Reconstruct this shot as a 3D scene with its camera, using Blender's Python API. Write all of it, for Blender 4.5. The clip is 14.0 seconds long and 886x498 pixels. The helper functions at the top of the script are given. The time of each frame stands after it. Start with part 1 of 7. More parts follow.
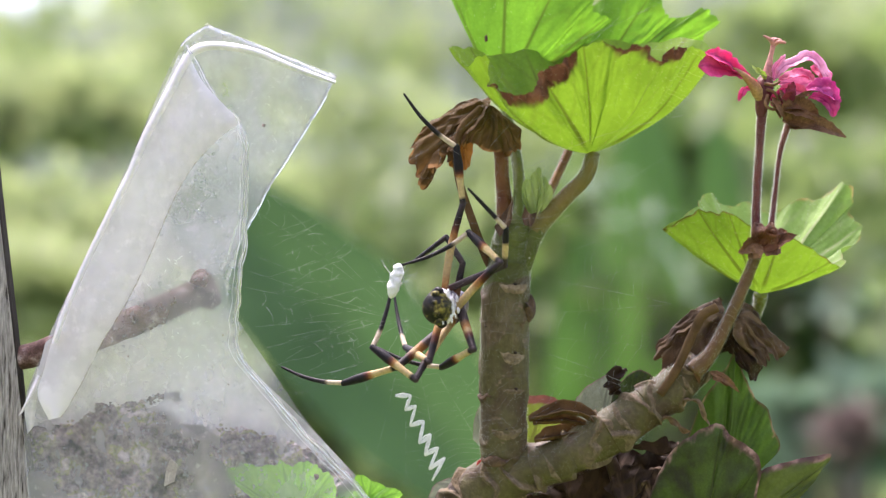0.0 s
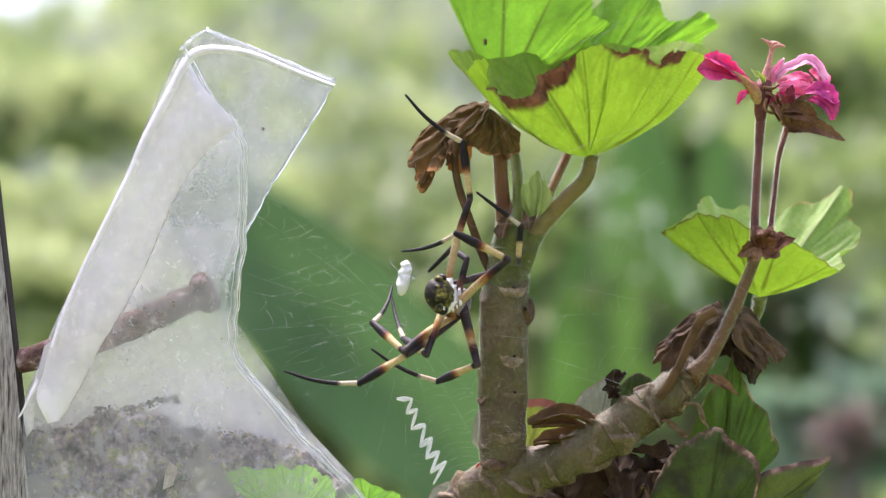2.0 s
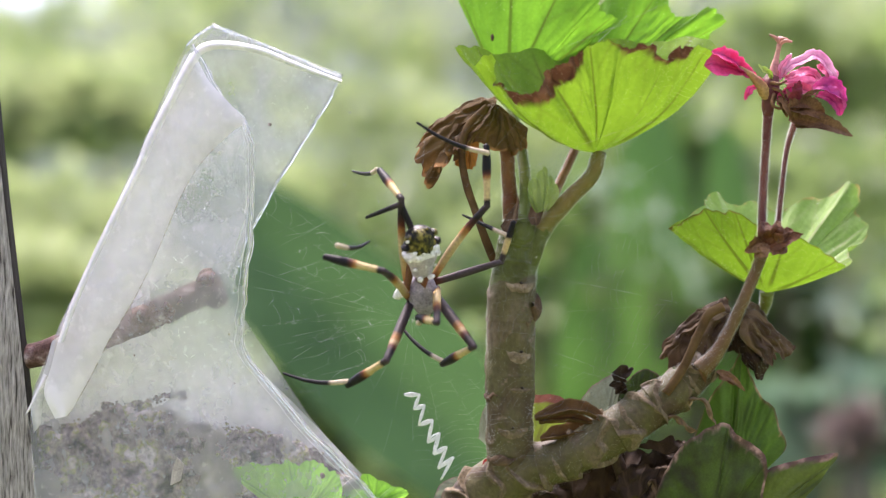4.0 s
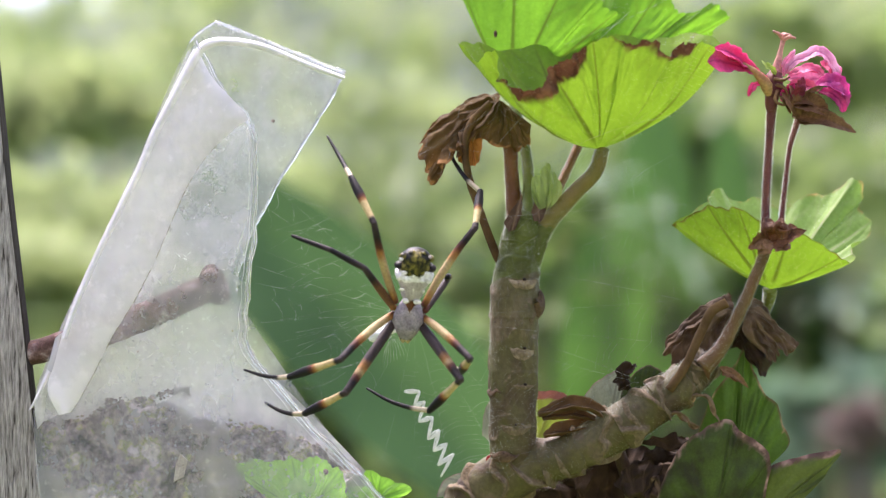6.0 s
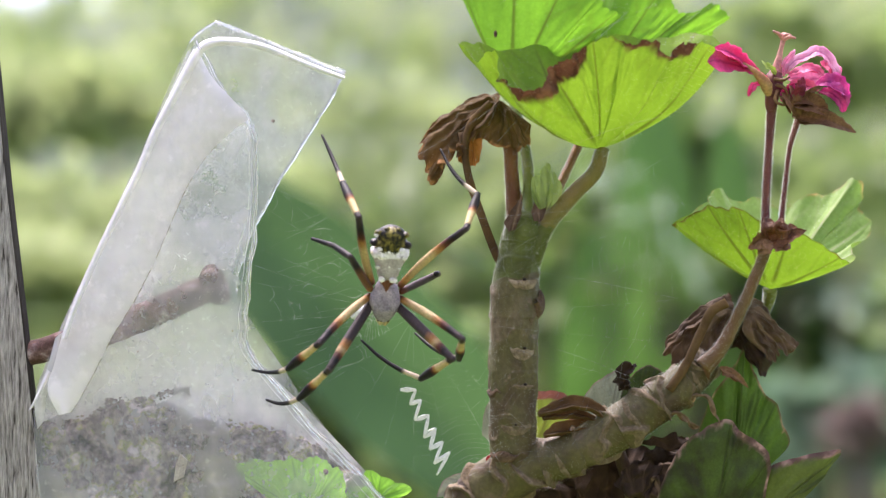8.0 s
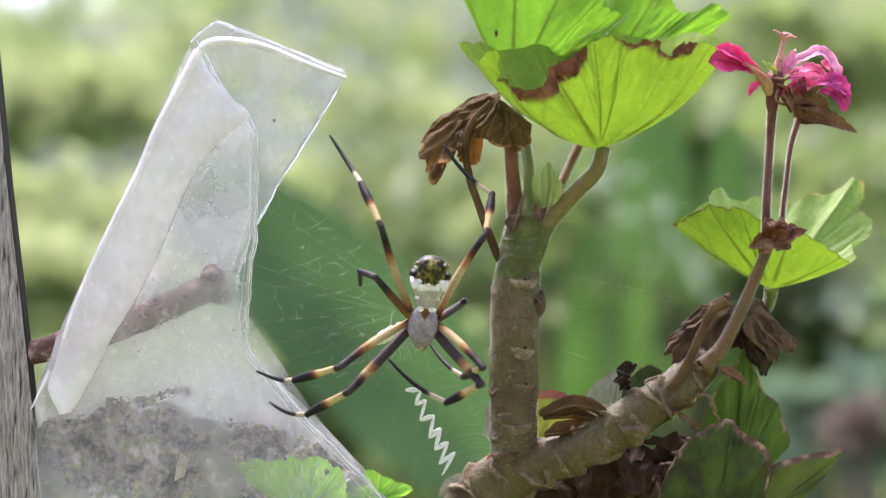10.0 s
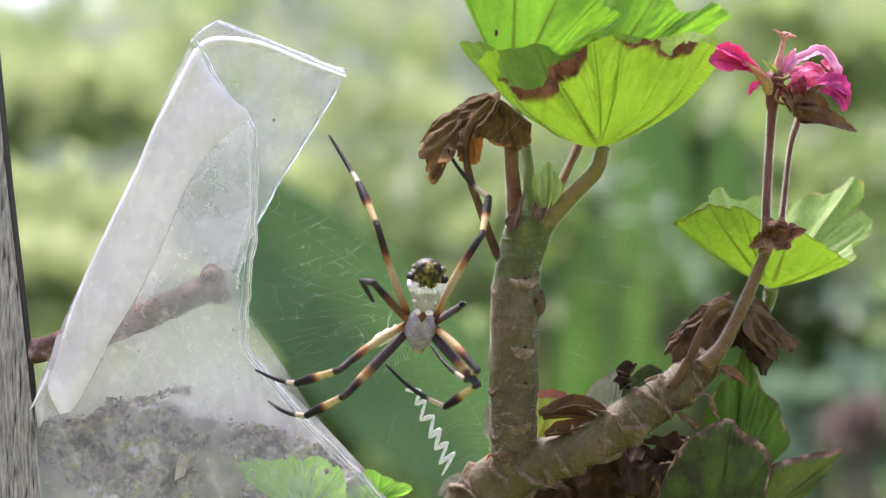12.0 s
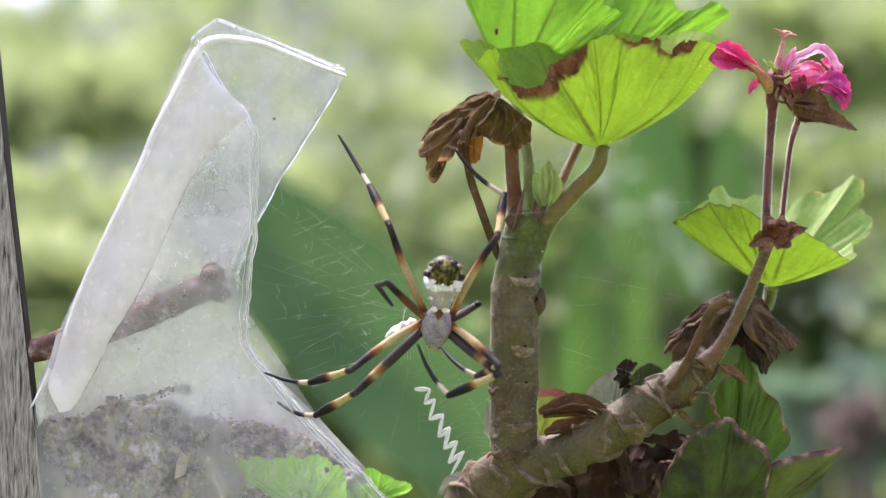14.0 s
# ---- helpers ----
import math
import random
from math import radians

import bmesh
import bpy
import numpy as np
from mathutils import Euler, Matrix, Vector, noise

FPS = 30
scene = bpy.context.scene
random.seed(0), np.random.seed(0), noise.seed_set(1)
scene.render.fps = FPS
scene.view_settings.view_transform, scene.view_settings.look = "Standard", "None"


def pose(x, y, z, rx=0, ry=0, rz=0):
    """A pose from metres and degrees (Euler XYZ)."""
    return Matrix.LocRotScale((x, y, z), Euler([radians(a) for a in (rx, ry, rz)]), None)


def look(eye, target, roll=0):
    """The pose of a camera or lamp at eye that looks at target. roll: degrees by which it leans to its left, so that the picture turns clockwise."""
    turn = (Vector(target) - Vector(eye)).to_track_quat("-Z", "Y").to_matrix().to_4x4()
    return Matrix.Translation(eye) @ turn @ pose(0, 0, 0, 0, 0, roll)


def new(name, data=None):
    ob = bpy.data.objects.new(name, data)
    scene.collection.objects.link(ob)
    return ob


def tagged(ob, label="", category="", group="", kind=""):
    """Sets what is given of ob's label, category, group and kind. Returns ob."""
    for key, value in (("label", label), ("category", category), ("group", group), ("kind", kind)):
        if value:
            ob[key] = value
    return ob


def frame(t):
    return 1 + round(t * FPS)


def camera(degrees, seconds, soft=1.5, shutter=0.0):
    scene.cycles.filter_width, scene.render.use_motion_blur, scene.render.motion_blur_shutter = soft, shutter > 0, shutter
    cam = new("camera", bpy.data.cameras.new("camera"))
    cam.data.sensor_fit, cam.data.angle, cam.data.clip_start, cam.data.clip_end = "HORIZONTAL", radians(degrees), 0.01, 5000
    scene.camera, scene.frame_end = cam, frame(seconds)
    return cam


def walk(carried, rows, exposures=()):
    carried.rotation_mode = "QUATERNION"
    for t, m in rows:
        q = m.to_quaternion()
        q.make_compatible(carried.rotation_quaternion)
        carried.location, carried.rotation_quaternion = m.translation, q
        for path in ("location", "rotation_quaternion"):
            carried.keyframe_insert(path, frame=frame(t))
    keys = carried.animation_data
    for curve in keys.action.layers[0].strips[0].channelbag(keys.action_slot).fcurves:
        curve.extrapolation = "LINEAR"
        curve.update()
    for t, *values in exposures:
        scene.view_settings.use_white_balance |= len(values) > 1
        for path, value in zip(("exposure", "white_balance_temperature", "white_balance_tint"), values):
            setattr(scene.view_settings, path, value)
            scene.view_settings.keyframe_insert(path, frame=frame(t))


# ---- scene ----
# The camera stands in one spot and is turned by a fraction of a degree.
cam = camera(28, 14.0, soft=1.25)
cam.data.dof.use_dof = True
cam.data.dof.focus_distance = 0.322
cam.data.dof.aperture_fstop = 12
walk(cam, [(t, pose(0, 0, 1.2, 90 + tilt, 0, turn)) for t, turn, tilt in (
    (0, -0.301, 0.146), (0.5, -0.337, 0.200), (1, -0.364, 0.237), (1.5, -0.346, 0.246), (2, -0.333, 0.255),
    (2.5, -0.310, 0.255), (3, -0.228, 0.210), (3.2, -0.191, 0.182), (4.2, -0.090, 0.105), (5.3, -0.020, 0.036),
    (6, 0, 0), (8, 0, 0), (10.5, 0.027, -0.018), (12.5, 0.022, -0.036), (14, 0.027, -0.073))],
     exposures=[(0, 1.61, 6500, 24), (14, 1.61, 6500, 24)])

# ---- light: a bright hazy sky, the veiled sun high behind the plant ----
world = bpy.data.worlds.new("sky")
scene.world = world
world.use_nodes = True
wn = world.node_tree.nodes
sky = wn.new("ShaderNodeTexSky")
sky.sky_type, sky.sun_disc = "NISHITA", False
sky.sun_elevation, sky.sun_rotation = radians(70), radians(-20)
sky.air_density, sky.dust_density, sky.ozone_density = 1.0, 4.0, 1.0
wn["Background"].inputs["Strength"].default_value = 0.15
world.node_tree.links.new(sky.outputs[0], wn["Background"].inputs["Color"])
sun = new("sun", bpy.data.lights.new("sun", "SUN"))
sun.data.energy, sun.data.angle, sun.data.color = 2.6, radians(32), (1.0, 0.97, 0.94)
sun.matrix_world = look((0, 0, 0), (0.22, -0.36, -0.9))

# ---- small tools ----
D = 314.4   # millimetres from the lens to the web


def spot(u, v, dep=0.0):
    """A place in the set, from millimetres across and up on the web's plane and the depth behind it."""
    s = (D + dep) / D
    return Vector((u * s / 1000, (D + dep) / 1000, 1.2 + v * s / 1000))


def mesh_of(bm, name, materials, smooth=True):
    me = bpy.data.meshes.new(name)
    bm.normal_update()
    bm.to_mesh(me)
    bm.free()
    for m in materials if isinstance(materials, (list, tuple)) else [materials]:
        me.materials.append(m)
    if smooth:
        me.shade_smooth()
    return me


def part(name, bm, material, parent=None, label="", smooth=True):
    ob = new(name, mesh_of(bm, name, material, smooth))
    if parent:
        ob.parent = parent
    return tagged(ob, label)


def thing(name, label, category, at=(0, 0, 0), group="", kind=""):
    ob = new(name)
    ob.empty_display_size = 0.01
    ob.location = at
    return tagged(ob, label, category, group, kind)


def under(ob, parent):
    """Hang ob under parent and leave it where it is."""
    ob.parent = parent
    ob.matrix_parent_inverse = Matrix.Translation(parent.location).inverted()
    return ob


def smooth_line(pts, n):
    """n points on a Catmull-Rom line through pts (tuples or vectors of any length)."""
    p = np.array([tuple(q) for q in pts], float)
    p = np.vstack([2 * p[0] - p[1], p, 2 * p[-1] - p[-2]])
    out = []
    for k in range(n):
        s = k / (n - 1) * (len(p) - 3)
        i = min(int(s), len(p) - 4)
        f = s - i
        a, b, c, d = p[i:i + 4]
        out.append(0.5 * (2 * b + (c - a) * f + (2 * a - 5 * b + 4 * c - d) * f * f + (3 * b - a - 3 * c + d) * f ** 3))
    return out


def tube(bm, pts, radii, n=24, sides=12, rough=0.0, freq=400, mat=0, caps=True):
    """A round bar along pts (metres) with radii (metres)."""
    line = [Vector(q) for q in smooth_line(pts, n)]
    rr = [q[0] for q in smooth_line([(r,) for r in radii], n)] if len(radii) > 1 else [radii[0]] * n
    side = None
    rings = []
    for i, p in enumerate(line):
        d = (line[min(i + 1, n - 1)] - line[max(i - 1, 0)]).normalized()
        if side is None:
            side = d.orthogonal().normalized()
        side = (side - d * side.dot(d)).normalized()
        other = d.cross(side)
        ring = []
        for k in range(sides):
            a = 2 * math.pi * k / sides
            o = side * math.cos(a) + other * math.sin(a)
            r = rr[i] * (1 + rough * noise.noise((p + o * rr[i]) * freq))
            ring.append(bm.verts.new(p + o * r))
        rings.append(ring)
    for a, b in zip(rings, rings[1:]):
        for k in range(sides):
            f = bm.faces.new((a[k], a[(k + 1) % sides], b[(k + 1) % sides], b[k]))
            f.material_index = mat
    if caps:
        for ring, back in ((rings[0], True), (rings[-1], False)):
            f = bm.faces.new(ring[::-1] if back else ring)
            f.material_index = mat
    return rings


def blob(bm, centre, size, seg=16, rough=0.0, freq=300, turn=None, mat=0):
    m = Matrix.Translation(centre) @ (turn or Matrix()) @ Matrix.Diagonal((*size, 1))
    made = bmesh.ops.create_uvsphere(bm, u_segments=seg, v_segments=max(6, seg * 2 // 3), radius=1, matrix=m)["verts"]
    c = Vector(centre)
    for q in made:
        if rough:
            q.co += (q.co - c) * rough * noise.noise(q.co * freq)
    for f in {f for q in made for f in q.link_faces}:
        f.material_index = mat
    return made


# ---- materials ----
def material(name, rough=0.5, metal=0.0):
    m = bpy.data.materials.new(name)
    m.use_nodes = True
    b = m.node_tree.nodes["Principled BSDF"]
    b.inputs["Roughness"].default_value = rough
    b.inputs["Metallic"].default_value = metal
    return m, m.node_tree.nodes, m.node_tree.links, b


def coords(n):
    return n.new("ShaderNodeTexCoord").outputs["Object"]


def noise_tex(n, l, scale, detail=4, stretch=None):
    t = n.new("ShaderNodeTexNoise")
    t.inputs["Scale"].default_value, t.inputs["Detail"].default_value = scale, detail
    src = coords(n)
    if stretch:
        mp = n.new("ShaderNodeMapping")
        mp.inputs["Scale"].default_value = stretch
        l.new(src, mp.inputs["Vector"])
        src = mp.outputs[0]
    l.new(src, t.inputs["Vector"])
    return t.outputs["Fac"]


def ramp(n, l, fac, stops):
    r = n.new("ShaderNodeValToRGB")
    while len(r.color_ramp.elements) < len(stops):
        r.color_ramp.elements.new(0.5)
    for e, (at, c) in zip(r.color_ramp.elements, stops):
        e.position, e.color = at, (*c, 1)
    l.new(fac, r.inputs[0])
    return r.outputs[0]


def mix(n, l, fac, a, b, how="MIX"):
    m = n.new("ShaderNodeMix")
    m.data_type, m.blend_type = "RGBA", how
    for s, v in ((m.inputs[0], fac), (m.inputs[6], a), (m.inputs[7], b)):
        if isinstance(v, (int, float)):
            s.default_value = v
        elif isinstance(v, tuple):
            s.default_value = (*v, 1)
        else:
            l.new(v, s)
    return m.outputs[2]


def bump(n, l, b, height, strength, dist):
    k = n.new("ShaderNodeBump")
    k.inputs["Strength"].default_value, k.inputs["Distance"].default_value = strength, dist
    l.new(height, k.inputs["Height"])
    l.new(k.outputs[0], b.inputs["Normal"])


def mottled(name, stops, scale, rough=0.6, fine=None, bumps=0.3, dist=0.0004, stretch=None, gloss=None, grit=(0.55, 1.25)):
    """A surface of two scales of colour, with relief."""
    m, n, l, b = material(name, rough)
    big = ramp(n, l, noise_tex(n, l, scale, 5, stretch), stops)
    small = noise_tex(n, l, fine or scale * 7, 6, stretch)
    tone = ramp(n, l, small, [(0.3, (grit[0],) * 3), (0.7, (grit[1],) * 3)])
    l.new(mix(n, l, 0.8, big, tone, "MULTIPLY"), b.inputs["Base Color"])
    bump(n, l, b, small, bumps, dist)
    b.inputs["Specular IOR Level"].default_value = 0.3 if gloss is None else gloss
    return m


def attribute(n, name):
    a = n.new("ShaderNodeAttribute")
    a.attribute_name = name
    return a.outputs["Fac"]


def leaf_material(name, low, high, vein, edge, through_tone, through_share=0.5, scale=120, rough=0.45, spread=(0.3, 0.7), cells=1000):
    """Leaf skin with paler or redder veins, a dry margin and light that shines through."""
    m, n, l, b = material(name, rough)
    b.inputs["Specular IOR Level"].default_value = 0.25
    tone = ramp(n, l, noise_tex(n, l, scale, 5), [(spread[0], low), (spread[1], high)])
    fine = noise_tex(n, l, scale * 12, 3)
    tone = mix(n, l, 0.5, tone, ramp(n, l, fine, [(0.3, (0.75, 0.75, 0.75)), (0.7, (1.2, 1.2, 1.2))]), "MULTIPLY")
    net = n.new("ShaderNodeTexVoronoi")
    net.feature = "DISTANCE_TO_EDGE"
    net.inputs["Scale"].default_value = cells
    warp = mix(n, l, 0.0012, coords(n), n.new("ShaderNodeTexNoise").outputs["Color"], "ADD")
    l.new(warp, net.inputs["Vector"])
    mesh_of_veins = ramp(n, l, net.outputs["Distance"], [(0.0, (0.9, 0.9, 0.86)), (0.14, (1.0, 1.0, 1.0))])
    tone = mix(n, l, 0.8, tone, mesh_of_veins, "MULTIPLY")
    tone = mix(n, l, attribute(n, "vein"), tone, vein)
    dry = attribute(n, "dry")
    crust = ramp(n, l, noise_tex(n, l, scale * 2, 4), [(0.35, tuple(c * 0.6 for c in edge)), (0.5, edge), (0.64, tuple(min(1, c * 3.2 + 0.04) for c in edge))])
    tone = mix(n, l, dry, tone, crust)
    l.new(tone, b.inputs["Base Color"])
    relief = mix(n, l, 0.6, mesh_of_veins, fine, "MULTIPLY")
    bump(n, l, b, relief, 0.5, 0.0003)
    t = n.new("ShaderNodeBsdfTranslucent")
    shine = mix(n, l, attribute(n, "vein"), ramp(n, l, noise_tex(n, l, scale, 5), [(0.3, through_tone), (0.7, tuple(min(1, c * 1.35) for c in through_tone))]), tuple(c * 0.36 for c in through_tone))
    shine = mix(n, l, 0.8, shine, mesh_of_veins, "MULTIPLY")
    shine = mix(n, l, dry, shine, tuple(c * 0.6 for c in edge))
    l.new(shine, t.inputs["Color"])
    s = n.new("ShaderNodeMixShader")
    s.inputs[0].default_value = through_share
    l.new(b.outputs[0], s.inputs[1])
    l.new(t.outputs[0], s.inputs[2])
    l.new(s.outputs[0], n["Material Output"].inputs["Surface"])
    return m


def film_material(name, milk, tone=(0.85, 0.87, 0.88), rough=0.22, dust=60, low=0.35, high=0.7, fade=None, patchy=0.5):
    """Clear plastic film: mostly see-through, with gloss and a dusty, scratched bloom."""
    m, n, l, b = material(name, rough)
    l.new(ramp(n, l, noise_tex(n, l, dust * 2, 4), [(0.3, tuple(c * 0.85 for c in tone)), (0.7, tone)]), b.inputs["Base Color"])
    t = n.new("ShaderNodeBsdfTransparent")
    t.inputs["Color"].default_value = (0.97, 0.98, 0.98, 1)
    s = n.new("ShaderNodeMixShader")
    haze = ramp(n, l, noise_tex(n, l, dust, 6), [(low, (milk * (1 - patchy),) * 3), (high, (min(1, milk * (1 + patchy)),) * 3)])
    specks = ramp(n, l, noise_tex(n, l, dust * 14, 4), [(0.6, (0, 0, 0)), (0.76, (0.2, 0.2, 0.2))])
    smears = ramp(n, l, noise_tex(n, l, dust * 4, 6, (1, 1, 0.7)), [(0.52, (0, 0, 0)), (0.74, (milk * 0.45,) * 3)])
    specks = mix(n, l, 1.0, specks, smears, "ADD")
    veil = mix(n, l, 1.0, haze, specks, "ADD")
    if fade:   # the veil thins out from the first height to the second
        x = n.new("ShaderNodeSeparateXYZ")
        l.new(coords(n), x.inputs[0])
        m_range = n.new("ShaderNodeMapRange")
        for k, v in zip((1, 2, 3, 4), (*fade[:2], 1.0, fade[2])):
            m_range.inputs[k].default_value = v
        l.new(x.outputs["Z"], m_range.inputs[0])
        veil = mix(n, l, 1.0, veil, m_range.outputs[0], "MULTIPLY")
    l.new(veil, s.inputs[0])
    l.new(t.outputs[0], s.inputs[1])
    l.new(b.outputs[0], s.inputs[2])
    l.new(s.outputs[0], n["Material Output"].inputs["Surface"])
    bump(n, l, b, noise_tex(n, l, dust * 3, 3), 0.25, 0.0006)
    return m


M_STEM = mottled("stem_bark", [(0.28, (0.058, 0.034, 0.018)), (0.4, (0.09, 0.064, 0.032)), (0.49, (0.102, 0.09, 0.035)), (0.58, (0.118, 0.099, 0.044)), (0.65, (0.155, 0.114, 0.07)), (0.76, (0.24, 0.185, 0.12))], 120, 0.65, fine=1300, bumps=0.5, stretch=(1, 1, 0.7), grit=(0.7, 1.2))
M_STEM_GREEN = mottled("young_stem", [(0.3, (0.062, 0.07, 0.014)), (0.55, (0.095, 0.12, 0.02)), (0.75, (0.155, 0.178, 0.04))], 190, 0.55, grit=(0.8, 1.12))
M_STEM_BRANCH = mottled("branch_bark", [(0.28, (0.045, 0.025, 0.015)), (0.4, (0.082, 0.054, 0.03)), (0.5, (0.095, 0.082, 0.031)), (0.6, (0.116, 0.097, 0.042)), (0.66, (0.145, 0.103, 0.07)), (0.76, (0.24, 0.19, 0.14))], 130, 0.55, fine=1300, bumps=0.5, grit=(0.7, 1.2))
M_SCAR = mottled("leaf_scar", [(0.3, (0.15, 0.108, 0.06)), (0.5, (0.25, 0.19, 0.12)), (0.7, (0.36, 0.285, 0.2))], 600, 0.8, fine=2200, bumps=0.8)
M_BARK_DARK = mottled("dark_bark", [(0.3, (0.02, 0.013, 0.009)), (0.7, (0.05, 0.032, 0.022))], 600, 0.8)
M_SCAR_DULL = mottled("dull_scar", [(0.3, (0.12, 0.085, 0.045)), (0.55, (0.18, 0.135, 0.08)), (0.7, (0.27, 0.205, 0.14))], 600, 0.8, fine=2200, bumps=0.8)
M_FLAKE = mottled("bark_flake", [(0.3, (0.05, 0.028, 0.014)), (0.7, (0.16, 0.10, 0.055))], 600, 0.8, fine=2200, bumps=0.8)
M_PETIOLE_GREEN = mottled("green_petiole", [(0.3, (0.10, 0.14, 0.02)), (0.7, (0.19, 0.22, 0.04))], 150, 0.5, grit=(0.8, 1.12))
M_PETIOLE = mottled("petiole", [(0.3, (0.125, 0.14, 0.028)), (0.5, (0.17, 0.145, 0.034)), (0.7, (0.23, 0.15, 0.045))], 70, 0.5, grit=(0.8, 1.12))
M_PETIOLE_RED = mottled("red_petiole", [(0.3, (0.16, 0.055, 0.02)), (0.7, (0.25, 0.13, 0.04))], 150, 0.5, grit=(0.8, 1.12))
M_FLOWER_STEM = mottled("flower_stem_skin", [(0.3, (0.13, 0.085, 0.03)), (0.7, (0.2, 0.076, 0.036))], 90, 0.5, grit=(0.8, 1.12))
M_PEDICEL = mottled("flower_stalk", [(0.3, (0.11, 0.025, 0.03)), (0.7, (0.2, 0.07, 0.055))], 180, 0.5, grit=(0.8, 1.12))
M_DRY = leaf_material("dry_leaf", (0.06, 0.034, 0.013), (0.18, 0.11, 0.046), (0.07, 0.04, 0.017), (0.15, 0.07, 0.02), (0.25, 0.13, 0.04), 0.22, 260, 0.8)
M_DRY_ORANGE = leaf_material("orange_dry_leaf", (0.22, 0.08, 0.015), (0.34, 0.14, 0.03), (0.2, 0.08, 0.02), (0.15, 0.07, 0.02), (0.4, 0.15, 0.03), 0.4, 260, 0.7)
# Near-black dry leaf; the tone also stands for shade behind leaves and branch.
M_DRY_BLACK = leaf_material("black_and_shaded_dry_leaf", (0.012, 0.007, 0.004), (0.045, 0.026, 0.014), (0.06, 0.036, 0.02), (0.02, 0.012, 0.006), (0.05, 0.025, 0.012), 0.06, 200, 0.8)
M_DRY_DARK = leaf_material("dark_dry_leaf", (0.026, 0.014, 0.008), (0.13, 0.08, 0.045), (0.22, 0.145, 0.085), (0.02, 0.012, 0.006), (0.12, 0.06, 0.03), 0.12, 200, 0.8)
M_SEPAL = mottled("dry_sepal", [(0.3, (0.10, 0.042, 0.018)), (0.7, (0.27, 0.15, 0.065))], 300, 0.7)
M_LEAF = leaf_material("geranium_leaf", (0.115, 0.215, 0.018), (0.2, 0.325, 0.03), (0.13, 0.11, 0.025), (0.085, 0.036, 0.018), (0.145, 0.26, 0.015), 0.43, rough=0.6)
M_SEEDLING = leaf_material("seedling_leaf", (0.22, 0.46, 0.06), (0.32, 0.58, 0.11), (0.2, 0.42, 0.1), (0.2, 0.3, 0.1), (0.24, 0.52, 0.06), 0.4, 300, rough=0.6)
# Deeper copy of M_LEAF that keeps the upper leaves' shade in its colour.
M_LEAF_TOP = leaf_material("shaded_geranium_leaf", (0.085, 0.19, 0.02), (0.145, 0.28, 0.032), (0.16, 0.15, 0.035), (0.085, 0.034, 0.016), (0.17, 0.40, 0.025), 0.42, rough=0.6)
M_LEAF_SKYLIT = leaf_material("pale_leaf", (0.19, 0.31, 0.08), (0.27, 0.4, 0.13), (0.4, 0.46, 0.22), (0.4, 0.2, 0.08), (0.22, 0.38, 0.06), 0.30, rough=0.6)
M_BRACT = mottled("bract_skin", [(0.3, (0.07, 0.022, 0.007)), (0.7, (0.18, 0.07, 0.02))], 500, 0.6)
M_LEAF_YOUNG = leaf_material("young_leaf", (0.16, 0.24, 0.06), (0.28, 0.36, 0.11), (0.27, 0.38, 0.14), (0.4, 0.2, 0.08), (0.4, 0.5, 0.15), 0.55, rough=0.6)
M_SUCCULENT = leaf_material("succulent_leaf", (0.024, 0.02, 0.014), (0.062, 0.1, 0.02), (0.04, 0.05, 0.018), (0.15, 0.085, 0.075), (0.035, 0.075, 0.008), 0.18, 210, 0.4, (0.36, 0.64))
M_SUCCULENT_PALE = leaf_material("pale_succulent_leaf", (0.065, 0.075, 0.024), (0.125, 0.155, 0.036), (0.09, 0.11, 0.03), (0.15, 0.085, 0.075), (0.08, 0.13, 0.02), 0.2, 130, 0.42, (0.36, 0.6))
# Greener, brighter copy of the succulent tone; the back leaf's light is its colour.
M_SUCCULENT_LIT = leaf_material("lit_succulent_leaf", (0.04, 0.062, 0.012), (0.066, 0.12, 0.017), (0.058, 0.1, 0.016), (0.2, 0.12, 0.07), (0.06, 0.14, 0.012), 0.22, 130, 0.45, (0.36, 0.6))
M_SUCCULENT_GREY = leaf_material("grey_succulent_leaf", (0.14, 0.14, 0.11), (0.34, 0.35, 0.28), (0.14, 0.13, 0.11), (0.3, 0.16, 0.17), (0.25, 0.3, 0.2), 0.2, 150, 0.5)
M_RED_TIP = leaf_material("red_leaf_tip", (0.3, 0.03, 0.04), (0.42, 0.08, 0.08), (0.3, 0.05, 0.05), (0.3, 0.05, 0.06), (0.5, 0.06, 0.06), 0.3, 200, 0.5)
M_SEPAL_LEAF = leaf_material("pale_dry_stipule", (0.12, 0.07, 0.04), (0.3, 0.2, 0.13), (0.3, 0.2, 0.12), (0.3, 0.2, 0.12), (0.3, 0.2, 0.1), 0.3, 300, 0.7)
M_YELLOWING = leaf_material("yellowing_leaf", (0.15, 0.2, 0.03), (0.26, 0.3, 0.06), (0.26, 0.24, 0.08), (0.36, 0.13, 0.1), (0.24, 0.3, 0.04), 0.3)
M_PETAL = leaf_material("pink_petal", (0.66, 0.06, 0.2), (0.85, 0.42, 0.58), (0.6, 0.1, 0.25), (0.6, 0.2, 0.4), (0.85, 0.2, 0.4), 0.4, 250, 0.5)
M_PETAL_DEEP = leaf_material("deep_pink_petal", (0.66, 0.035, 0.19), (0.84, 0.16, 0.4), (0.55, 0.03, 0.2), (0.6, 0.2, 0.4), (0.85, 0.08, 0.32), 0.4, 300, 0.5)
M_PETAL_PURPLE = leaf_material("purple_pink_petal", (0.5, 0.03, 0.25), (0.78, 0.2, 0.52), (0.5, 0.04, 0.25), (0.6, 0.2, 0.4), (0.8, 0.1, 0.42), 0.4, 500, 0.5)
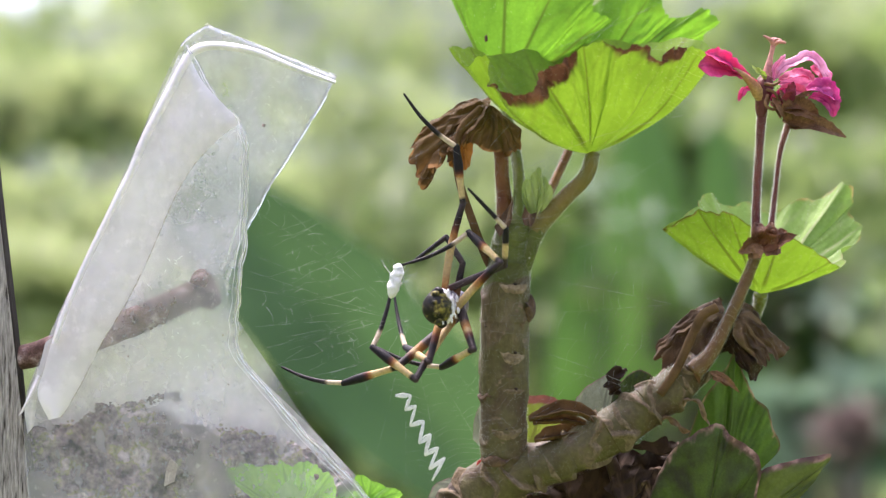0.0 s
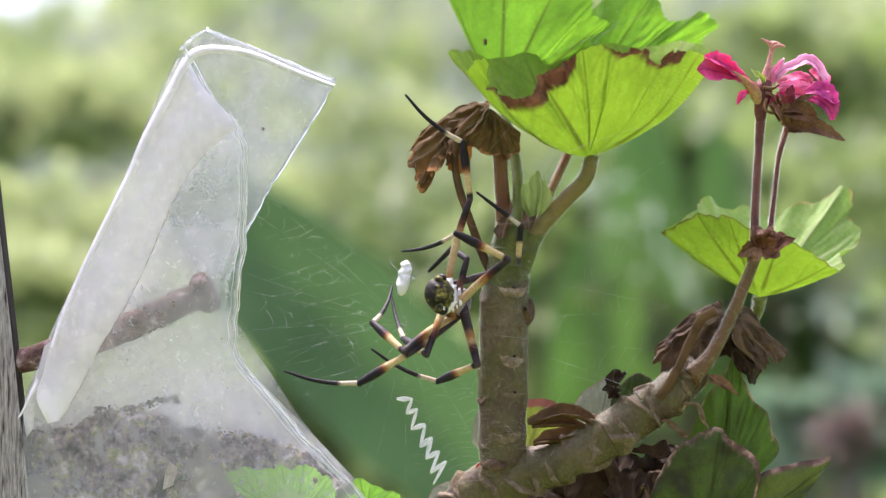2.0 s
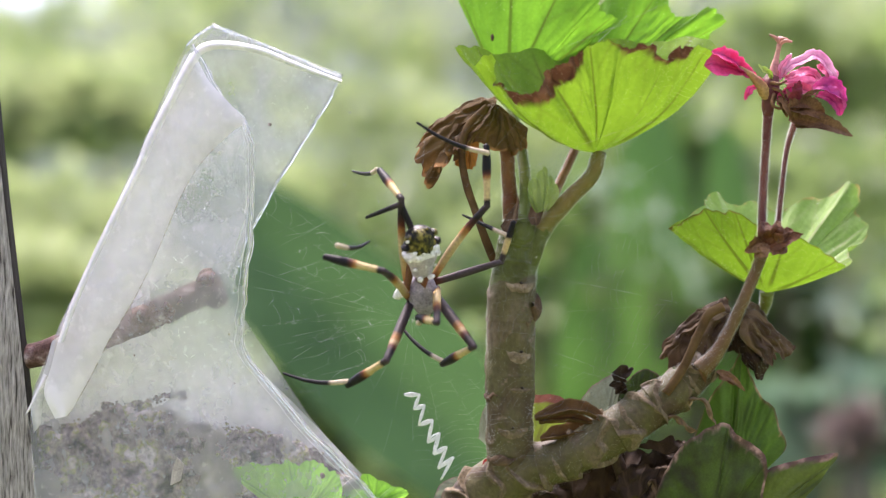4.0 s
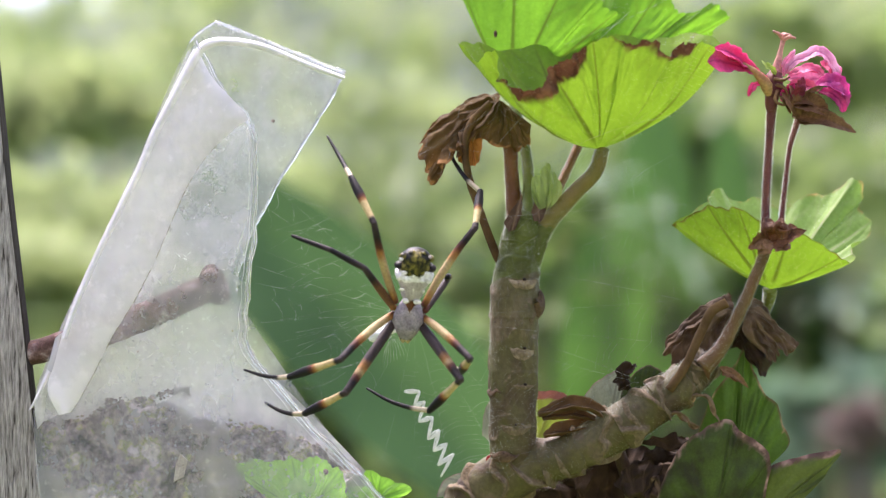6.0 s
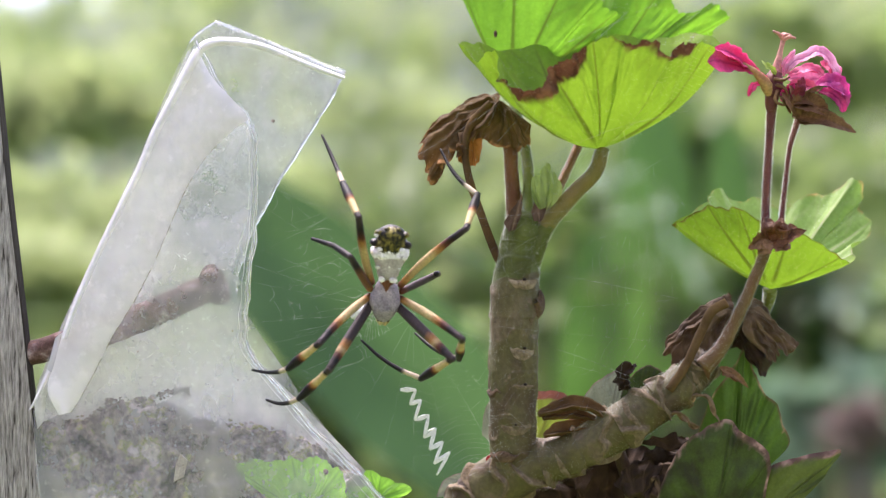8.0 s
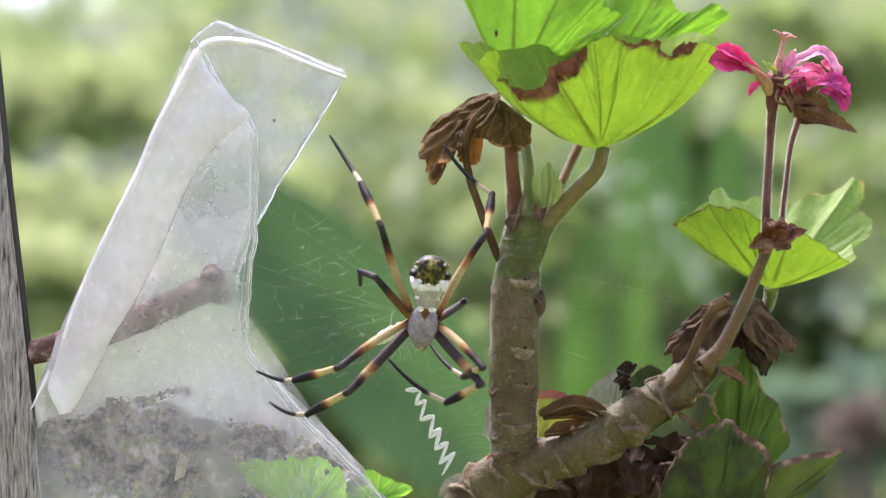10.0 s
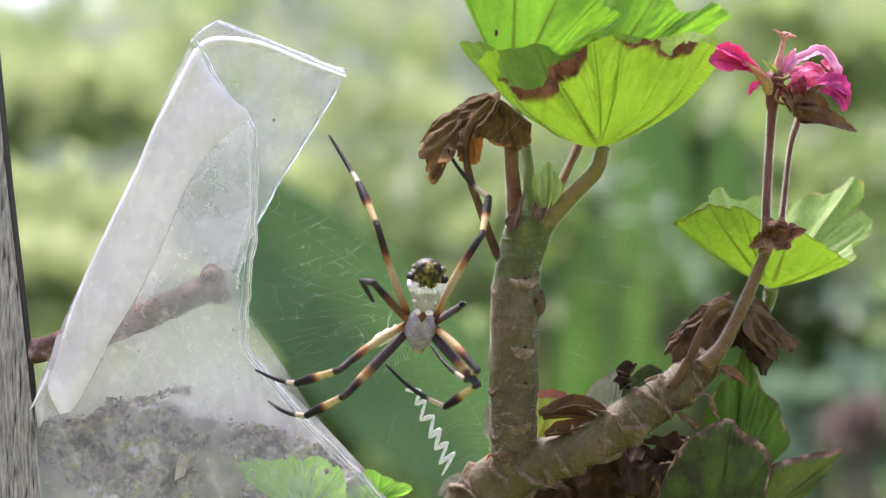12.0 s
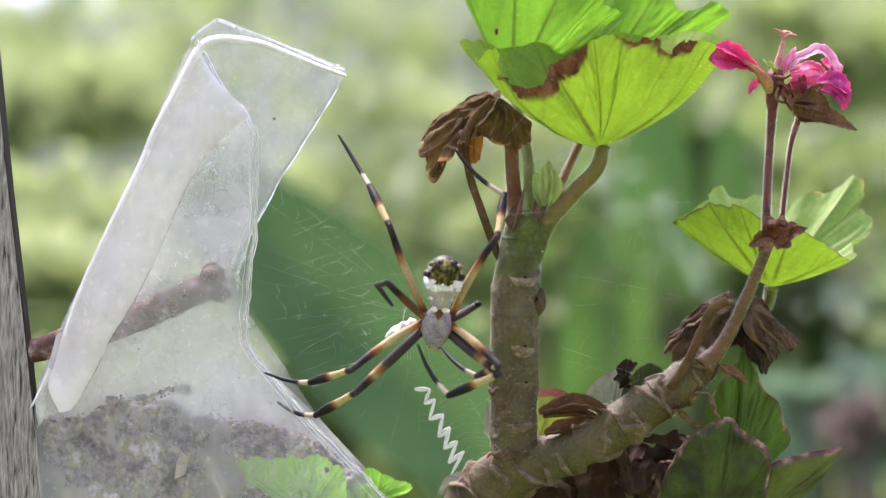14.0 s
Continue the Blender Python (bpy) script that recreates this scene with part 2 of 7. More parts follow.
M_BUD = mottled("dark_red_bud", [(0.3, (0.12, 0.012, 0.03)), (0.7, (0.3, 0.04, 0.07))], 400, 0.6)
M_SPUR = mottled("yellowish_spur", [(0.3, (0.4, 0.12, 0.08)), (0.7, (0.5, 0.36, 0.14))], 250, 0.5)
M_STYLE = mottled("pink_style", [(0.3, (0.5, 0.14, 0.18)), (0.7, (0.62, 0.36, 0.25))], 250, 0.5)
M_PETAL_PALE = leaf_material("pale_petal", (0.7, 0.2, 0.42), (0.88, 0.6, 0.72), (0.66, 0.14, 0.36), (0.6, 0.2, 0.4), (0.85, 0.35, 0.55), 0.4, 300, 0.5)
M_WOOD = mottled("weathered_wood", [(0.33, (0.06, 0.05, 0.046)), (0.41, (0.32, 0.29, 0.275)), (0.6, (0.5, 0.465, 0.45)), (0.75, (0.66, 0.63, 0.61))], 2000, 0.85, fine=5200, bumps=1.0, dist=0.0005, stretch=(1, 1, 0.1), grit=(0.45, 1.3))
M_WOOD_DARK = mottled("dark_wood_edge", [(0.3, (0.03, 0.025, 0.02)), (0.7, (0.08, 0.065, 0.055))], 260, 0.9, bumps=0.8, stretch=(1, 1, 0.06))
M_RUST = mottled("rusty_iron", [(0.32, (0.05, 0.024, 0.02)), (0.5, (0.13, 0.07, 0.058)), (0.62, (0.24, 0.16, 0.15)), (0.72, (0.45, 0.38, 0.37))], 420, 0.8, bumps=0.7)
M_SOIL = mottled("mossy_soil", [(0.34, (0.03, 0.021, 0.02)), (0.41, (0.2, 0.152, 0.152)), (0.49, (0.31, 0.247, 0.245)), (0.53, (0.34, 0.271, 0.255)), (0.56, (0.3, 0.3, 0.11)), (0.60, (0.46, 0.389, 0.382)), (0.68, (0.7, 0.608, 0.617))], 230, 0.95, fine=800, bumps=1.0, dist=0.0014, grit=(0.2, 1.6))
M_VENTRAL = mottled("dark_belly", [(0.4, (0.008, 0.007, 0.006)), (0.62, (0.03, 0.024, 0.014)), (0.72, (0.3, 0.25, 0.07))], 700, 0.4, fine=2500, bumps=0.4, dist=0.0001, gloss=0.25)
M_CHIP = mottled("dirty_chip", [(0.3, (0.35, 0.3, 0.26)), (0.7, (0.6, 0.55, 0.5))], 600, 0.7)
M_CREASE = mottled("crease_dirt", [(0.3, (0.2, 0.17, 0.09)), (0.7, (0.4, 0.36, 0.24))], 800, 0.8)
M_FILM = film_material("clear_film", 0.27, (0.84, 0.85, 0.88), 0.2, patchy=0.25)
M_SCUFF = film_material("scuffed_film", 0.5, (0.95, 0.95, 0.95), 0.4, 300)
M_FILM_BACK = film_material("back_film", 0.44, (0.66, 0.68, 0.69), 0.2, 55, 0.4, 0.64)
M_FILM_LINING = film_material("milky_lining", 0.6, (0.93, 0.91, 0.92), fade=(1.178, 1.222, 0.5))
M_FILM_FOLD = film_material("folded_film", 0.94, (0.90, 0.86, 0.90), 0.3, 40)
M_FILM_WHITE = film_material("white_fold", 0.9, (0.95, 0.93, 0.95), 0.25, 40)


def clear_plastic(name):
    m, n, l, b = material(name, 0.06)
    b.inputs["Base Color"].default_value = (0.97, 0.98, 0.98, 1)
    b.inputs["Transmission Weight"].default_value = 0.88
    b.inputs["IOR"].default_value = 1.46
    bump(n, l, b, noise_tex(n, l, 900, 3), 0.5, 0.0003)
    return m


M_RIM = clear_plastic("thick_film_edge")
M_SILK = film_material("silk", 0.32, (0.95, 0.95, 0.95), 0.35, 300)
M_FUZZ = leaf_material("plant_hair", (0.08, 0.09, 0.06), (0.14, 0.15, 0.1), (0.1, 0.1, 0.08), (0.8, 0.8, 0.7), (0.95, 0.97, 0.86), 0.7, 300, 0.5)
M_SILK_THICK = mottled("silk_band", [(0.3, (0.8, 0.82, 0.8)), (0.7, (0.93, 0.94, 0.93))], 900, 0.6)
M_CREAM = mottled("cream_leg", [(0.3, (0.42, 0.31, 0.15)), (0.7, (0.62, 0.5, 0.31))], 700, 0.5, bumps=0.4, dist=0.0001)
M_BLACK = mottled("dark_leg", [(0.3, (0.006, 0.005, 0.006)), (0.7, (0.028, 0.021, 0.022))], 700, 0.45, bumps=0.4, dist=0.0001, gloss=0.25)
M_BROWN = mottled("brown_leg", [(0.3, (0.10, 0.035, 0.02)), (0.7, (0.2, 0.075, 0.035))], 600, 0.45, bumps=0.4, dist=0.0001, gloss=0.25)
M_SILVER = mottled("silver_hair", [(0.3, (0.22, 0.19, 0.245)), (0.7, (0.43, 0.38, 0.47))], 600, 0.4, fine=3000, bumps=0.5, dist=0.0001)

M_SILVER_PALE = mottled("pale_silver_hair", [(0.3, (0.40, 0.355, 0.425)), (0.7, (0.60, 0.55, 0.63))], 600, 0.4, fine=3000, bumps=0.5, dist=0.0001)
M_WHITE = mottled("white_hair", [(0.3, (0.80, 0.77, 0.82)), (0.7, (0.95, 0.92, 0.96))], 500, 0.35, fine=2500, bumps=0.5, dist=0.0001)
M_ABDOMEN = mottled("yellow_black_skin", [(0.42, (0.012, 0.012, 0.008)), (0.51, (0.09, 0.075, 0.014)), (0.62, (0.26, 0.22, 0.045))], 1300, 0.5, fine=2500, bumps=0.4, dist=0.0001)
# ---- the distance: one sheet of ground that rises to a wooded hillside ----
def ground_height(x, y):
    side = min(1.0, max(0.0, -x / max(y, 1) - 0.08) / 0.12)
    rise = max(0.0, y - 9) * 0.155 * (1 - 0.07 * side)
    rise -= max(0.0, y - 85) * 0.155 * (1 - 0.07 * side)
    drop = 0.9 * math.exp(-((y - 5) / 3.0) ** 2)
    return rise - drop + 0.35 * noise.noise((x * 0.2, y * 0.2, 0)) * min(1, y / 6 if y > 0 else 0)


def build_ground():
    bm = bmesh.new()
    xs = [-140 + 4 * i for i in range(71)]
    ys = [-40, -20, -8, -3, 0, 2] + [3 + 1.2 * i for i in range(80)] + [110, 150, 250, 600]
    grid = [[bm.verts.new((x, y, ground_height(x, y))) for x in xs] for y in ys]
    for a, b in zip(grid, grid[1:]):
        for i in range(len(xs) - 1):
            bm.faces.new((a[i], a[i + 1], b[i + 1], b[i]))
    m = mottled("grassy_earth", [(0.3, (0.05, 0.08, 0.02)), (0.55, (0.11, 0.17, 0.04)), (0.75, (0.2, 0.25, 0.07))], 0.6, 0.9, fine=14, bumps=0.6, dist=0.05)
    return tagged(part("ground", bm, m), "grassy green earth rising to a hillside", "ground", kind="structure")


build_ground()


def build_unseen_wall():
    """A plain unseen wall, added behind the lens to cut the sky's front light."""
    bm = bmesh.new()
    bmesh.ops.create_cube(bm, size=1, matrix=Matrix.Translation((0, -2.6, 1.45)) @ Matrix.Diagonal((12, 0.2, 3.0, 1)))
    m = mottled("plain_render", [(0.3, (0.3, 0.27, 0.24)), (0.7, (0.42, 0.39, 0.35))], 2, 0.9, fine=60, dist=0.004)
    tagged(part("wall_unseen", bm, m, smooth=False), "plain unseen wall that holds back front light", "wall", kind="structure")


build_unseen_wall()


def foliage_material(name, low, high, shine):
    m, n, l, b = material(name, 0.5)
    g = n.new("ShaderNodeNewGeometry")
    l.new(ramp(n, l, g.outputs["Random Per Island"], [(0.0, low), (1.0, high)]), b.inputs["Base Color"])
    t = n.new("ShaderNodeBsdfTranslucent")
    t.inputs["Color"].default_value = (*shine, 1)
    s = n.new("ShaderNodeMixShader")
    s.inputs[0].default_value = 0.5
    l.new(b.outputs[0], s.inputs[1])
    l.new(t.outputs[0], s.inputs[2])
    l.new(s.outputs[0], n["Material Output"].inputs["Surface"])
    return m


F_YELLOW = foliage_material("yellow_green_foliage", (0.24, 0.29, 0.105), (0.44, 0.50, 0.25), (0.44, 0.53, 0.23))
F_MID = foliage_material("green_foliage", (0.12, 0.165, 0.06), (0.245, 0.30, 0.115), (0.27, 0.37, 0.115))
# Far haze is mixed into this paler, bluer grey-green.
F_GREY = foliage_material("haze_tinted_foliage", (0.175, 0.21, 0.16), (0.285, 0.33, 0.262), (0.28, 0.33, 0.27))
F_DARK = foliage_material("dark_foliage", (0.045, 0.08, 0.03), (0.115, 0.175, 0.055), (0.14, 0.23, 0.055))
F_TRUNK = mottled("shrub_wood", [(0.3, (0.08, 0.06, 0.045)), (0.7, (0.2, 0.16, 0.13))], 20, 0.9, dist=0.01)


def leaf_cloud(rng, centre, size, n, leaf, clumps=9):
    """Vertices and faces of n folded leaves in an uneven crown of clumps."""
    heads = rng.normal(0, 0.5, (clumps, 3)).clip(-0.8, 0.8)
    pick = rng.integers(0, clumps, n)
    p = heads[pick] + rng.normal(0, 0.24, (n, 3))
    p = p * np.array(size) + np.array(centre)
    a = rng.normal(0, 1, (n, 3))
    a /= np.linalg.norm(a, axis=1)[:, None]
    b = np.cross(a, rng.normal(0, 1, (n, 3)))
    b /= np.linalg.norm(b, axis=1)[:, None]
    c = np.cross(a, b)
    s = leaf * rng.uniform(0.6, 1.4, (n, 1))
    v = np.stack([p - a * s, p + b * s * 0.4 + c * s * 0.12, p + a * s, p - b * s * 0.4 + c * s * 0.12], 1).reshape(-1, 3)
    k = np.arange(n)[:, None] * 4
    f = np.concatenate([k + [0, 1, 2], k + [0, 2, 3]], 0)
    return v, f


def raw_mesh(name, v, f, m):
    me = bpy.data.meshes.new(name)
    me.from_pydata(v.tolist(), [], f.tolist())
    me.materials.append(m)
    return me


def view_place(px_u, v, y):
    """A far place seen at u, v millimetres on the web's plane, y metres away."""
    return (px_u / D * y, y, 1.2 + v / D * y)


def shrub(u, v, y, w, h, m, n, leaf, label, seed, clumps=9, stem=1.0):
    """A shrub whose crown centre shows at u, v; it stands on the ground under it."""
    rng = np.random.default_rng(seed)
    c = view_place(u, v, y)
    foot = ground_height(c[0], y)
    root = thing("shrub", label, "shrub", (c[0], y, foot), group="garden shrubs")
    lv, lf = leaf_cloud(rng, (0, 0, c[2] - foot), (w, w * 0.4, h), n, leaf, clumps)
    crown = new("crown", raw_mesh("crown", lv, lf, m))
    crown.parent = root
    bm = bmesh.new()
    top = max(0.1, c[2] - foot)
    for k in range(4):
        a = k * 1.6 + seed
        tube(bm, [(0, 0, -0.05), (0.1 * w * math.cos(a), 0.1 * w * math.sin(a), top * 0.5), (0.5 * w * math.cos(a), 0.5 * w * math.sin(a), top + 0.2 * h)], [(0.02 + 0.02 * w) * stem, (0.012 + 0.01 * w) * stem, 0.004 * stem], 8, 6)
    part("trunk", bm, F_TRUNK, root)
    return root


def hillside():
    """The far wood: crowns over crowns up to the crest."""
    rng = np.random.default_rng(11)
    for name, m, share, tone in (("hillside_wood", F_GREY, 0.5, "haze-tinted grey-green"), ("hillside_scrub", F_MID, 0.3, "fresh green"), ("hillside_bushes", F_YELLOW, 0.3, "yellow-green")):
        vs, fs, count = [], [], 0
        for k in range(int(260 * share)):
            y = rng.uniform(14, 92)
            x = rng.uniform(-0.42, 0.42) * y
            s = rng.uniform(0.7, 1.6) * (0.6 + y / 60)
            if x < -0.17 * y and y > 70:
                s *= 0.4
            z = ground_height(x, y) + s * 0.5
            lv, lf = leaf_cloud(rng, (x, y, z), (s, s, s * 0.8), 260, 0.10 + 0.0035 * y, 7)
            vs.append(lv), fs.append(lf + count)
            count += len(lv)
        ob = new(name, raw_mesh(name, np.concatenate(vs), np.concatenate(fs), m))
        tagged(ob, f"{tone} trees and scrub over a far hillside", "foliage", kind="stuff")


hillside()
F_GLINT = foliage_material("glint_foliage", (0.3, 0.36, 0.28), (0.45, 0.52, 0.42), (0.3, 0.4, 0.28))
F_TEAL = foliage_material("blue_green_foliage", (0.125, 0.2, 0.125), (0.215, 0.315, 0.21), (0.195, 0.31, 0.195))
shrub(-66, 24, 8, 0.7, 0.27, F_YELLOW, 2600, 0.06, "bright yellow-green leafy shrub on the slope", 1)
shrub(-72, -7, 5.0, 0.5, 0.14, F_YELLOW, 1000, 0.05, "light green leafy shrub in the garden", 33)
shrub(-70, 5, 6.0, 0.6, 0.16, F_YELLOW, 1000, 0.05, "light green leafy shrub in the garden", 3)
shrub(-8, 12, 7, 0.65, 0.34, F_YELLOW, 1300, 0.05, "bright yellow-green leafy shrub on the slope", 4)
shrub(-12, -30, 5.5, 0.6, 0.3, F_YELLOW, 1500, 0.05, "olive-green low shrub in the garden", 5)
shrub(31, -2, 3.6, 0.22, 0.3, F_DARK, 70, 0.085, "dark green broad-leaved shrub in the garden", 6)
shrub(60, -3, 3.4, 0.34, 0.12, F_DARK, 60, 0.085, "dark green broad-leaved shrub in the garden", 7)
shrub(73, -32, 3.0, 0.16, 0.09, F_TEAL, 200, 0.07, "pale grey-green broad-leaved shrub in the garden", 8)
shrub(45, -22, 4.2, 0.42, 0.32, F_MID, 420, 0.08, "fresh green broad-leaved shrub in the garden", 9)
shrub(36, -8, 4.6, 0.45, 0.4, F_MID, 420, 0.08, "fresh green broad-leaved shrub in the garden", 13)
shrub(20, -20, 4.8, 0.4, 0.4, F_MID, 420, 0.08, "fresh green broad-leaved shrub in the garden", 14)
shrub(58, 8, 6, 0.6, 0.3, F_MID, 700, 0.08, "fresh green leafy shrub on the slope", 10)
shrub(9, -1, 4.0, 0.2, 0.1, F_YELLOW, 260, 0.06, "light green leafy shrub in the garden", 19)
shrub(62, 30, 9, 1.1, 0.34, F_MID, 520, 0.1, "fresh green leafy shrub on the slope", 53)
shrub(48, 16, 3.6, 0.10, 0.10, F_DARK, 42, 0.085, "dark green broad-leaved shrub in the garden", 23)
shrub(-20, -27, 3.2, 0.12, 0.22, F_MID, 300, 0.07, "fresh green leafy shrub in the garden", 29)
shrub(72, -13, 3.3, 0.16, 0.10, F_DARK, 80, 0.075, "dark green broad-leaved shrub in the garden", 31)
# A few leaves coloured pale to stand in for blurred glints of light.
for u, v, y, w, n, seed in ((37, 5, 2.6, 0.06, 9, 41), (44, -6, 2.9, 0.10, 10, 42), (66, -6, 2.8, 0.12, 16, 43), (30, 12, 3.0, 0.05, 5, 44)):
    shrub(u, v, y, w, w * 0.7, F_GLINT, n, 0.022, "sparse shrub in the garden, leaves coloured as light glints", seed, 4, 0.15)

F_RED = foliage_material("red_foliage", (0.16, 0.11, 0.10), (0.25, 0.19, 0.17), (0.2, 0.15, 0.13))
shrub(74, -31.5, 2.6, 0.03, 0.04, F_RED, 34, 0.05, "small dull red-leaved shrub in the garden", 17, 4)

M_BANANA = leaf_material("banana_leaf", (0.033, 0.065, 0.028), (0.066, 0.116, 0.052), (0.08, 0.15, 0.06), (0.1, 0.09, 0.03), (0.085, 0.18, 0.058), 0.35, 9, 0.4)
M_BANANA_LIGHT = leaf_material("light_banana_leaf", (0.05, 0.11, 0.028), (0.088, 0.165, 0.045), (0.12, 0.21, 0.06), (0.1, 0.09, 0.03), (0.12, 0.265, 0.05), 0.35, 9, 0.4)


def big_leaf(bm, base, tip, width, facing, sag):
    """A long banana blade from base to tip with a folded midrib."""
    base, tip, facing = Vector(base), Vector(tip), Vector(facing)
    along = tip - base
    side = along.cross(facing).normalized()
    out = side.cross(along).normalized()
    rows = []
    for i in range(25):
        s = i / 24
        w = width * (math.sin(math.pi * min(1, s * 0.9 + 0.06)) ** 0.55) * (1 + 0.05 * noise.noise((s * 9, width, 0)))
        c = base + along * s + out * sag * math.sin(math.pi * s)
        rows.append([bm.verts.new(c + side * w * k / 4 + out * (abs(k) / 4) * w * 0.35) for k in range(-4, 5)])
    for a, b in zip(rows, rows[1:]):
        for k in range(8):
            bm.faces.new((a[k], a[k + 1], b[k + 1], b[k]))


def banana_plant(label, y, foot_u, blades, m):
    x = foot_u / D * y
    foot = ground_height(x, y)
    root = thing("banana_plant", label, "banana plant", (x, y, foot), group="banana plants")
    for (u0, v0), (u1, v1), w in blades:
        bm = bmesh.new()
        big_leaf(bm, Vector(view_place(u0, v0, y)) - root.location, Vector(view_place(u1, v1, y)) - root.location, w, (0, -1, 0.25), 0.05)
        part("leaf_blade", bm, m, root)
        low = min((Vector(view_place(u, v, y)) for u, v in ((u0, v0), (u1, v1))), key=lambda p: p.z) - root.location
        top = Vector((0, 0, 0.95 if low.z > 1.0 else max(0.2, low.z - 0.25)))
        bm = bmesh.new()
        tube(bm, [top, top.lerp(low, 0.5) + Vector((0, 0, -0.03)), low], [0.022, 0.018, 0.012], 10, 8)
        part("leaf_stalk", bm, m, root)
    bm = bmesh.new()
    tube(bm, [(0, 0, -0.1), (0.01, 0, 0.4), (0, 0, 1.0)], [0.09, 0.075, 0.05], 12, 12)
    part("trunk", bm, M_BANANA, root)


banana_plant("dark green banana plant with a wide slanting leaf", 1.9, 14, [((-46.5, 14.5), (21.5, -51.5), 0.083)], M_BANANA)
banana_plant("mid-green banana plant with upright leaves", 3.4, 40, [((36, -30), (37, 26), 0.085), ((24, -40), (27, 4), 0.06), ((52, -40), (50, 22), 0.06)], M_BANANA_LIGHT)
# ---- the post with its nail ----
def build_post():
    root = thing("wooden_post", "weathered grey wooden post with a darker side edge", "post", (-0.1, 0.3, 0))
    low, high = spot(-70.8, -44.1, 8), spot(-78.6, 29, 8)
    lean = (high.x - low.x) / (high.z - low.z)
    def edge(z):
        return low.x + lean * (z - low.z)
    bm = bmesh.new()
    n = 60
    for k, (dx0, dx1, y0, y1, mat) in enumerate([(-0.06, -0.0001, 0.3224, 0.362, 0)]):
        rows = []
        for i in range(n + 1):
            z = -0.02 + i * (1.42 / n)
            w = 0.0007 * noise.noise((z * 30, 0, 4))
            x = edge(z) + w
            rows.append([bm.verts.new(Vector(p) - root.location) for p in (
                (x + dx0, y1, z), (x + dx0, y0, z), (x + dx1 - 0.0003, y0, z), (x + dx1, y0 + 0.0005, z), (x + 0.0002, y0 + 0.0022, z), (x * y1 / y0 - 0.0006, y1, z))])
        for a, b in zip(rows, rows[1:]):
            for j in range(6):
                f = bm.faces.new((a[j], a[(j + 1) % 6], b[(j + 1) % 6], b[j]))
                f.material_index = 1 if j in (2, 3, 4) else 0
        bm.faces.new(rows[0][::-1])
        bm.faces.new(rows[-1])
    part("plank", bm, [M_WOOD, M_WOOD_DARK], root, smooth=False)


build_post()


def build_nail():
    a, b = spot(-76, -19.4, 10.5), spot(-41.0, -6.6, 10.5)
    root = thing("rusty_nail", "thick rusty brown nail driven into the post", "nail", a)
    bm = bmesh.new()
    mid = a.lerp(b, 0.55) + Vector((0, 0, -0.0012))
    tube(bm, [a - a, mid - a, b - a], [0.0022, 0.0026, 0.0025], 60, 20, rough=0.10, freq=420)
    part("shank", bm, M_RUST, root)
    bm = bmesh.new()
    d = (b - mid).normalized()
    tube(bm, [b - a - d * 0.0014, b - a - d * 0.0002, b - a + d * 0.0012, b - a + d * 0.0022, b - a + d * 0.0027], [0.0025, 0.0036, 0.0038, 0.0035, 0.0024], 18, 22, rough=0.16, freq=420)
    part("nail_head", bm, M_RUST, root)


build_nail()


# ---- the clear plastic planter bag ----
def sheet(bm, left, right, dep, bulge, nu=40, nv=70, wrinkle=0.25, seed=0.0, mat=0):
    """A film between two edge lines (u, v), dep millimetres behind the web; bulge lifts its middle."""
    a, b = smooth_line(left, nv), smooth_line(right, nv)
    rows = []
    for i in range(nv):
        row = []
        for k in range(nu):
            s = k / (nu - 1)
            u, v = a[i] * (1 - s) + b[i] * s
            d = dep - bulge * math.sin(math.pi * s) + wrinkle * 3 * noise.noise((u * 0.05 + seed, v * 0.05, seed)) + wrinkle * noise.noise((u * 0.3 + seed, v * 0.2, seed))
            row.append(bm.verts.new(spot(u, v, d)))
        rows.append(row)
    for p, q in zip(rows, rows[1:]):
        for k in range(nu - 1):
            f = bm.faces.new((p[k], p[k + 1], q[k + 1], q[k]))
            f.material_index = mat
    return [[q.co.copy() for q in row] for row in rows]


def bead(bm, rows, r, wave=0.0):
    """A thickened rim along a row of vertices."""
    pts = [q.copy() for q in rows]
    if wave:
        pts = [p + Vector((wave * noise.noise(p * 300), 0, wave * noise.noise(p * 300 + Vector((5, 5, 5))))) for p in pts]
    tube(bm, pts, [r], len(pts) * 2, 6, rough=0.7, freq=900)


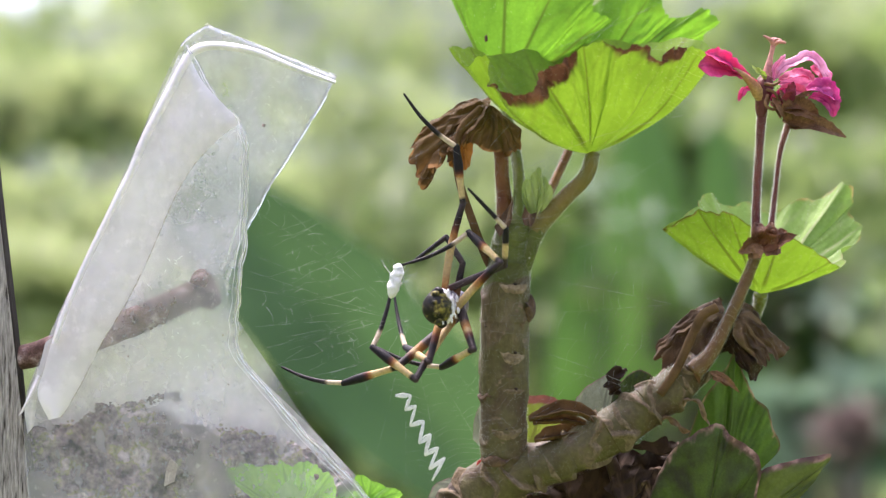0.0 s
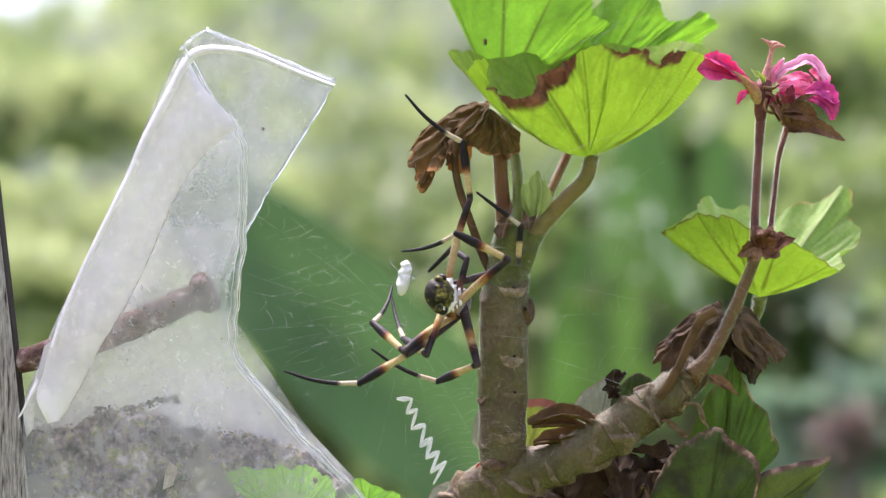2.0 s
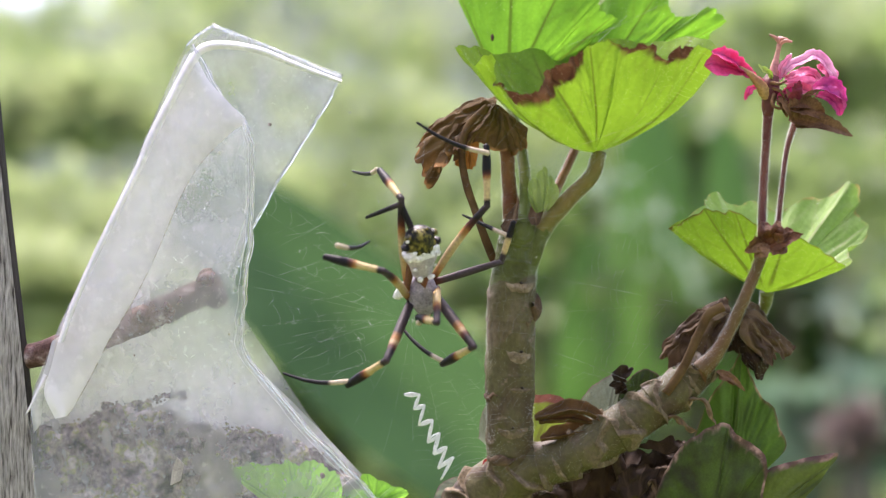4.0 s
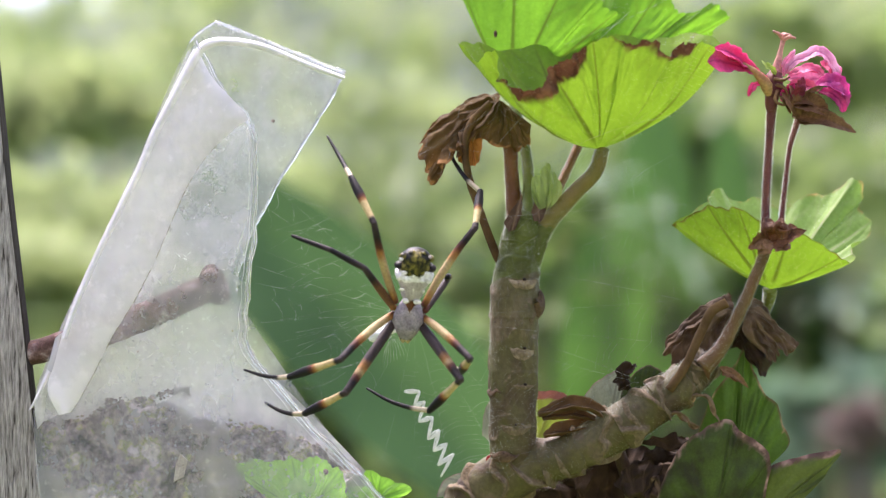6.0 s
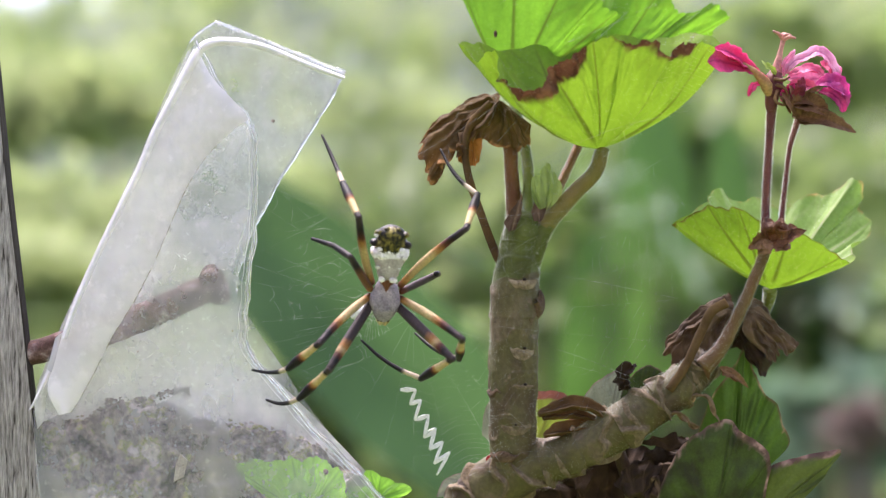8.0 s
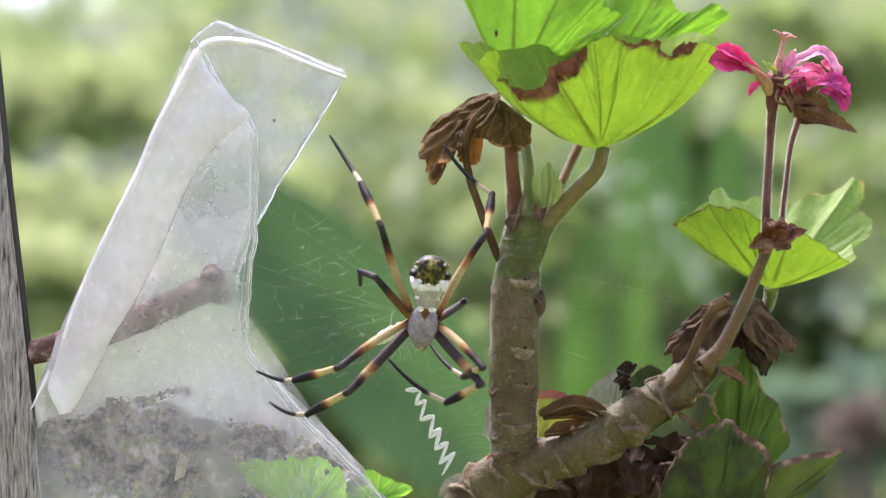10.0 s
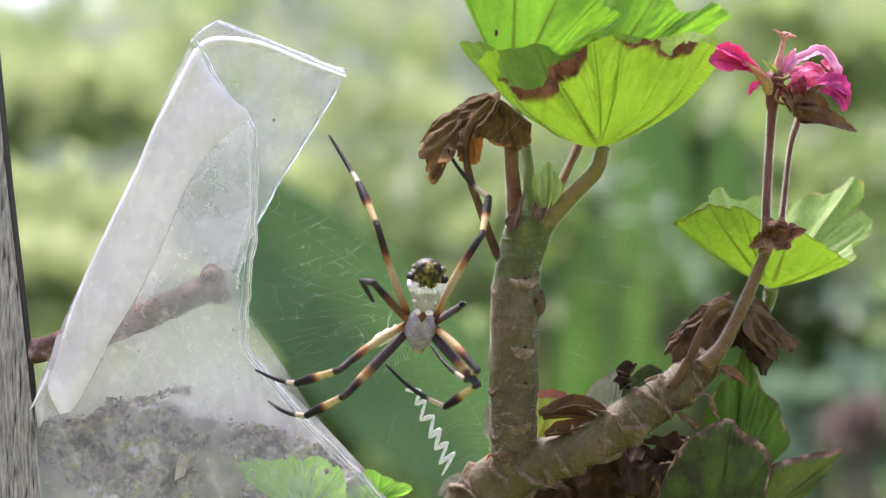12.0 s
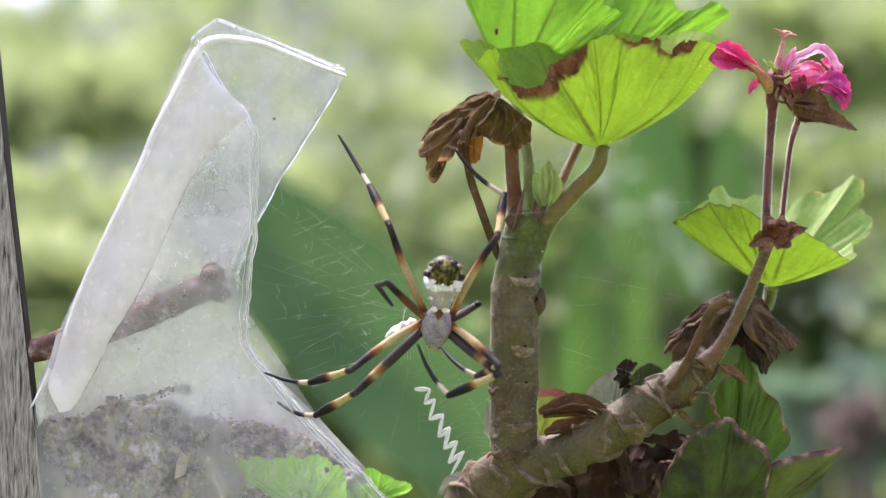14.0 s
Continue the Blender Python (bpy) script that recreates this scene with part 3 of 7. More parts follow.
def build_bag():
    root = thing("plastic_bag", "clear plastic planter bag, dusty, folded and nailed up", "plastic bag")
    seam = [(-43.4, 36.6), (-41.2, 31.9), (-37.5, 26.6), (-33.8, 22.6), (-32.8, 18.9), (-33, 4), (-34.3, -6), (-34.6, -13), (-33.8, -18), (-24, -30), (-12.5, -42), (-2, -54)]
    outer = [(-45.2, 35.0), (-47.4, 30), (-52.0, 20.1), (-54.4, 14.1), (-59.2, 4.1), (-64, -5.9), (-68.5, -15.9), (-70.5, -21), (-72, -25), (-72.4, -31), (-71.5, -43), (-68, -56)]
    bm = bmesh.new()
    front = sheet(bm, outer, seam, 7, 1.8, wrinkle=0.35)
    part("front_film", bm, M_FILM, root, "hazy, dust-speckled film")
    bm = bmesh.new()
    inner = [(-43.2, 34.9), (-40.9, 30.1), (-34.6, 23.5), (-33.8, 19.1), (-33.5, 14.1), (-34.1, 4.1), (-37.5, -4.7), (-37.7, -7.9), (-34.7, -13.1), (-33.8, -18.5), (-22.4, -30.1), (-9.4, -44.1), (-2, -54)]
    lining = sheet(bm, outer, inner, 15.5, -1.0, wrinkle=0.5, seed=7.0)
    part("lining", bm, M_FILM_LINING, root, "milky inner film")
    bm = bmesh.new()
    bead(bm, [r[-1] for r in front], 0.00026, 0.0007)
    bead(bm, [r[-2].lerp(r[-1], 0.35) for r in front], 0.0002, 0.0006)
    weld = bmesh.new()
    bead(weld, [r[-2].lerp(r[-1], 0.72) + Vector((0, -0.0003, 0)) for r in front], 0.0001, 0.0007)
    bead(weld, [r[-3].lerp(r[-2], 0.5) + Vector((0, -0.0003, 0)) for r in front][6:], 0.00006, 0.0005)
    bead(bm, [r[-1] + Vector((0, -0.0075, 0)) for r in lining][12:42], 0.00017, 0.0004)
    part("seam_weld", weld, M_FILM_WHITE, root, "thin white welded seam")
    part("front_rim", bm, M_RIM, root, "bright cut edge of the film")
    bm = bmesh.new()
    right = [(-17.2, 31.3), (-21, 24.5), (-27, 15), (-32.8, 5.2), (-35.5, -1.5), (-36.5, -7), (-34.1, -12.4), (-28.4, -20.9), (-22.4, -29.7), (-14.4, -38.7), (-4, -50)]
    top = [(-40.0, 40.3), (-43.8, 37.8), (-46.4, 33.6), (-52.2, 20.1), (-59.3, 4.1), (-64.1, -5.9), (-68.6, -15.9), (-71.5, -24), (-72.4, -31), (-71, -43), (-68, -54)]
    back = sheet(bm, top, right, 17, -2.0, wrinkle=0.3, seed=4.0)
    part("back_film", bm, M_FILM_BACK, root, "clear back film")
    bm = bmesh.new()
    bead(bm, [r[-1] for r in back][:36], 0.00024, 0.0004)
    bead(bm, [r[-2].lerp(r[-1], 0.6) for r in back][:34], 0.00016, 0.0004)
    part("back_rim", bm, M_RIM, root, "bright cut edge of the film")
    bm = bmesh.new()
    bead(bm, [r[0] for r in back][:11], 0.0002, 0.0002)
    part("corner_rim", bm, M_RIM, root, "bright cut edge of the film")
    bm = bmesh.new()
    bead(bm, back[0], 0.00022, 0.0002)
    bead(bm, [p.lerp(q, 0.5) for p, q in zip(back[0], back[1])], 0.00014, 0.0002)
    part("top_rim", bm, M_RIM, root, "bright rolled top edge")
    bm = bmesh.new()
    sheet(bm, [(-44.4, 34.4), (-42.5, 36.8), (-38.5, 37.5), (-32, 36.5), (-24, 33.2), (-17.3, 30.6)], [(-43.6, 33.2), (-41.8, 35.2), (-38.5, 36.0), (-32, 35.1), (-24, 32.0), (-17.5, 29.9)], 8.5, 0.8, 8, 60, 0.15, 2.0)
    part("top_fold", bm, M_FILM_WHITE, root, "bright folded top edge")
    bm = bmesh.new()
    sheet(bm, [(-44.2, 37.4), (-40.0, 40.1), (-32, 37.4), (-24, 34.0), (-17.3, 31.1)], [(-44.0, 35.0), (-39.6, 37.0), (-32, 36.1), (-24, 33.0), (-17.4, 30.4)], 12, 0.4, 8, 50, 0.15, 6.0)
    part("top_band", bm, M_FILM, root, "milky doubled film")
    bm = bmesh.new()
    fold = [(-43.2, 34.9), (-40.6, 30.1), (-34.8, 23.6), (-36.6, 21.5), (-39.8, 18.5), (-42.9, 14.9), (-45.9, 9.6), (-50.4, -0.9), (-54.4, -8.9), (-58.4, -15.4), (-61.9, -22.4), (-64.6, -27.1), (-65.8, -28.9)]
    left = [(-44.2, 35.3), (-46.2, 31.6), (-48.4, 27.3), (-50.2, 23.8), (-52, 20.1), (-54, 15.1), (-57.2, 8.6), (-61.8, -1), (-65.6, -9.9), (-67.6, -15.9), (-68.8, -20.4), (-70, -24.9), (-68, -29.4)]
    folded = sheet(bm, left, fold, 3.2, 0.8, 20, 60, 0.15, 9.0)
    part("folded_strip", bm, M_FILM_FOLD, root, "milky folded strip of film")
    # White tone along the side fold stands in for its sky highlight.
    bm = bmesh.new()
    sheet(bm, left[:10], [(u + 2.2 - 0.12 * k, v) for k, (u, v) in enumerate(left[:10])], 2.6, 1.4, 6, 60, 0.1, 3.0)
    part("side_fold", bm, M_FILM_WHITE, root, "folded side edge with its highlight as white colour")
    for name, a, b, dep in (("corner_fold", [(-68.6, -15.7), (-70, -20.9), (-72.2, -26.4), (-71.8, -31.9)], [(-66.8, -14.4), (-67.8, -19.9), (-70, -25.9), (-70.6, -30.4)], 6.5), ("corner_fold", [(-70, -21.4), (-72, -25.9), (-73.4, -28.7)], [(-69.2, -21.9), (-70.8, -24.9), (-72.6, -28.1)], 4.8)):
        bm = bmesh.new()
        sheet(bm, a, b, dep, 0.6, 10, 30, 0.3, dep)
        part(name, bm, M_FILM_LINING if dep > 5 else M_FILM_WHITE, root, "white crumpled corner of the film")
    bm = bmesh.new()
    crease = [r[-1] for r in folded][20:]
    for k in range(len(crease) - 1):
        if noise.noise((k * 0.7, 0, 0)) > -0.15:
            tube(bm, [crease[k] + Vector((0, -0.0003, 0)), crease[k].lerp(crease[k + 1], 0.8) + Vector((0, -0.0003, 0))], [0.00008, 0.00006], 4, 5)
    part("dirty_crease", bm, M_CREASE, root, "dirt caught along the crease")
    specks = (("dirt_speck", [(-30.0, 22.9), (-30.1, 22.4)], 0.28, 8), ("dirt_speck", [(-37.2, -14.3), (-37.3, -14.6)], 0.18, 4), ("dirt_speck", [(-54, -18), (-54.1, -18.3)], 0.14, 4), ("dirt_speck", [(-36.2, -23), (-36.3, -23.3)], 0.16, 4), ("dirt_speck", [(-43.5, 30), (-43.6, 29.6)], 0.2, 5))
    rng = random.Random(4)
    for name, line, r, dep in specks:
        bm = bmesh.new()
        tube(bm, [spot(u, v, dep - 1.2) for u, v in line], [r / 1000], 12, 7, rough=0.6, freq=1200)
        part(name, bm, M_SOIL, root, "speck of dark dirt")
    bm = bmesh.new()
    for k in range(110):
        s = rng.random()
        at = spot(-52.4 + 7.6 * s, -27.0 + 1.9 * math.sin(s * 2.3) + rng.gauss(0, 0.35), 8.5)
        r = rng.uniform(0.06, 0.26) / 1000
        blob(bm, at, (r * rng.uniform(1, 1.8), r, r), 6, 0.5, 2000)
    tagged(part("dirt_smudge", bm, M_SOIL, root, "dark smudge of dirt under the film"), kind="stuff")
    bm = bmesh.new()
    for rows, count, most in ((back, 320, 0.0014), (front, 420, 0.0011)):
        for k in range(count):
            row = rows[rng.randrange(2, len(rows) - 12)]
            a = row[rng.randrange(len(row) // 2 if rows is back else 8, len(row) - 2)] + Vector((rng.uniform(-0.0006, 0.0006), -0.0004, rng.uniform(-0.0006, 0.0006)))
            d = Vector((rng.uniform(-1, 1), 0, rng.uniform(-1, 1))) * most * rng.random() ** 2
            tube(bm, [a, a + d * 0.5 + Vector((0, 0, 0.0001)), a + d], [0.00003, 0.00005 * rng.uniform(0.6, 1.6), 0.00002], 4, 4)
    tagged(part("scuff_marks", bm, M_SCUFF, root, "white scuffs and flecks on the film"), kind="stuff")
    return root


build_bag()


def build_soil():
    bm = bmesh.new()
    top = smooth_line([(-72, -30.5), (-63, -29.8), (-58, -26.5), (-48, -28), (-45, -30), (-35, -31), (-30, -32), (-22, -35), (-16, -39), (-8, -46), (6, -56)], 330)
    rows = []
    for i, (u, v) in enumerate(top):
        row = []
        for k in range(70):
            s = k / 69
            d = 15.5 - 3 * math.sin(min(1.0, s * 2.2) * math.pi / 2)
            p = spot(u, v - 34 * s * s - 1.0 * s + (1 - s) * (0.8 * noise.noise((u * 0.6, 3, 0)) + 0.3 * noise.noise((u * 1.6, 8, 0))), d)
            p += Vector((1, -1, 1)) * 0.0012 * noise.noise(p * 300) + Vector((0.5, -1, 0.8)) * 0.0007 * noise.noise(p * 1000)
            row.append(bm.verts.new(p))
        row += [bm.verts.new(spot(u, v - 35, 17)), bm.verts.new(spot(u, v - 1, 17))]
        rows.append(row)
    for a, b in zip(rows, rows[1:]):
        for k in range(72):
            bm.faces.new((a[k], a[(k + 1) % 72], b[(k + 1) % 72], b[k]))
    bm.faces.new(rows[0][::-1])
    bm.faces.new(rows[-1])
    ob = part("potting_soil", bm, M_SOIL)
    tagged(ob, "grey-brown mossy soil packed inside the plastic bag", "soil")
    rng = random.Random(6)
    bm = bmesh.new()
    for _ in range(260):
        u, v = top[rng.randrange(330)]
        r = rng.uniformr = rng.uniform(0.1, 0.3) / 1000
        at = spot(u, v + rng.gauss(-0.2, 0.4), rng.uniform(12.5, 15))
        tube(bm, [at - Vector((r, 0, 0)), at, at + Vector((r * rng.uniform(1, 2), 0, r * rng.uniform(-0.6, 0.6)))], [r * 0.4, r, r * 0.4], 5, 6, rough=0.5, freq=1500)
    tagged(part("soil_crumbs", bm, M_SOIL, ob), kind="stuff")


build_soil()


def build_chip():
    a = spot(-46.5, -38.6, 4.6)
    bm = bmesh.new()
    pts = [(0, 0, 0.0024), (0.0013, 0, 0.0012), (0.0006, 0, -0.0018), (-0.0012, 0, -0.0026), (-0.0008, 0, 0.0004)]
    front = [bm.verts.new(p) for p in pts]
    back = [bm.verts.new((x, 0.0006, z)) for x, y, z in pts]
    bm.faces.new(front)
    bm.faces.new(back[::-1])
    for k in range(5):
        bm.faces.new((front[k], back[k], back[(k + 1) % 5], front[(k + 1) % 5]))
    ob = part("white_chip", bm, M_CHIP, smooth=False)
    ob.location = a
    tagged(ob, "small white chip pressed into the mossy soil", "chip")


build_chip()


# ---- leaves ----
def set_leaf_marks(bm, marks):
    for name, values in marks.items():
        layer = bm.verts.layers.float.new(name)
        for q, x in zip(bm.verts, values):
            q[layer] = x


def rim_leaf(apex, rim, bulge=0.12, veins=(), dry=(), back=None, closed=False, teeth=0.02, tooth=3.0, quilt=0.05, ribs=0.0, wobble=0.02, seed=0, rings=30, steps=260, cells=1.0):
    """A lobed leaf stretched from its apex to a margin line of (u, v, depth); veins: where on the margin the main veins end; dry: (where, share of the radius at which it turns brown)."""
    a = spot(*apex)
    ctrl = [spot(*q) for q in rim]
    if closed:
        ctrl.append(ctrl[0])
    count = len(ctrl) - 1
    line = [Vector(q) for q in smooth_line(ctrl, steps + 1)]
    axis = sum(line, Vector()) / len(line) - a
    wide = max(2, steps // 14)
    ends = sorted(veins)
    bm = bmesh.new()
    vein, brown, rows = [], [], []
    for i, p in enumerate(line):
        s = i / steps * count
        along = line[(i + 1) % steps if closed else min(i + 1, steps)] - line[(i - 1) % steps if closed else max(i - 1, 0)]
        near = [line[j % steps if closed else min(max(j, 0), steps)] for j in range(i - wide, i + wide + 1)]
        d = p - a
        out = (near[-1] - near[0]).cross(sum(near, Vector()) / len(near) - a).normalized()
        if out.dot(back if back else -axis) < 0:
            out = -out
        d = d * (1 + teeth * (abs(math.sin(s * tooth + seed)) - 0.5) + teeth * noise.noise((s * 2.3, seed, 3)))
        reach_mm = d.length
        lo = max((e for e in ends if e <= s), default=None)
        hi = min((e for e in ends if e > s), default=None)
        phase = (s - lo) / (hi - lo) if lo is not None and hi is not None else 0.0
        pillow = 0.5 - 0.5 * math.cos(2 * math.pi * phase)
        step_len = along.length / 2 * steps / count
        limit = np.interp(s, [q[0] for q in dry], [q[1] for q in dry]) if dry else 2.0
        limit += 0.03 * noise.noise((s * 1.6, seed, 7)) + 0.025 * noise.noise((s * 6, seed, 2))
        row = []
        for k in range(rings + 1):
            r = k / rings
            lift = bulge * 4 * r * (1 - r) * (1 - 0.35 * r) + quilt * pillow * r * min(1.0, r * 1.6) * (1.15 - r * 0.6)
            lift += ribs * r * (math.sin(s * 5.2 + 2 * noise.noise((s, r * 3, seed))) + 0.7 * math.sin(s * 11 + 4 * r + seed) * r)
            lift += wobble * r * (noise.noise((s * 1.1, r * 3, seed)) + 0.5 * noise.noise((s * 3, r * 7, seed + 4)))
            row.append(bm.verts.new(a + d * r + out * reach_mm * lift))
            mark = 0.0
            for e in ends:
                side = (s - e) * step_len * r
                mark = max(mark, 0.8 * min(1.0, 1.5 - abs(side) / (0.0004 * (1.25 - r))))
                for fork in (0.5, 0.72):
                    if r > fork:
                        mark = max(mark, 0.3 * min(1.0, 1.5 - abs(abs(side) - 0.75 * (r - fork) * reach_mm * (1 - 0.3 * r)) / 0.00022))
            vein.append(max(0.0, mark) * max(0.0, min(1.0, r * 8 - 0.7)))
            brown.append(max(0.0, min(1.0, (r - limit) * 45)))
        rows.append(row)
    for p, q in zip(rows, rows[1:]):
        for k in range(rings):
            if k == 0:
                bm.faces.new((p[0], p[1], q[1]))
            else:
                bm.faces.new((p[k], p[k + 1], q[k + 1], q[k]))
    set_leaf_marks(bm, {"vein": vein, "dry": brown})
    return bm


def blade(pts, width, facing, fold=0.25, serrate=0.0, thick=0.0006, dry=0.7, seed=0, n=30, blunt=0.8):
    """A fleshy pointed leaf along pts; facing: where its upper side looks."""
    line = [Vector(q) for q in smooth_line(pts, n)]
    facing = Vector(facing).normalized()
    bm = bmesh.new()
    vein, brown, upper, lower = [], [], [], []
    for i, p in enumerate(line):
        s = i / (n - 1)
        d = (line[min(i + 1, n - 1)] - line[max(i - 1, 0)]).normalized()
        side = d.cross(facing).normalized()
        out = side.cross(d).normalized()
        w = width * max(0.03, math.sin(math.pi * min(1, 0.04 + 0.96 * s ** blunt))) ** 0.75 * (1 + serrate * (0.35 * abs(math.sin(s * 24 + seed)) + 1.3 * noise.noise((s * 13, seed, 5))))
        for lift, store in ((thick, upper), (-thick, lower)):
            row = []
            for k in range(-5, 6):
                x = k / 5
                row.append(bm.verts.new(p + side * w * x + out * (fold * w * abs(x) ** 1.6 + lift * (1 - x ** 4) + 0.06 * w * noise.noise((s * 4, x * 2, seed)))))
                vein.append(0.8 if k == 0 else 0.0)
                brown.append(dry * max(0.0, min(1.0, (abs(x) - 0.72) * 4 + max(0, s - 0.93) * 10)))
            store.append(row)
    for i in range(n - 1):
        for k in range(10):
            bm.faces.new((upper[i][k], upper[i][k + 1], upper[i + 1][k + 1], upper[i + 1][k]))
            bm.faces.new((lower[i][k + 1], lower[i][k], lower[i + 1][k], lower[i + 1][k + 1]))
        for k in (0, 10):
            q = (upper[i][k], upper[i + 1][k], lower[i + 1][k], lower[i][k])
            bm.faces.new(q if k == 0 else q[::-1])
    bm.faces.new([q for q in upper[0]] + [q for q in reversed(lower[0])])
    bm.faces.new([q for q in reversed(upper[-1])] + [q for q in lower[-1]])
    set_leaf_marks(bm, {"vein": vein, "dry": brown})
    return bm


def crumple(bm, coarse, fine, freq=110):
    """Wrinkle a withered leaf at two scales."""
    for q in bm.verts:
        p = q.co.copy()
        q.co = p + noise.noise_vector(p * freq) * coarse + noise.noise_vector(p * freq * 3.7) * fine
    return bm


def crumple_margin(bm, amount):
    """Wrinkle the scorched rim alone."""
    dry = bm.verts.layers.float["dry"]
    for q in bm.verts:
        if q[dry] > 0.01:
            q.co += noise.noise_vector(q.co * 420) * amount * q[dry] * 0.55 + noise.noise_vector(q.co * 1300) * amount * q[dry] * 0.25


def hairs_on(bm, leaf, count, length, rng):
    """Short pale hairs that stand off both sides of a leaf."""
    leaf.normal_update()
    faces = leaf.faces[:]
    for f in rng.choices(faces, [f.calc_area() for f in faces], k=count):
        p, d = f.calc_center_median(), f.normal * rng.choice((-1, 1))
        w = d.orthogonal().normalized() * 0.000016
        bm.faces.new([bm.verts.new(x) for x in (p - w, p + w, p + d * length * rng.uniform(0.5, 1.2) + w * rng.uniform(-6, 6))])


def flap(bm, centre, along, r, frm, to, tall, lift, seed):
    """A ragged curved plate of bark or leaf scar that lies on a stem; frm, to: degrees from its front."""
    along = along.normalized()
    front = Vector((0, -1, 0))
    side = along.cross(front).normalized() * -1
    rows = []
    for i in range(13):
        s = i / 12
        a = radians(frm + (to - frm) * s)
        h = tall * (math.sin(math.pi * min(0.97, max(0.03, s))) ** 0.6) * (1 + 0.5 * noise.noise((s * 5, seed, 1)))
        mid = along * tall * 0.45 * (noise.noise((s * 3, seed, 4)) - 0.6 * math.sin(math.pi * s))
        o = front * math.cos(a) + side * math.sin(a)
        rows.append([bm.verts.new(centre + o * (r + lift * (1 - (2 * k / 4 - 1) ** 2 * 0.9) + 0.00012 * noise.noise((s * 9, k * 2.0, seed))) + mid + along * h * (k / 4 - 0.5)) for k in range(5)])
    for a, b in zip(rows, rows[1:]):
        for k in range(4):
            bm.faces.new((a[k], a[k + 1], b[k + 1], b[k]))


def crescent(bm, centre, along, r, frm, to, tall):
    """The scar of a fallen leaf: a raised crescent, straight above and rounded below, with a dark pore."""
    along = along.normalized()
    front = Vector((0, -1, 0))
    side = along.cross(front).normalized()
    rows = []
    for i in range(21):
        s = i / 20
        a = radians(frm + (to - frm) * s)
        o = front * math.cos(a) + side * math.sin(a)
        bow = math.sqrt(max(0, 1 - (2 * s - 1) ** 2))
        top = -0.12 * tall * bow + 0.18 * tall * noise.noise((s * 6, r * 900, frm))
        low = -tall * (0.08 + 1.1 * bow) + 0.22 * tall * noise.noise((s * 7, frm, 3))
        rows.append([bm.verts.new(centre + o * (r + 0.00022 * math.sin(math.pi * k / 6) * bow + 0.00005 * noise.noise((s * 12, k * 1.7, frm)))
                                  + along * (top + (low - top) * k / 6)) for k in range(7)])
    for a, b in zip(rows, rows[1:]):
        for k in range(6):
            bm.faces.new((a[k], a[k + 1], b[k + 1], b[k]))
    a = radians((frm + to) / 2)
    pore = len(bm.faces)
    blob(bm, centre + (front * math.cos(a) + side * math.sin(a)) * (r + 0.00002) - along * tall * 0.05, (0.00035, 0.00025, 0.00028), 8)
    bm.faces.ensure_lookup_table()
    for f in bm.faces[pore:]:
        f.material_index = 1


def gnarled(bm, pts, radii, n, sides, nodes, step, seed, pale_rings=0):
    """A jointed stem: each joint flares at its upper end and the next one springs from inside it."""
    line = [Vector(q) for q in smooth_line(pts, n)]
    rr = [q[0] for q in smooth_line([(r,) for r in radii], n)]
    rings, saws = [], []
    for i, p in enumerate(line):
        d = (line[min(i + 1, n - 1)] - line[max(i - 1, 0)]).normalized()
        front = Vector((0, -1, 0))
        front = (front - d * front.dot(d)).normalized()
        other = d.cross(front)
        ring = []
        for k in range(sides):
            a = 2 * math.pi * k / sides
            o = front * math.cos(a) + other * math.sin(a)
            at = i / (n - 1) * nodes + 0.30 * math.cos(a * 1.0 + 2.4 * math.floor(i / (n - 1) * nodes)) + 0.7 * noise.noise((i / n * 6, math.cos(a), math.sin(a) + seed))
            saw = at - math.floor(at)
            fall = min(1, (1 - saw) / 0.1)
            ridge = step * (0.75 * saw ** 2.2 * fall * fall * (3 - 2 * fall) - 0.3 + 0.5 * math.exp(-((saw - 0.86) / 0.07) ** 2))
            q = p + o * rr[i]
            ring.append(bm.verts.new(p + o * rr[i] * (1 + ridge + 0.07 * noise.noise(q * 200) + 0.018 * noise.noise(q * 800))))
            saws.append(saw)
        rings.append(ring)
    for i, (a, b) in enumerate(zip(rings, rings[1:])):
        for k in range(sides):
            f = bm.faces.new((a[k], a[(k + 1) % sides], b[(k + 1) % sides], b[k]))
            if pale_rings and saws[i * sides + k] > (0.8 if pale_rings == 1 else 0.98) + 0.16 * noise.noise(a[k].co * 260):
                f.material_index = pale_rings
    bm.faces.new(rings[0][::-1])
    bm.faces.new(rings[-1])


# ---- the geranium ----
def fuzz(bm, line, radii, count, length, rng):
    """Short pale hairs that stand off a stalk."""
    pts = [Vector(q) for q in smooth_line(line, 60)]
    count = int(count * sum((b - a).length for a, b in zip(pts, pts[1:])) / 0.03)
    for _ in range(count):
        s = rng.random() * 58
        i = int(s)
        p = pts[i].lerp(pts[i + 1], s - i)
        d = (pts[i + 1] - pts[i]).normalized()
        o = Matrix.Rotation(rng.uniform(0, 6.283), 3, d) @ d.orthogonal().normalized()
        r = np.interp(s / 59, np.linspace(0, 1, len(radii)), radii)
        w = d * 0.000011
        q = p + o * r * 0.95
        bm.faces.new([bm.verts.new(x) for x in (q - w, q + w, q + o * length * rng.uniform(0.5, 1.2) + d * rng.uniform(-0.0002, 0.0002))])


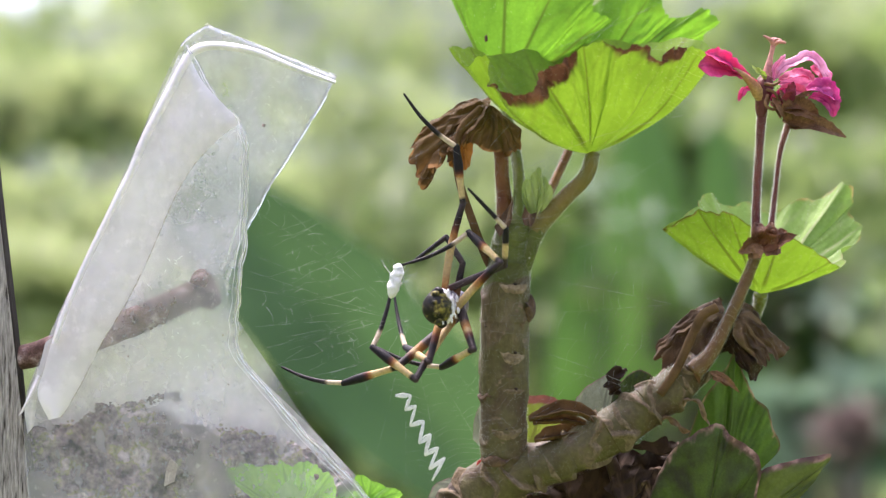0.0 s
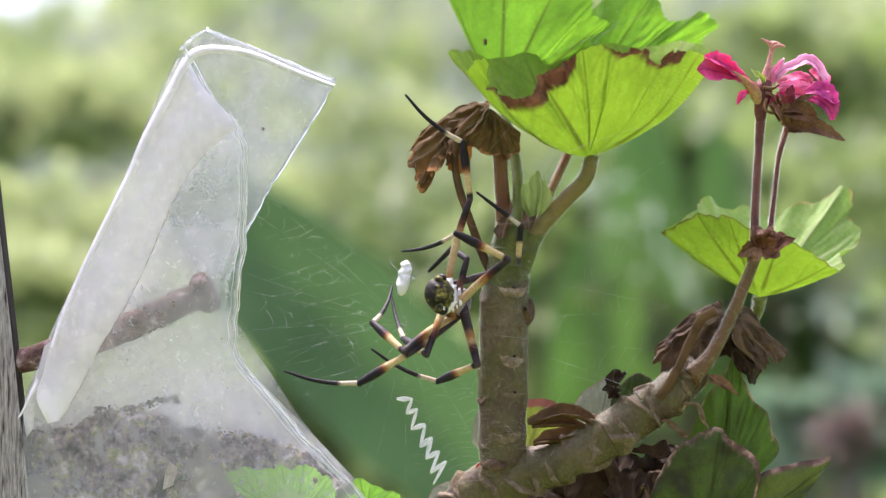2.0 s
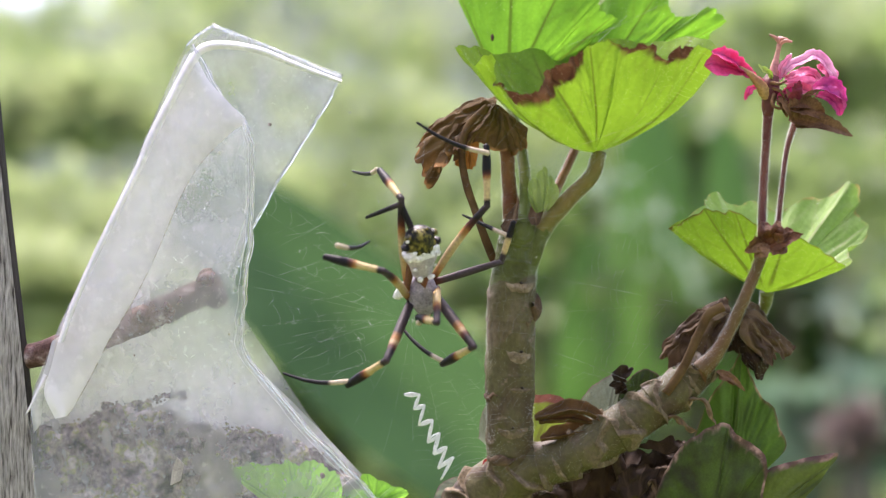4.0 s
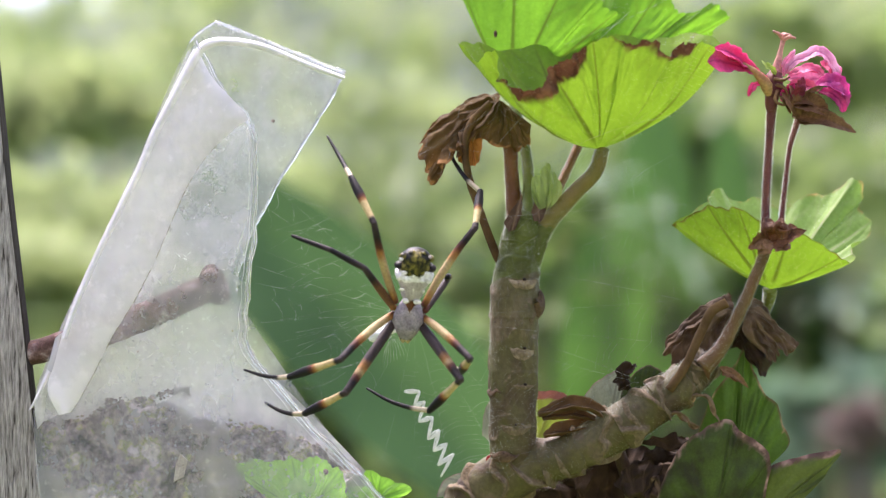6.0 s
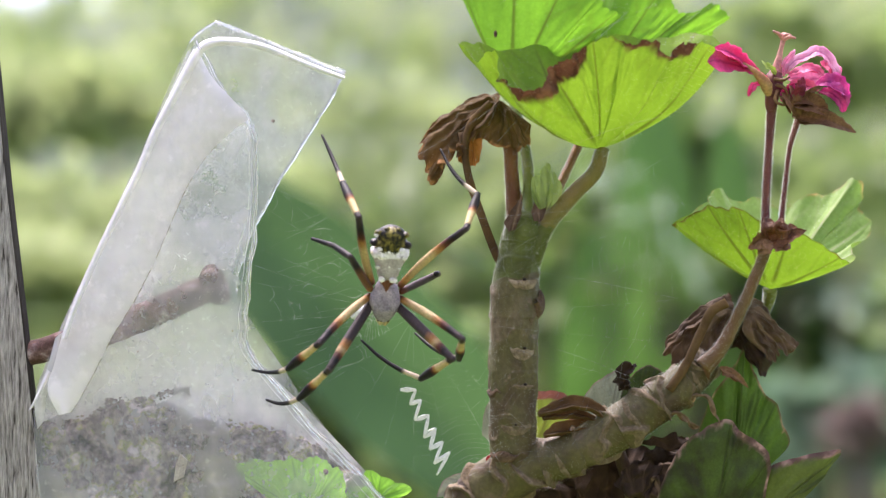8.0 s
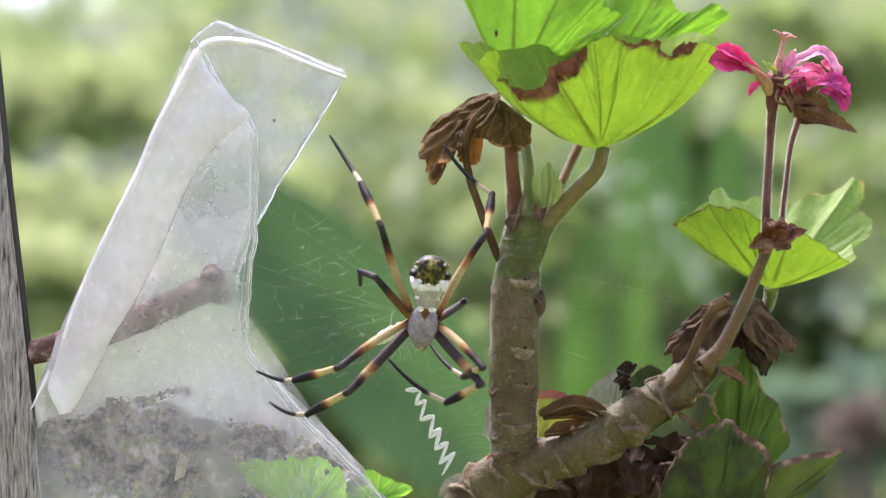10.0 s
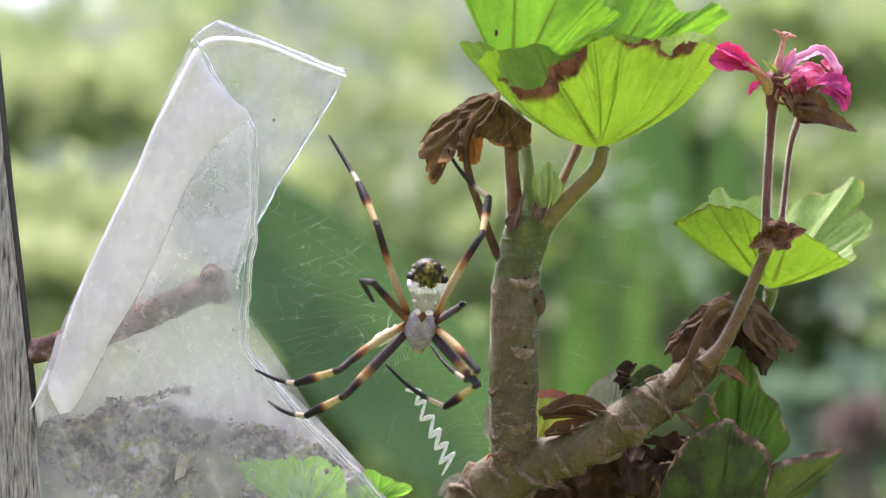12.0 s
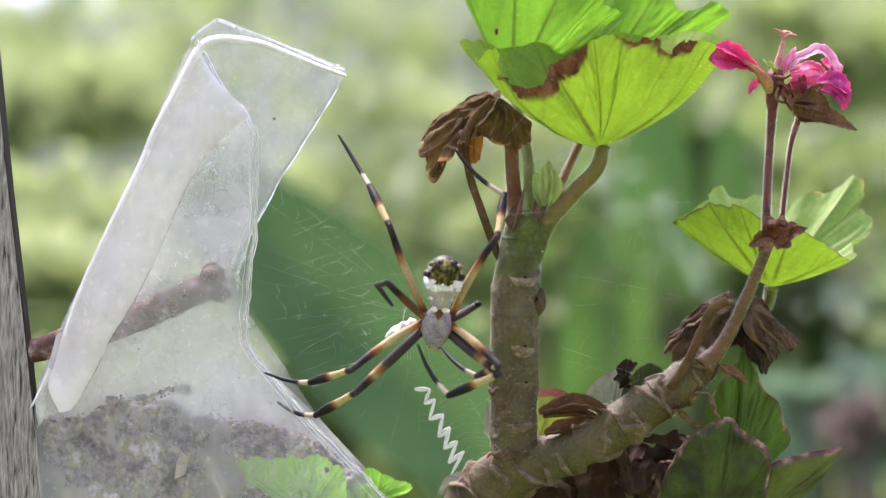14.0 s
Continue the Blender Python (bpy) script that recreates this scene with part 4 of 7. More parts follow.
def build_geranium():
    root = thing("geranium_plant", "old pink geranium with a gnarled stem and withering leaves", "plant")
    bm = bmesh.new()
    gnarled(bm, [spot(12.4, -38, 9), spot(12.3, -30, 8), spot(12.5, -18, 8), spot(12.7, -8, 8), spot(13.6, 0, 8), spot(14.4, 4.2, 8), spot(14.8, 6.6, 9)],
         [0.0044, 0.0043, 0.0045, 0.0044, 0.0037, 0.0032, 0.0010], 360, 48, 7, 0.06, 3, 2)
    for f in bm.faces:
        if f.calc_center_median().z > 1.2 - 0.005 + 0.003 * noise.noise(f.calc_center_median() * 300):
            f.material_index = 1
    part("main_stem", bm, [M_STEM, M_STEM_GREEN, M_SCAR_DULL], root, "gnarled brown stem, green at its top")
    bm = bmesh.new()
    fuzz(bm, [spot(12.4, -36, 8), spot(12.5, -18, 8), spot(12.7, -8, 8), spot(13.6, 0, 8), spot(14.4, 4.2, 8)], [0.0044, 0.0045, 0.0044, 0.0038, 0.0033], 7000, 0.00046, random.Random(71))
    fuzz(bm, [spot(16, -38.6, 9), spot(21, -36.7, 8), spot(31, -31.5, 7), spot(41, -25, 7), spot(47, -20, 7)], [0.0048, 0.0043, 0.0043, 0.0039, 0.0029], 4000, 0.00046, random.Random(72))
    tagged(part("bark_down", bm, M_FUZZ, root), kind="stuff")
    up = Vector((0.03, 0, 1))
    for v, frm, to, tall in ((-5.2, -22, 56, 1.6), (-12.8, -80, -22, 1.5), (-17.2, -12, 60, 1.9), (-23.6, -5, 60, 0.8), (-30.6, -34, 44, 1.7)):
        u = np.interp(v, [-30, -18, -6, 1], [12.3, 12.5, 12.9, 13.8])
        bm = bmesh.new()
        crescent(bm, spot(u, v, 8), up, 0.00437, frm, to, tall / 1000)
        part("leaf_scar", bm, [M_SCAR_DULL if v < -20 or v == -12.8 else M_SCAR, M_BARK_DARK], root, "pale crescent leaf scar")
    for k, (v, frm, to, tall) in enumerate(((-9.0, -112, -46, 4.6), (-25.2, 30, 98, 1.5), (-36.0, -12, 62, 2.0), (-11.4, -54, -26, 2.4))):
        u = np.interp(v, [-30, -18, -6, 1], [12.3, 12.5, 12.9, 13.8])
        bm = bmesh.new()
        flap(bm, spot(u, v, 8), up, 0.00435, frm, to, tall / 1000, 0.0011 if k == 0 else 0.0004, k)
        part("bark_flake", bm, M_SCAR_DULL if k == 3 else M_FLAKE, root, "peeling brown flake of bark")
    bm = bmesh.new()
    gnarled(bm, [spot(-2, -60, 14), spot(4, -46, 12), spot(12, -39.6, 10), spot(21, -36.7, 8), spot(31, -31.5, 7), spot(41, -25, 7), spot(47.5, -19.5, 7)],
         [0.0046, 0.0045, 0.0054, 0.0042, 0.0043, 0.0038, 0.0027], 600, 96, 9, 0.2, 8, 1)
    part("branch", bm, [M_STEM_BRANCH, M_SCAR_DULL], root, "knobbly pale brown side branch")
    for k, (u, v, r, frm, to, tall) in enumerate(((20.4, -37.0, 4.2, -70, 20, 1.0), (33.6, -29.8, 4.4, -20, 60, 1.2), (44.2, -22.4, 3.3, -70, 20, 0.9))):
        bm = bmesh.new()
        flap(bm, spot(u, v, 7), Vector((0.83, 0, 0.55)), r / 1000 * 1.0, frm, to, tall / 1000, 0.00012, k + 20)
        part("leaf_scar", bm, M_SCAR_DULL, root, "pale ragged leaf scar")
    stalks = [
        ("petiole", [(14.2, -5), (15.8, 0), (18.6, 4.8), (22.8, 9.4), (26.8, 13.6), (28.3, 18)], [2.4, 2.3, 1.75, 1.5, 1.4, 1.25], 7.4, M_PETIOLE),
        ("petiole", [(17, 4), (19.5, 9), (21.5, 13), (24, 18.5), (26.2, 24), (27.6, 29.1)], [1.0, 0.9, 0.85, 0.8, 0.75, 0.7], (13, 28), M_PETIOLE_RED),
        ("petiole", [(13.2, 2), (12.6, 8), (12.2, 13), (11.6, 19), (9, 25)], [2.0, 1.6, 1.35, 1.25, 0.9], 13, M_PETIOLE_RED),
        ("petiole", [(15.2, 4), (15.2, 10), (14.8, 16), (13.6, 22), (12.2, 27.1)], [1.6, 1.1, 1.05, 1.0, 0.9], (6.5, 26), M_PETIOLE_GREEN),
        ("petiole", [(10.8, -3.5), (9.2, -0.5), (6.8, 6), (4.6, 12.5), (3.9, 18), (5.0, 22.4), (8.4, 26.0)], [0.75, 0.8, 0.75, 0.72, 0.68, 0.62, 0.5], 8, M_DRY),
        ("flower_stem", [(46, -21), (49.5, -17), (53.5, -9), (57, -0.5), (58.3, 3.5)], [1.8, 1.25, 1.05, 1.0, 0.95], 4, M_FLOWER_STEM),
        ("pedicel", [(57, 1.5), (57.2, 10), (57.8, 20), (58.4, 28.5)], [0.85, 0.74, 0.74, 1.0], 6, M_PEDICEL),
        ("pedicel", [(59.8, 4.5), (60.4, 10), (61.4, 18), (63, 23.4)], [0.5, 0.42, 0.42, 0.6], 7, M_PEDICEL),
        ("petiole", [(55.5, -14), (56.6, -11.5), (57.6, -9.2), (57.9, -7.1)], [0.9, 0.95, 1.1, 1.3], (22, 18), M_PETIOLE_GREEN),
        ("petiole", [(40, -25), (43, -20.5), (46, -14), (47.6, -11), (50.2, -9.5)], [0.8, 0.8, 0.85, 0.9, 0.9], 3, M_DRY),
    ]
    def along_stalk(line, dep):
        near, far = dep if isinstance(dep, tuple) else (dep, dep)
        return [spot(u, v, near + (far - near) * i / (len(line) - 1)) for i, (u, v) in enumerate(line)]
    for name, line, radii, dep, m in stalks:
        bm = bmesh.new()
        tube(bm, along_stalk(line, dep), [r / 1000 for r in radii], 40, 12, rough=0.10, freq=400)
        for f in bm.faces:
            if m is M_PETIOLE and f.calc_center_median().z < 1.2035 + 0.0025 * noise.noise(f.calc_center_median() * 350):
                f.material_index = 1
        ob = part(name, bm, [m, M_STEM_GREEN], root)
        for layer in ("vein", "dry"):
            if m in (M_DRY, M_DRY_DARK):
                ob.data.attributes.new(layer, "FLOAT", "POINT")
    bm = bmesh.new()
    rng = random.Random(8)
    for name, line, radii, dep, m in stalks:
        if m not in (M_DRY, M_DRY_DARK):
            fuzz(bm, along_stalk(line, dep), [r / 1000 for r in radii], 5200, 0.00042, rng)
    fuzz(bm, [spot(13.2, -6, 8), spot(14, 1, 8), spot(14.6, 6, 8)], [0.0041, 0.0037, 0.0034], 6000, 0.00038, rng)
    hairs = bm
    # living leaves
    funnel = rim_leaf((27.4, 17.7, 7), [(2.8, 36.3, 10), (6.4, 33.3, 3), (8.4, 35.7, 0), (10.6, 35.5, -2), (9.8, 30.3, -5), (12.1, 29.1, -7), (15.1, 29.2, -8), (17.6, 29.9, -9), (19.1, 32.1, -9), (21.6, 34.3, -9), (24.6, 35.6, -9), (27.1, 36.9, -9),
                       (30.1, 38.1, -9), (32.8, 36.9, -9), (36.1, 37.5, -8), (39.6, 34.3, -7), (41.4, 36.1, -5), (43.6, 37.5, -3), (46.1, 36.5, 0), (49, 35.7, 6), (47.4, 37.9, 14), (40.6, 38.3, 20), (31.6, 37.9, 23), (21.6, 36.3, 23), (12.6, 36.1, 20), (6.6, 36.5, 15)],
                      0.12, (0.2, 4.4, 7.9, 10.8, 15.4, 18.4, 20.5, 22.3, 23.6, 25), [(0, 1.2), (3.6, 1.15), (4.2, 0.95), (5, 0.89), (6, 0.84), (7, 0.84), (8, 0.82), (9.2, 0.86), (10, 0.9), (10.7, 1.1), (11.6, 1.02), (12.2, 0.955), (13, 0.95), (14, 0.94), (15, 0.95), (15.8, 0.9), (17, 0.9), (17.6, 1.1), (19, 1.2)],
                      closed=True, teeth=0.018, tooth=4.4, quilt=0.1, wobble=0.03, seed=2, rings=40, steps=420)
    crumple_margin(funnel, 0.0018)
    hairs_on(hairs, funnel, 9000, 0.00045, rng)
    part("leaf", funnel, M_LEAF, root, "bright green cupped leaf with a brown dry margin")
    toward = Vector((0, -1, 0))
    upper = rim_leaf((12.2, 27.1, 26), [(2.2, 47.1, 29), (4.6, 55.1, 27), (13.6, 60.1, 24), (22.6, 56.1, 22), (28, 47.1, 22), (28.2, 43.1, 22.5), (31.4, 41.1, 23), (25.6, 38.8, 24.5), (20.1, 36.1, 25.5), (17.6, 32.3, 26)],
                     0.05, (0.15, 2, 3.3, 5.6, 7.8), [(0, 1.2)], toward, teeth=0.02, tooth=9, quilt=0.02, wobble=0.03, seed=5)
    hairs_on(hairs, upper, 2500, 0.0004, rng)
    part("leaf", upper, M_LEAF_TOP, root, "bright green leaf seen from below")
    bm = bmesh.new()
    blob(bm, spot(*(9.3, 38.1, 21)), (0.0003, 0.0002, 0.0007), 8, 0.3, 900)
    part("leaf_spot", bm, M_RUST, root, "small dark speck on a leaf")
    upper = rim_leaf((27.6, 29.1, 28), [(22.8, 35.3, 30), (24.6, 41.1, 32), (29.6, 45.1, 31), (31.6, 51.1, 29), (38.1, 51.1, 27), (40.2, 44.9, 26), (41.6, 41.9, 26), (44.8, 42.1, 26), (47.8, 43.5, 26), (50.4, 40.8, 27), (47.8, 38.6, 28), (47.3, 35.9, 29)],
                     0.05, (0.3, 2.4, 4.6, 6.6, 9), [(0, 1.2)], toward, teeth=0.02, tooth=8, quilt=0.035, wobble=0.04, seed=8)
    hairs_on(hairs, upper, 2000, 0.0004, rng)
    part("leaf", upper, M_LEAF_TOP, root, "bright green lobed leaf seen from below")
    cupped = rim_leaf((57.9, -7.1, 18), [(40.4, 4.3, 16), (43.1, 5.7, 12), (46.6, 7.5, 9), (49.6, 7.5, 8), (52.6, 7.1, 8), (56.1, 5.3, 8), (60.1, 3.6, 8), (64.6, 2.3, 9), (68.1, 0.1, 11), (71.3, -2.1, 14), (72.8, -1.4, 18), (72.1, 0.9, 21), (75.1, 2.3, 24), (75.7, 4.9, 26),
                       (73.8, 7.1, 27), (74.6, 10.1, 28), (72.6, 12.5, 29), (68.8, 10.1, 30), (64.6, 9.9, 30), (60.1, 7.1, 30), (56.1, 9.1, 29), (51.6, 8.7, 28), (49.1, 10.8, 27), (47.3, 9.7, 24), (46.1, 7.9, 21)],
                      0.05, (0.2, 2.1, 3.9, 6.3, 8.6, 10.4, 13, 16, 19, 22, 24), [(0, 0.96), (0.6, 0.985), (2, 0.98), (5, 0.985), (9, 0.985), (10, 1.0), (16, 0.99), (25, 1.0)], closed=True, teeth=0.02, tooth=4.0, quilt=0.045, wobble=0.02, seed=12, rings=34, steps=360)
    hairs_on(hairs, cupped, 6000, 0.00042, rng)
    # Sky reflected on the far inside is put into a paler green.
    for f in cupped.faces:
        if f.calc_center_median().y * 1000 - D > 19:
            f.material_index = 1
    part("leaf", cupped, [M_LEAF, M_LEAF_SKYLIT], root, "green cupped leaf with a thin reddish margin")
    for apex, rim, seed in (((17.8, 6.3, 5), [(15.8, 9.1, 5), (15.6, 11.4, 4), (16.0, 12.9, 3.5), (17.2, 13.3, 3), (17.8, 15.2, 3.5), (18.9, 14.8, 4), (19.4, 12.3, 4.5), (19.8, 9.6, 5)], 3), ((18.6, 6.1, 7), [(18.2, 11.1, 6), (19.4, 13.5, 7), (20.4, 12.3, 7), (21.2, 9.1, 8), (20.6, 7.1, 8)], 4)):
        bm = rim_leaf(apex, rim, 0.12, range(1, len(rim) - 1, 2), [(0, 1.2)], Vector((0, -1, 0)), teeth=0.03, tooth=3, quilt=0.12, wobble=0.08, seed=seed, rings=20, steps=110)
        hairs_on(hairs, bm, 700, 0.0003, rng)
        part("young_leaf", bm, M_LEAF_YOUNG, root, "small crinkled pale green young leaf")
    for apex, rim, seed in (((14.2, 10.3, 4.5), [(10.8, 4.9, 4.5), (11.6, 3.3, 3.6), (12.9, 3.7, 3.6), (13.8, 6.3, 4)], 2), ((16.6, 10.3, 5), [(15.6, 6.3, 4.2), (16.4, 4.7, 3.8), (17.8, 5.5, 4), (18.6, 8.1, 4.6)], 6)):
        part("stipule", crumple(rim_leaf(apex, rim, -0.05, (1.5,), [(0, 1.2)], Vector((0, -1, 0)), teeth=0.04, quilt=0.0, wobble=0.05, seed=seed, rings=16, steps=60), 0.0003, 0.0002, 400), M_DRY_DARK, root, "dry brown bract")
    set_leaf_marks(hairs, {"vein": [0.0] * len(hairs.verts), "dry": [0.0] * len(hairs.verts)})
    tagged(part("stem_hairs", hairs, M_FUZZ, root, "fine pale hairs on the stalks", smooth=False), kind="stuff")
    # withered leaves
    withered = rim_leaf((10.4, 26.3, 15), [(15.8, 21.9, 14), (15.4, 19.1, 12), (13.1, 17.7, 11), (9.6, 18.6, 10), (7.1, 19.7, 9), (5.6, 19.6, 8), (4.1, 19.3, 8), (2.8, 18.7, 7), (2.2, 16.9, 7), (0.8, 16.3, 7), (-0.8, 14.9, 7), (-2.2, 11.8, 8), (-3.4, 14.9, 9), (-3.7, 19.1, 11), (-1.9, 22.4, 13), (1.6, 23.8, 16), (5.4, 26.7, 20), (9.6, 28.1, 22)],
                        0.16, (1, 3, 5, 7, 9, 11, 13, 14.5, 16), [(0, 0.95)], Vector((-0.3, -1, 0.5)), teeth=0.05, tooth=6, quilt=-0.05, ribs=0.035, wobble=0.05, seed=21, rings=40, steps=340)
    crumple(withered, 0.0011, 0.0005, 160)
    down = bmesh.new()
    hairs_on(down, withered, 2400, 0.00028, rng)
    part("dead_leaf", withered, M_DRY, root, "crumpled brown withered leaf")
    pocket = rim_leaf((4.8, 21.3, 13), [(2.4, 18.9, 10), (2.8, 15.6, 9), (4.8, 14.7, 9), (6.4, 15.5, 9), (7.0, 19.1, 10)], 0.25, (1, 2.5), [(0, 1.2)], Vector((0, -1, 0)), ribs=0.02, wobble=0.06, seed=4, rings=16, steps=70)
    part("dead_leaf", crumple(pocket, 0.0005, 0.0003, 260), M_DRY_ORANGE, root, "orange-brown curled lobe of a withered leaf")
    for rim, apex, seed, bulge, m in (
            ([(49.8, -15.5, 11), (48.4, -16.1, 9), (46.6, -19.9, 8), (43.4, -19.9, 9), (41.2, -20.9, 10), (39.8, -19.4, 12), (39.6, -17.1, 13), (43.1, -13.5, 15), (47.4, -10.3, 18), (51.4, -9, 20)], (51.6, -10, 12), 25, 0.2, M_DRY_DARK),
            ([(52.1, -9.3, 20), (56.1, -10.4, 20), (60.1, -13.9, 17), (62.1, -16.4, 15), (61.8, -18.1, 13), (59.4, -18.1, 12), (59.2, -19.9, 11), (57, -20.4, 11), (56.8, -17.1, 12), (55.1, -14.4, 12)], (53.1, -10.2, 13), 27, 0.16, M_DRY_DARK),
            # The two black lobes put the shade inside the withered leaf into colour.
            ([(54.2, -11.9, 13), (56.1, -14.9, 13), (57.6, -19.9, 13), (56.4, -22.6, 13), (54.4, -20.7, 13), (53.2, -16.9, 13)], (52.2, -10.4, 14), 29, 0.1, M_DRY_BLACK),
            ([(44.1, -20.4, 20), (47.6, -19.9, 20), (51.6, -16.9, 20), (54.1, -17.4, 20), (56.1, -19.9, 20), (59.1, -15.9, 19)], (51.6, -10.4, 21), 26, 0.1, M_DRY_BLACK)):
        withered = rim_leaf(apex, rim, bulge, range(1, len(rim) - 1, 2), [(0, 1.2)], Vector((0, -1, 0.3)), teeth=0.06, tooth=5, quilt=-0.12, ribs=0.012, wobble=0.12, seed=seed, rings=40, steps=240)
        crumple(withered, 0.0014, 0.0007, 150)
        hairs_on(down, withered, 900, 0.00028, rng)
        part("dead_leaf", withered, m, root, "crumpled dark brown withered leaf")
    set_leaf_marks(down, {"vein": [0.0] * len(down.verts), "dry": [0.0] * len(down.verts)})
    tagged(part("leaf_hairs", down, M_FUZZ, root, "fine pale hairs on the withered leaves", smooth=False), kind="stuff")
    for pts, w, seed in (([(17.1, -29.6), (22.1, -28.1), (26.6, -28.7), (29.6, -31.5)], 1.3, 3), ([(17.8, -30.1), (22.6, -29.5), (28.6, -31.1)], 1.0, 4), ([(17.8, -33.1), (22.6, -32.3), (29.2, -31.1)], 1.4, 6), ([(20.1, -34.5), (23.1, -33.5), (27.6, -33.1)], 1.2, 9)):
        part("dead_leaf", crumple(blade([spot(u, v, 4 + 0.4 * seed) for u, v in pts], w / 1000, (0.1, -0.7, 0.8), 1.3, 0.06, 0.0005, 0.0, seed, n=60, blunt=0.9), 0.0006, 0.00025, 180), M_DRY, root)
    return root


GERANIUM = build_geranium()


def build_flower(root):
    c = spot(58.6, 28.6, 6)
    bm = bmesh.new()
    tube(bm, [c + Vector((0, 0, -0.001)), c + Vector((0, 0, 0.001)), c + Vector((0.0005, 0, 0.0028))], [0.0012, 0.0017, 0.0011], 10, 12, rough=0.2, freq=500)
    tube(bm, [spot(*q) for q in ((58.1, 24.1, 6), (58.2, 26.5, 6), (58.7, 28.5, 5.8), (59.2, 30.3, 5.6))], [0.0009, 0.0013, 0.0016, 0.0011], 18, 14, rough=0.2, freq=500)
    part("calyx", bm, M_PEDICEL, root, "reddish flower base")
    petals = [
        ([(57.8, 29.3, 6), (54.6, 31.5, 4), (50.6, 32.7, 3), (47, 33.3, 2)], 2.5, M_PETAL_DEEP, (0.2, -1, 0.5), 0.5, 3.2),
        ([(56.1, 30.3, 5), (52.1, 33.5, 3), (48.2, 35.7, 3)], 1.5, M_PETAL_DEEP, (0.1, -1, 0.6), 0.8, 1.8),
        ([(53.6, 32.5, 5), (50.6, 33.7, 4), (48.4, 35.7, 4)], 1.1, M_PETAL, (0.1, -0.6, 1), 0.5, 1.2),
        ([(56.2, 29.3, 5), (54.9, 28.5, 4), (54.2, 27.3, 4)], 0.6, M_PETAL_DEEP, (0.2, -1, 0.3), 0.5, 1.0),
        ([(60.2, 30.5, 7), (60.7, 33.1, 6), (62.4, 35.3, 6)], 0.85, M_PETAL_PALE, (0.4, -1, 0.1), 0.7, 1.0),
        ([(60.9, 31.1, 6), (62.7, 33.3, 5), (66.2, 34.6, 4), (68.2, 33.5, 4), (69.4, 30.7, 4), (69.9, 28.7, 5)], 1.25, M_PETAL_PALE, (0.1, -0.7, 0.7), 0.5, 1.0),
        ([(61.2, 30.7, 5), (64, 31.9, 3), (66.3, 31.7, 2), (67.2, 30.3, 3)], 0.9, M_PETAL, (0, -1, 0.6), 0.7, 1.0),
        ([(61, 30.1, 7), (64.4, 30.1, 6), (68.2, 30.5, 6)], 1.7, M_PETAL_PALE, (0, -1, 0.2), 0.5, 1.0),
        ([(60.8, 28.3, 6), (63.6, 28.7, 4), (66.6, 28.1, 4)], 1.4, M_PETAL, (0.1, -1, 0.4), 0.7, 1.0),
        ([(67, 33.3, 6), (68.6, 31.3, 5), (68.2, 28.9, 5)], 1.5, M_PETAL, (0.4, -1, 0.2), 0.6, 1.0),
        ([(65.6, 29.1, 5), (69, 28.9, 3), (71.8, 25.9, 4)], 1.7, M_PETAL_PURPLE, (0.2, -1, 0.5), 0.8, 1.3),
        ([(66.8, 27.7, 5), (69.4, 26.9, 3), (70.6, 24.3, 4)], 1.6, M_PETAL_PURPLE, (0.3, -1, 0.2), 0.9, 1.3),
        ([(67.6, 29.3, 4), (69.8, 28.1, 2), (71.4, 27.1, 3)], 1.0, M_PETAL_PURPLE, (0, -1, 0.8), 0.9, 1.0),
        ([(60, 26.3, 5), (61, 27.9, 4), (62, 29.1, 4)], 0.9, M_PETAL_DEEP, (0.2, -1, 0.1), 0.9, 1.0),
        ([(62, 26.3, 4), (62.8, 28.5, 2.5), (63.6, 30.3, 3)], 1.0, M_BUD, (0.2, -1, 0.1), 0.8, 0.8),
        ([(58.8, 30.7, 5), (57.8, 32.1, 4), (56.4, 33.1, 5)], 0.6, M_LEAF_YOUNG, (0.2, -1, 0.3), 0.9, 1.0),
        ([(63.6, 26.5, 4), (65.6, 28.1, 2.5), (67.8, 28.9, 3)], 0.4, M_SEPAL, (0.2, -1, 0.3), 0.9, 1.0)]
    for k, (line, w, m, facing, fold, blunt) in enumerate(petals):
        bm = crumple(blade([spot(*q) for q in line], w / 1000, facing, fold, 0.22, 0.0002, 0.0, k, n=40, blunt=blunt), 0.0005, 0.00035, 300)
        part("sepal" if m in (M_LEAF_YOUNG, M_SEPAL) else "petal", bm, m, root)
    bm = bmesh.new()
    tube(bm, [spot(*q) for q in ((58.4, 26.9, 6), (56.8, 29.5, 4.5), (55, 31.5, 3.5), (53, 32.9, 3.5))], [0.0011, 0.0010, 0.0006, 0.0003], 20, 10, rough=0.2, freq=500)
    part("spur", bm, M_SPUR, root, "yellow-orange petal base")
    for line in ([(59, 29.1, 4), (60.4, 28.5, 3), (61.2, 26.9, 3.5)], [(59.2, 28.1, 4), (58.8, 26.3, 3), (60.2, 25.5, 3), (61.2, 25.9, 3)], [(61.4, 28.1, 3.5), (62, 26.5, 3), (60.8, 25.1, 3.5)], [(58.6, 30.1, 4), (60.2, 29.9, 3), (61.4, 30.5, 3)]):
        bm = bmesh.new()
        tube(bm, [spot(*q) for q in line], [0.00035, 0.0003, 0.00015], 16, 6, rough=0.3, freq=900)
        part("stamen", bm, M_SEPAL, root, "shrivelled brown stamen")
    bm = bmesh.new()
    tube(bm, [spot(*q) for q in ((58.8, 30.1, 6), (59.3, 32.9, 6), (59.8, 35.3, 6), (60.2, 37.1, 6))], [0.0013, 0.0008, 0.00045, 0.0005], 18, 10, rough=0.1, freq=500)
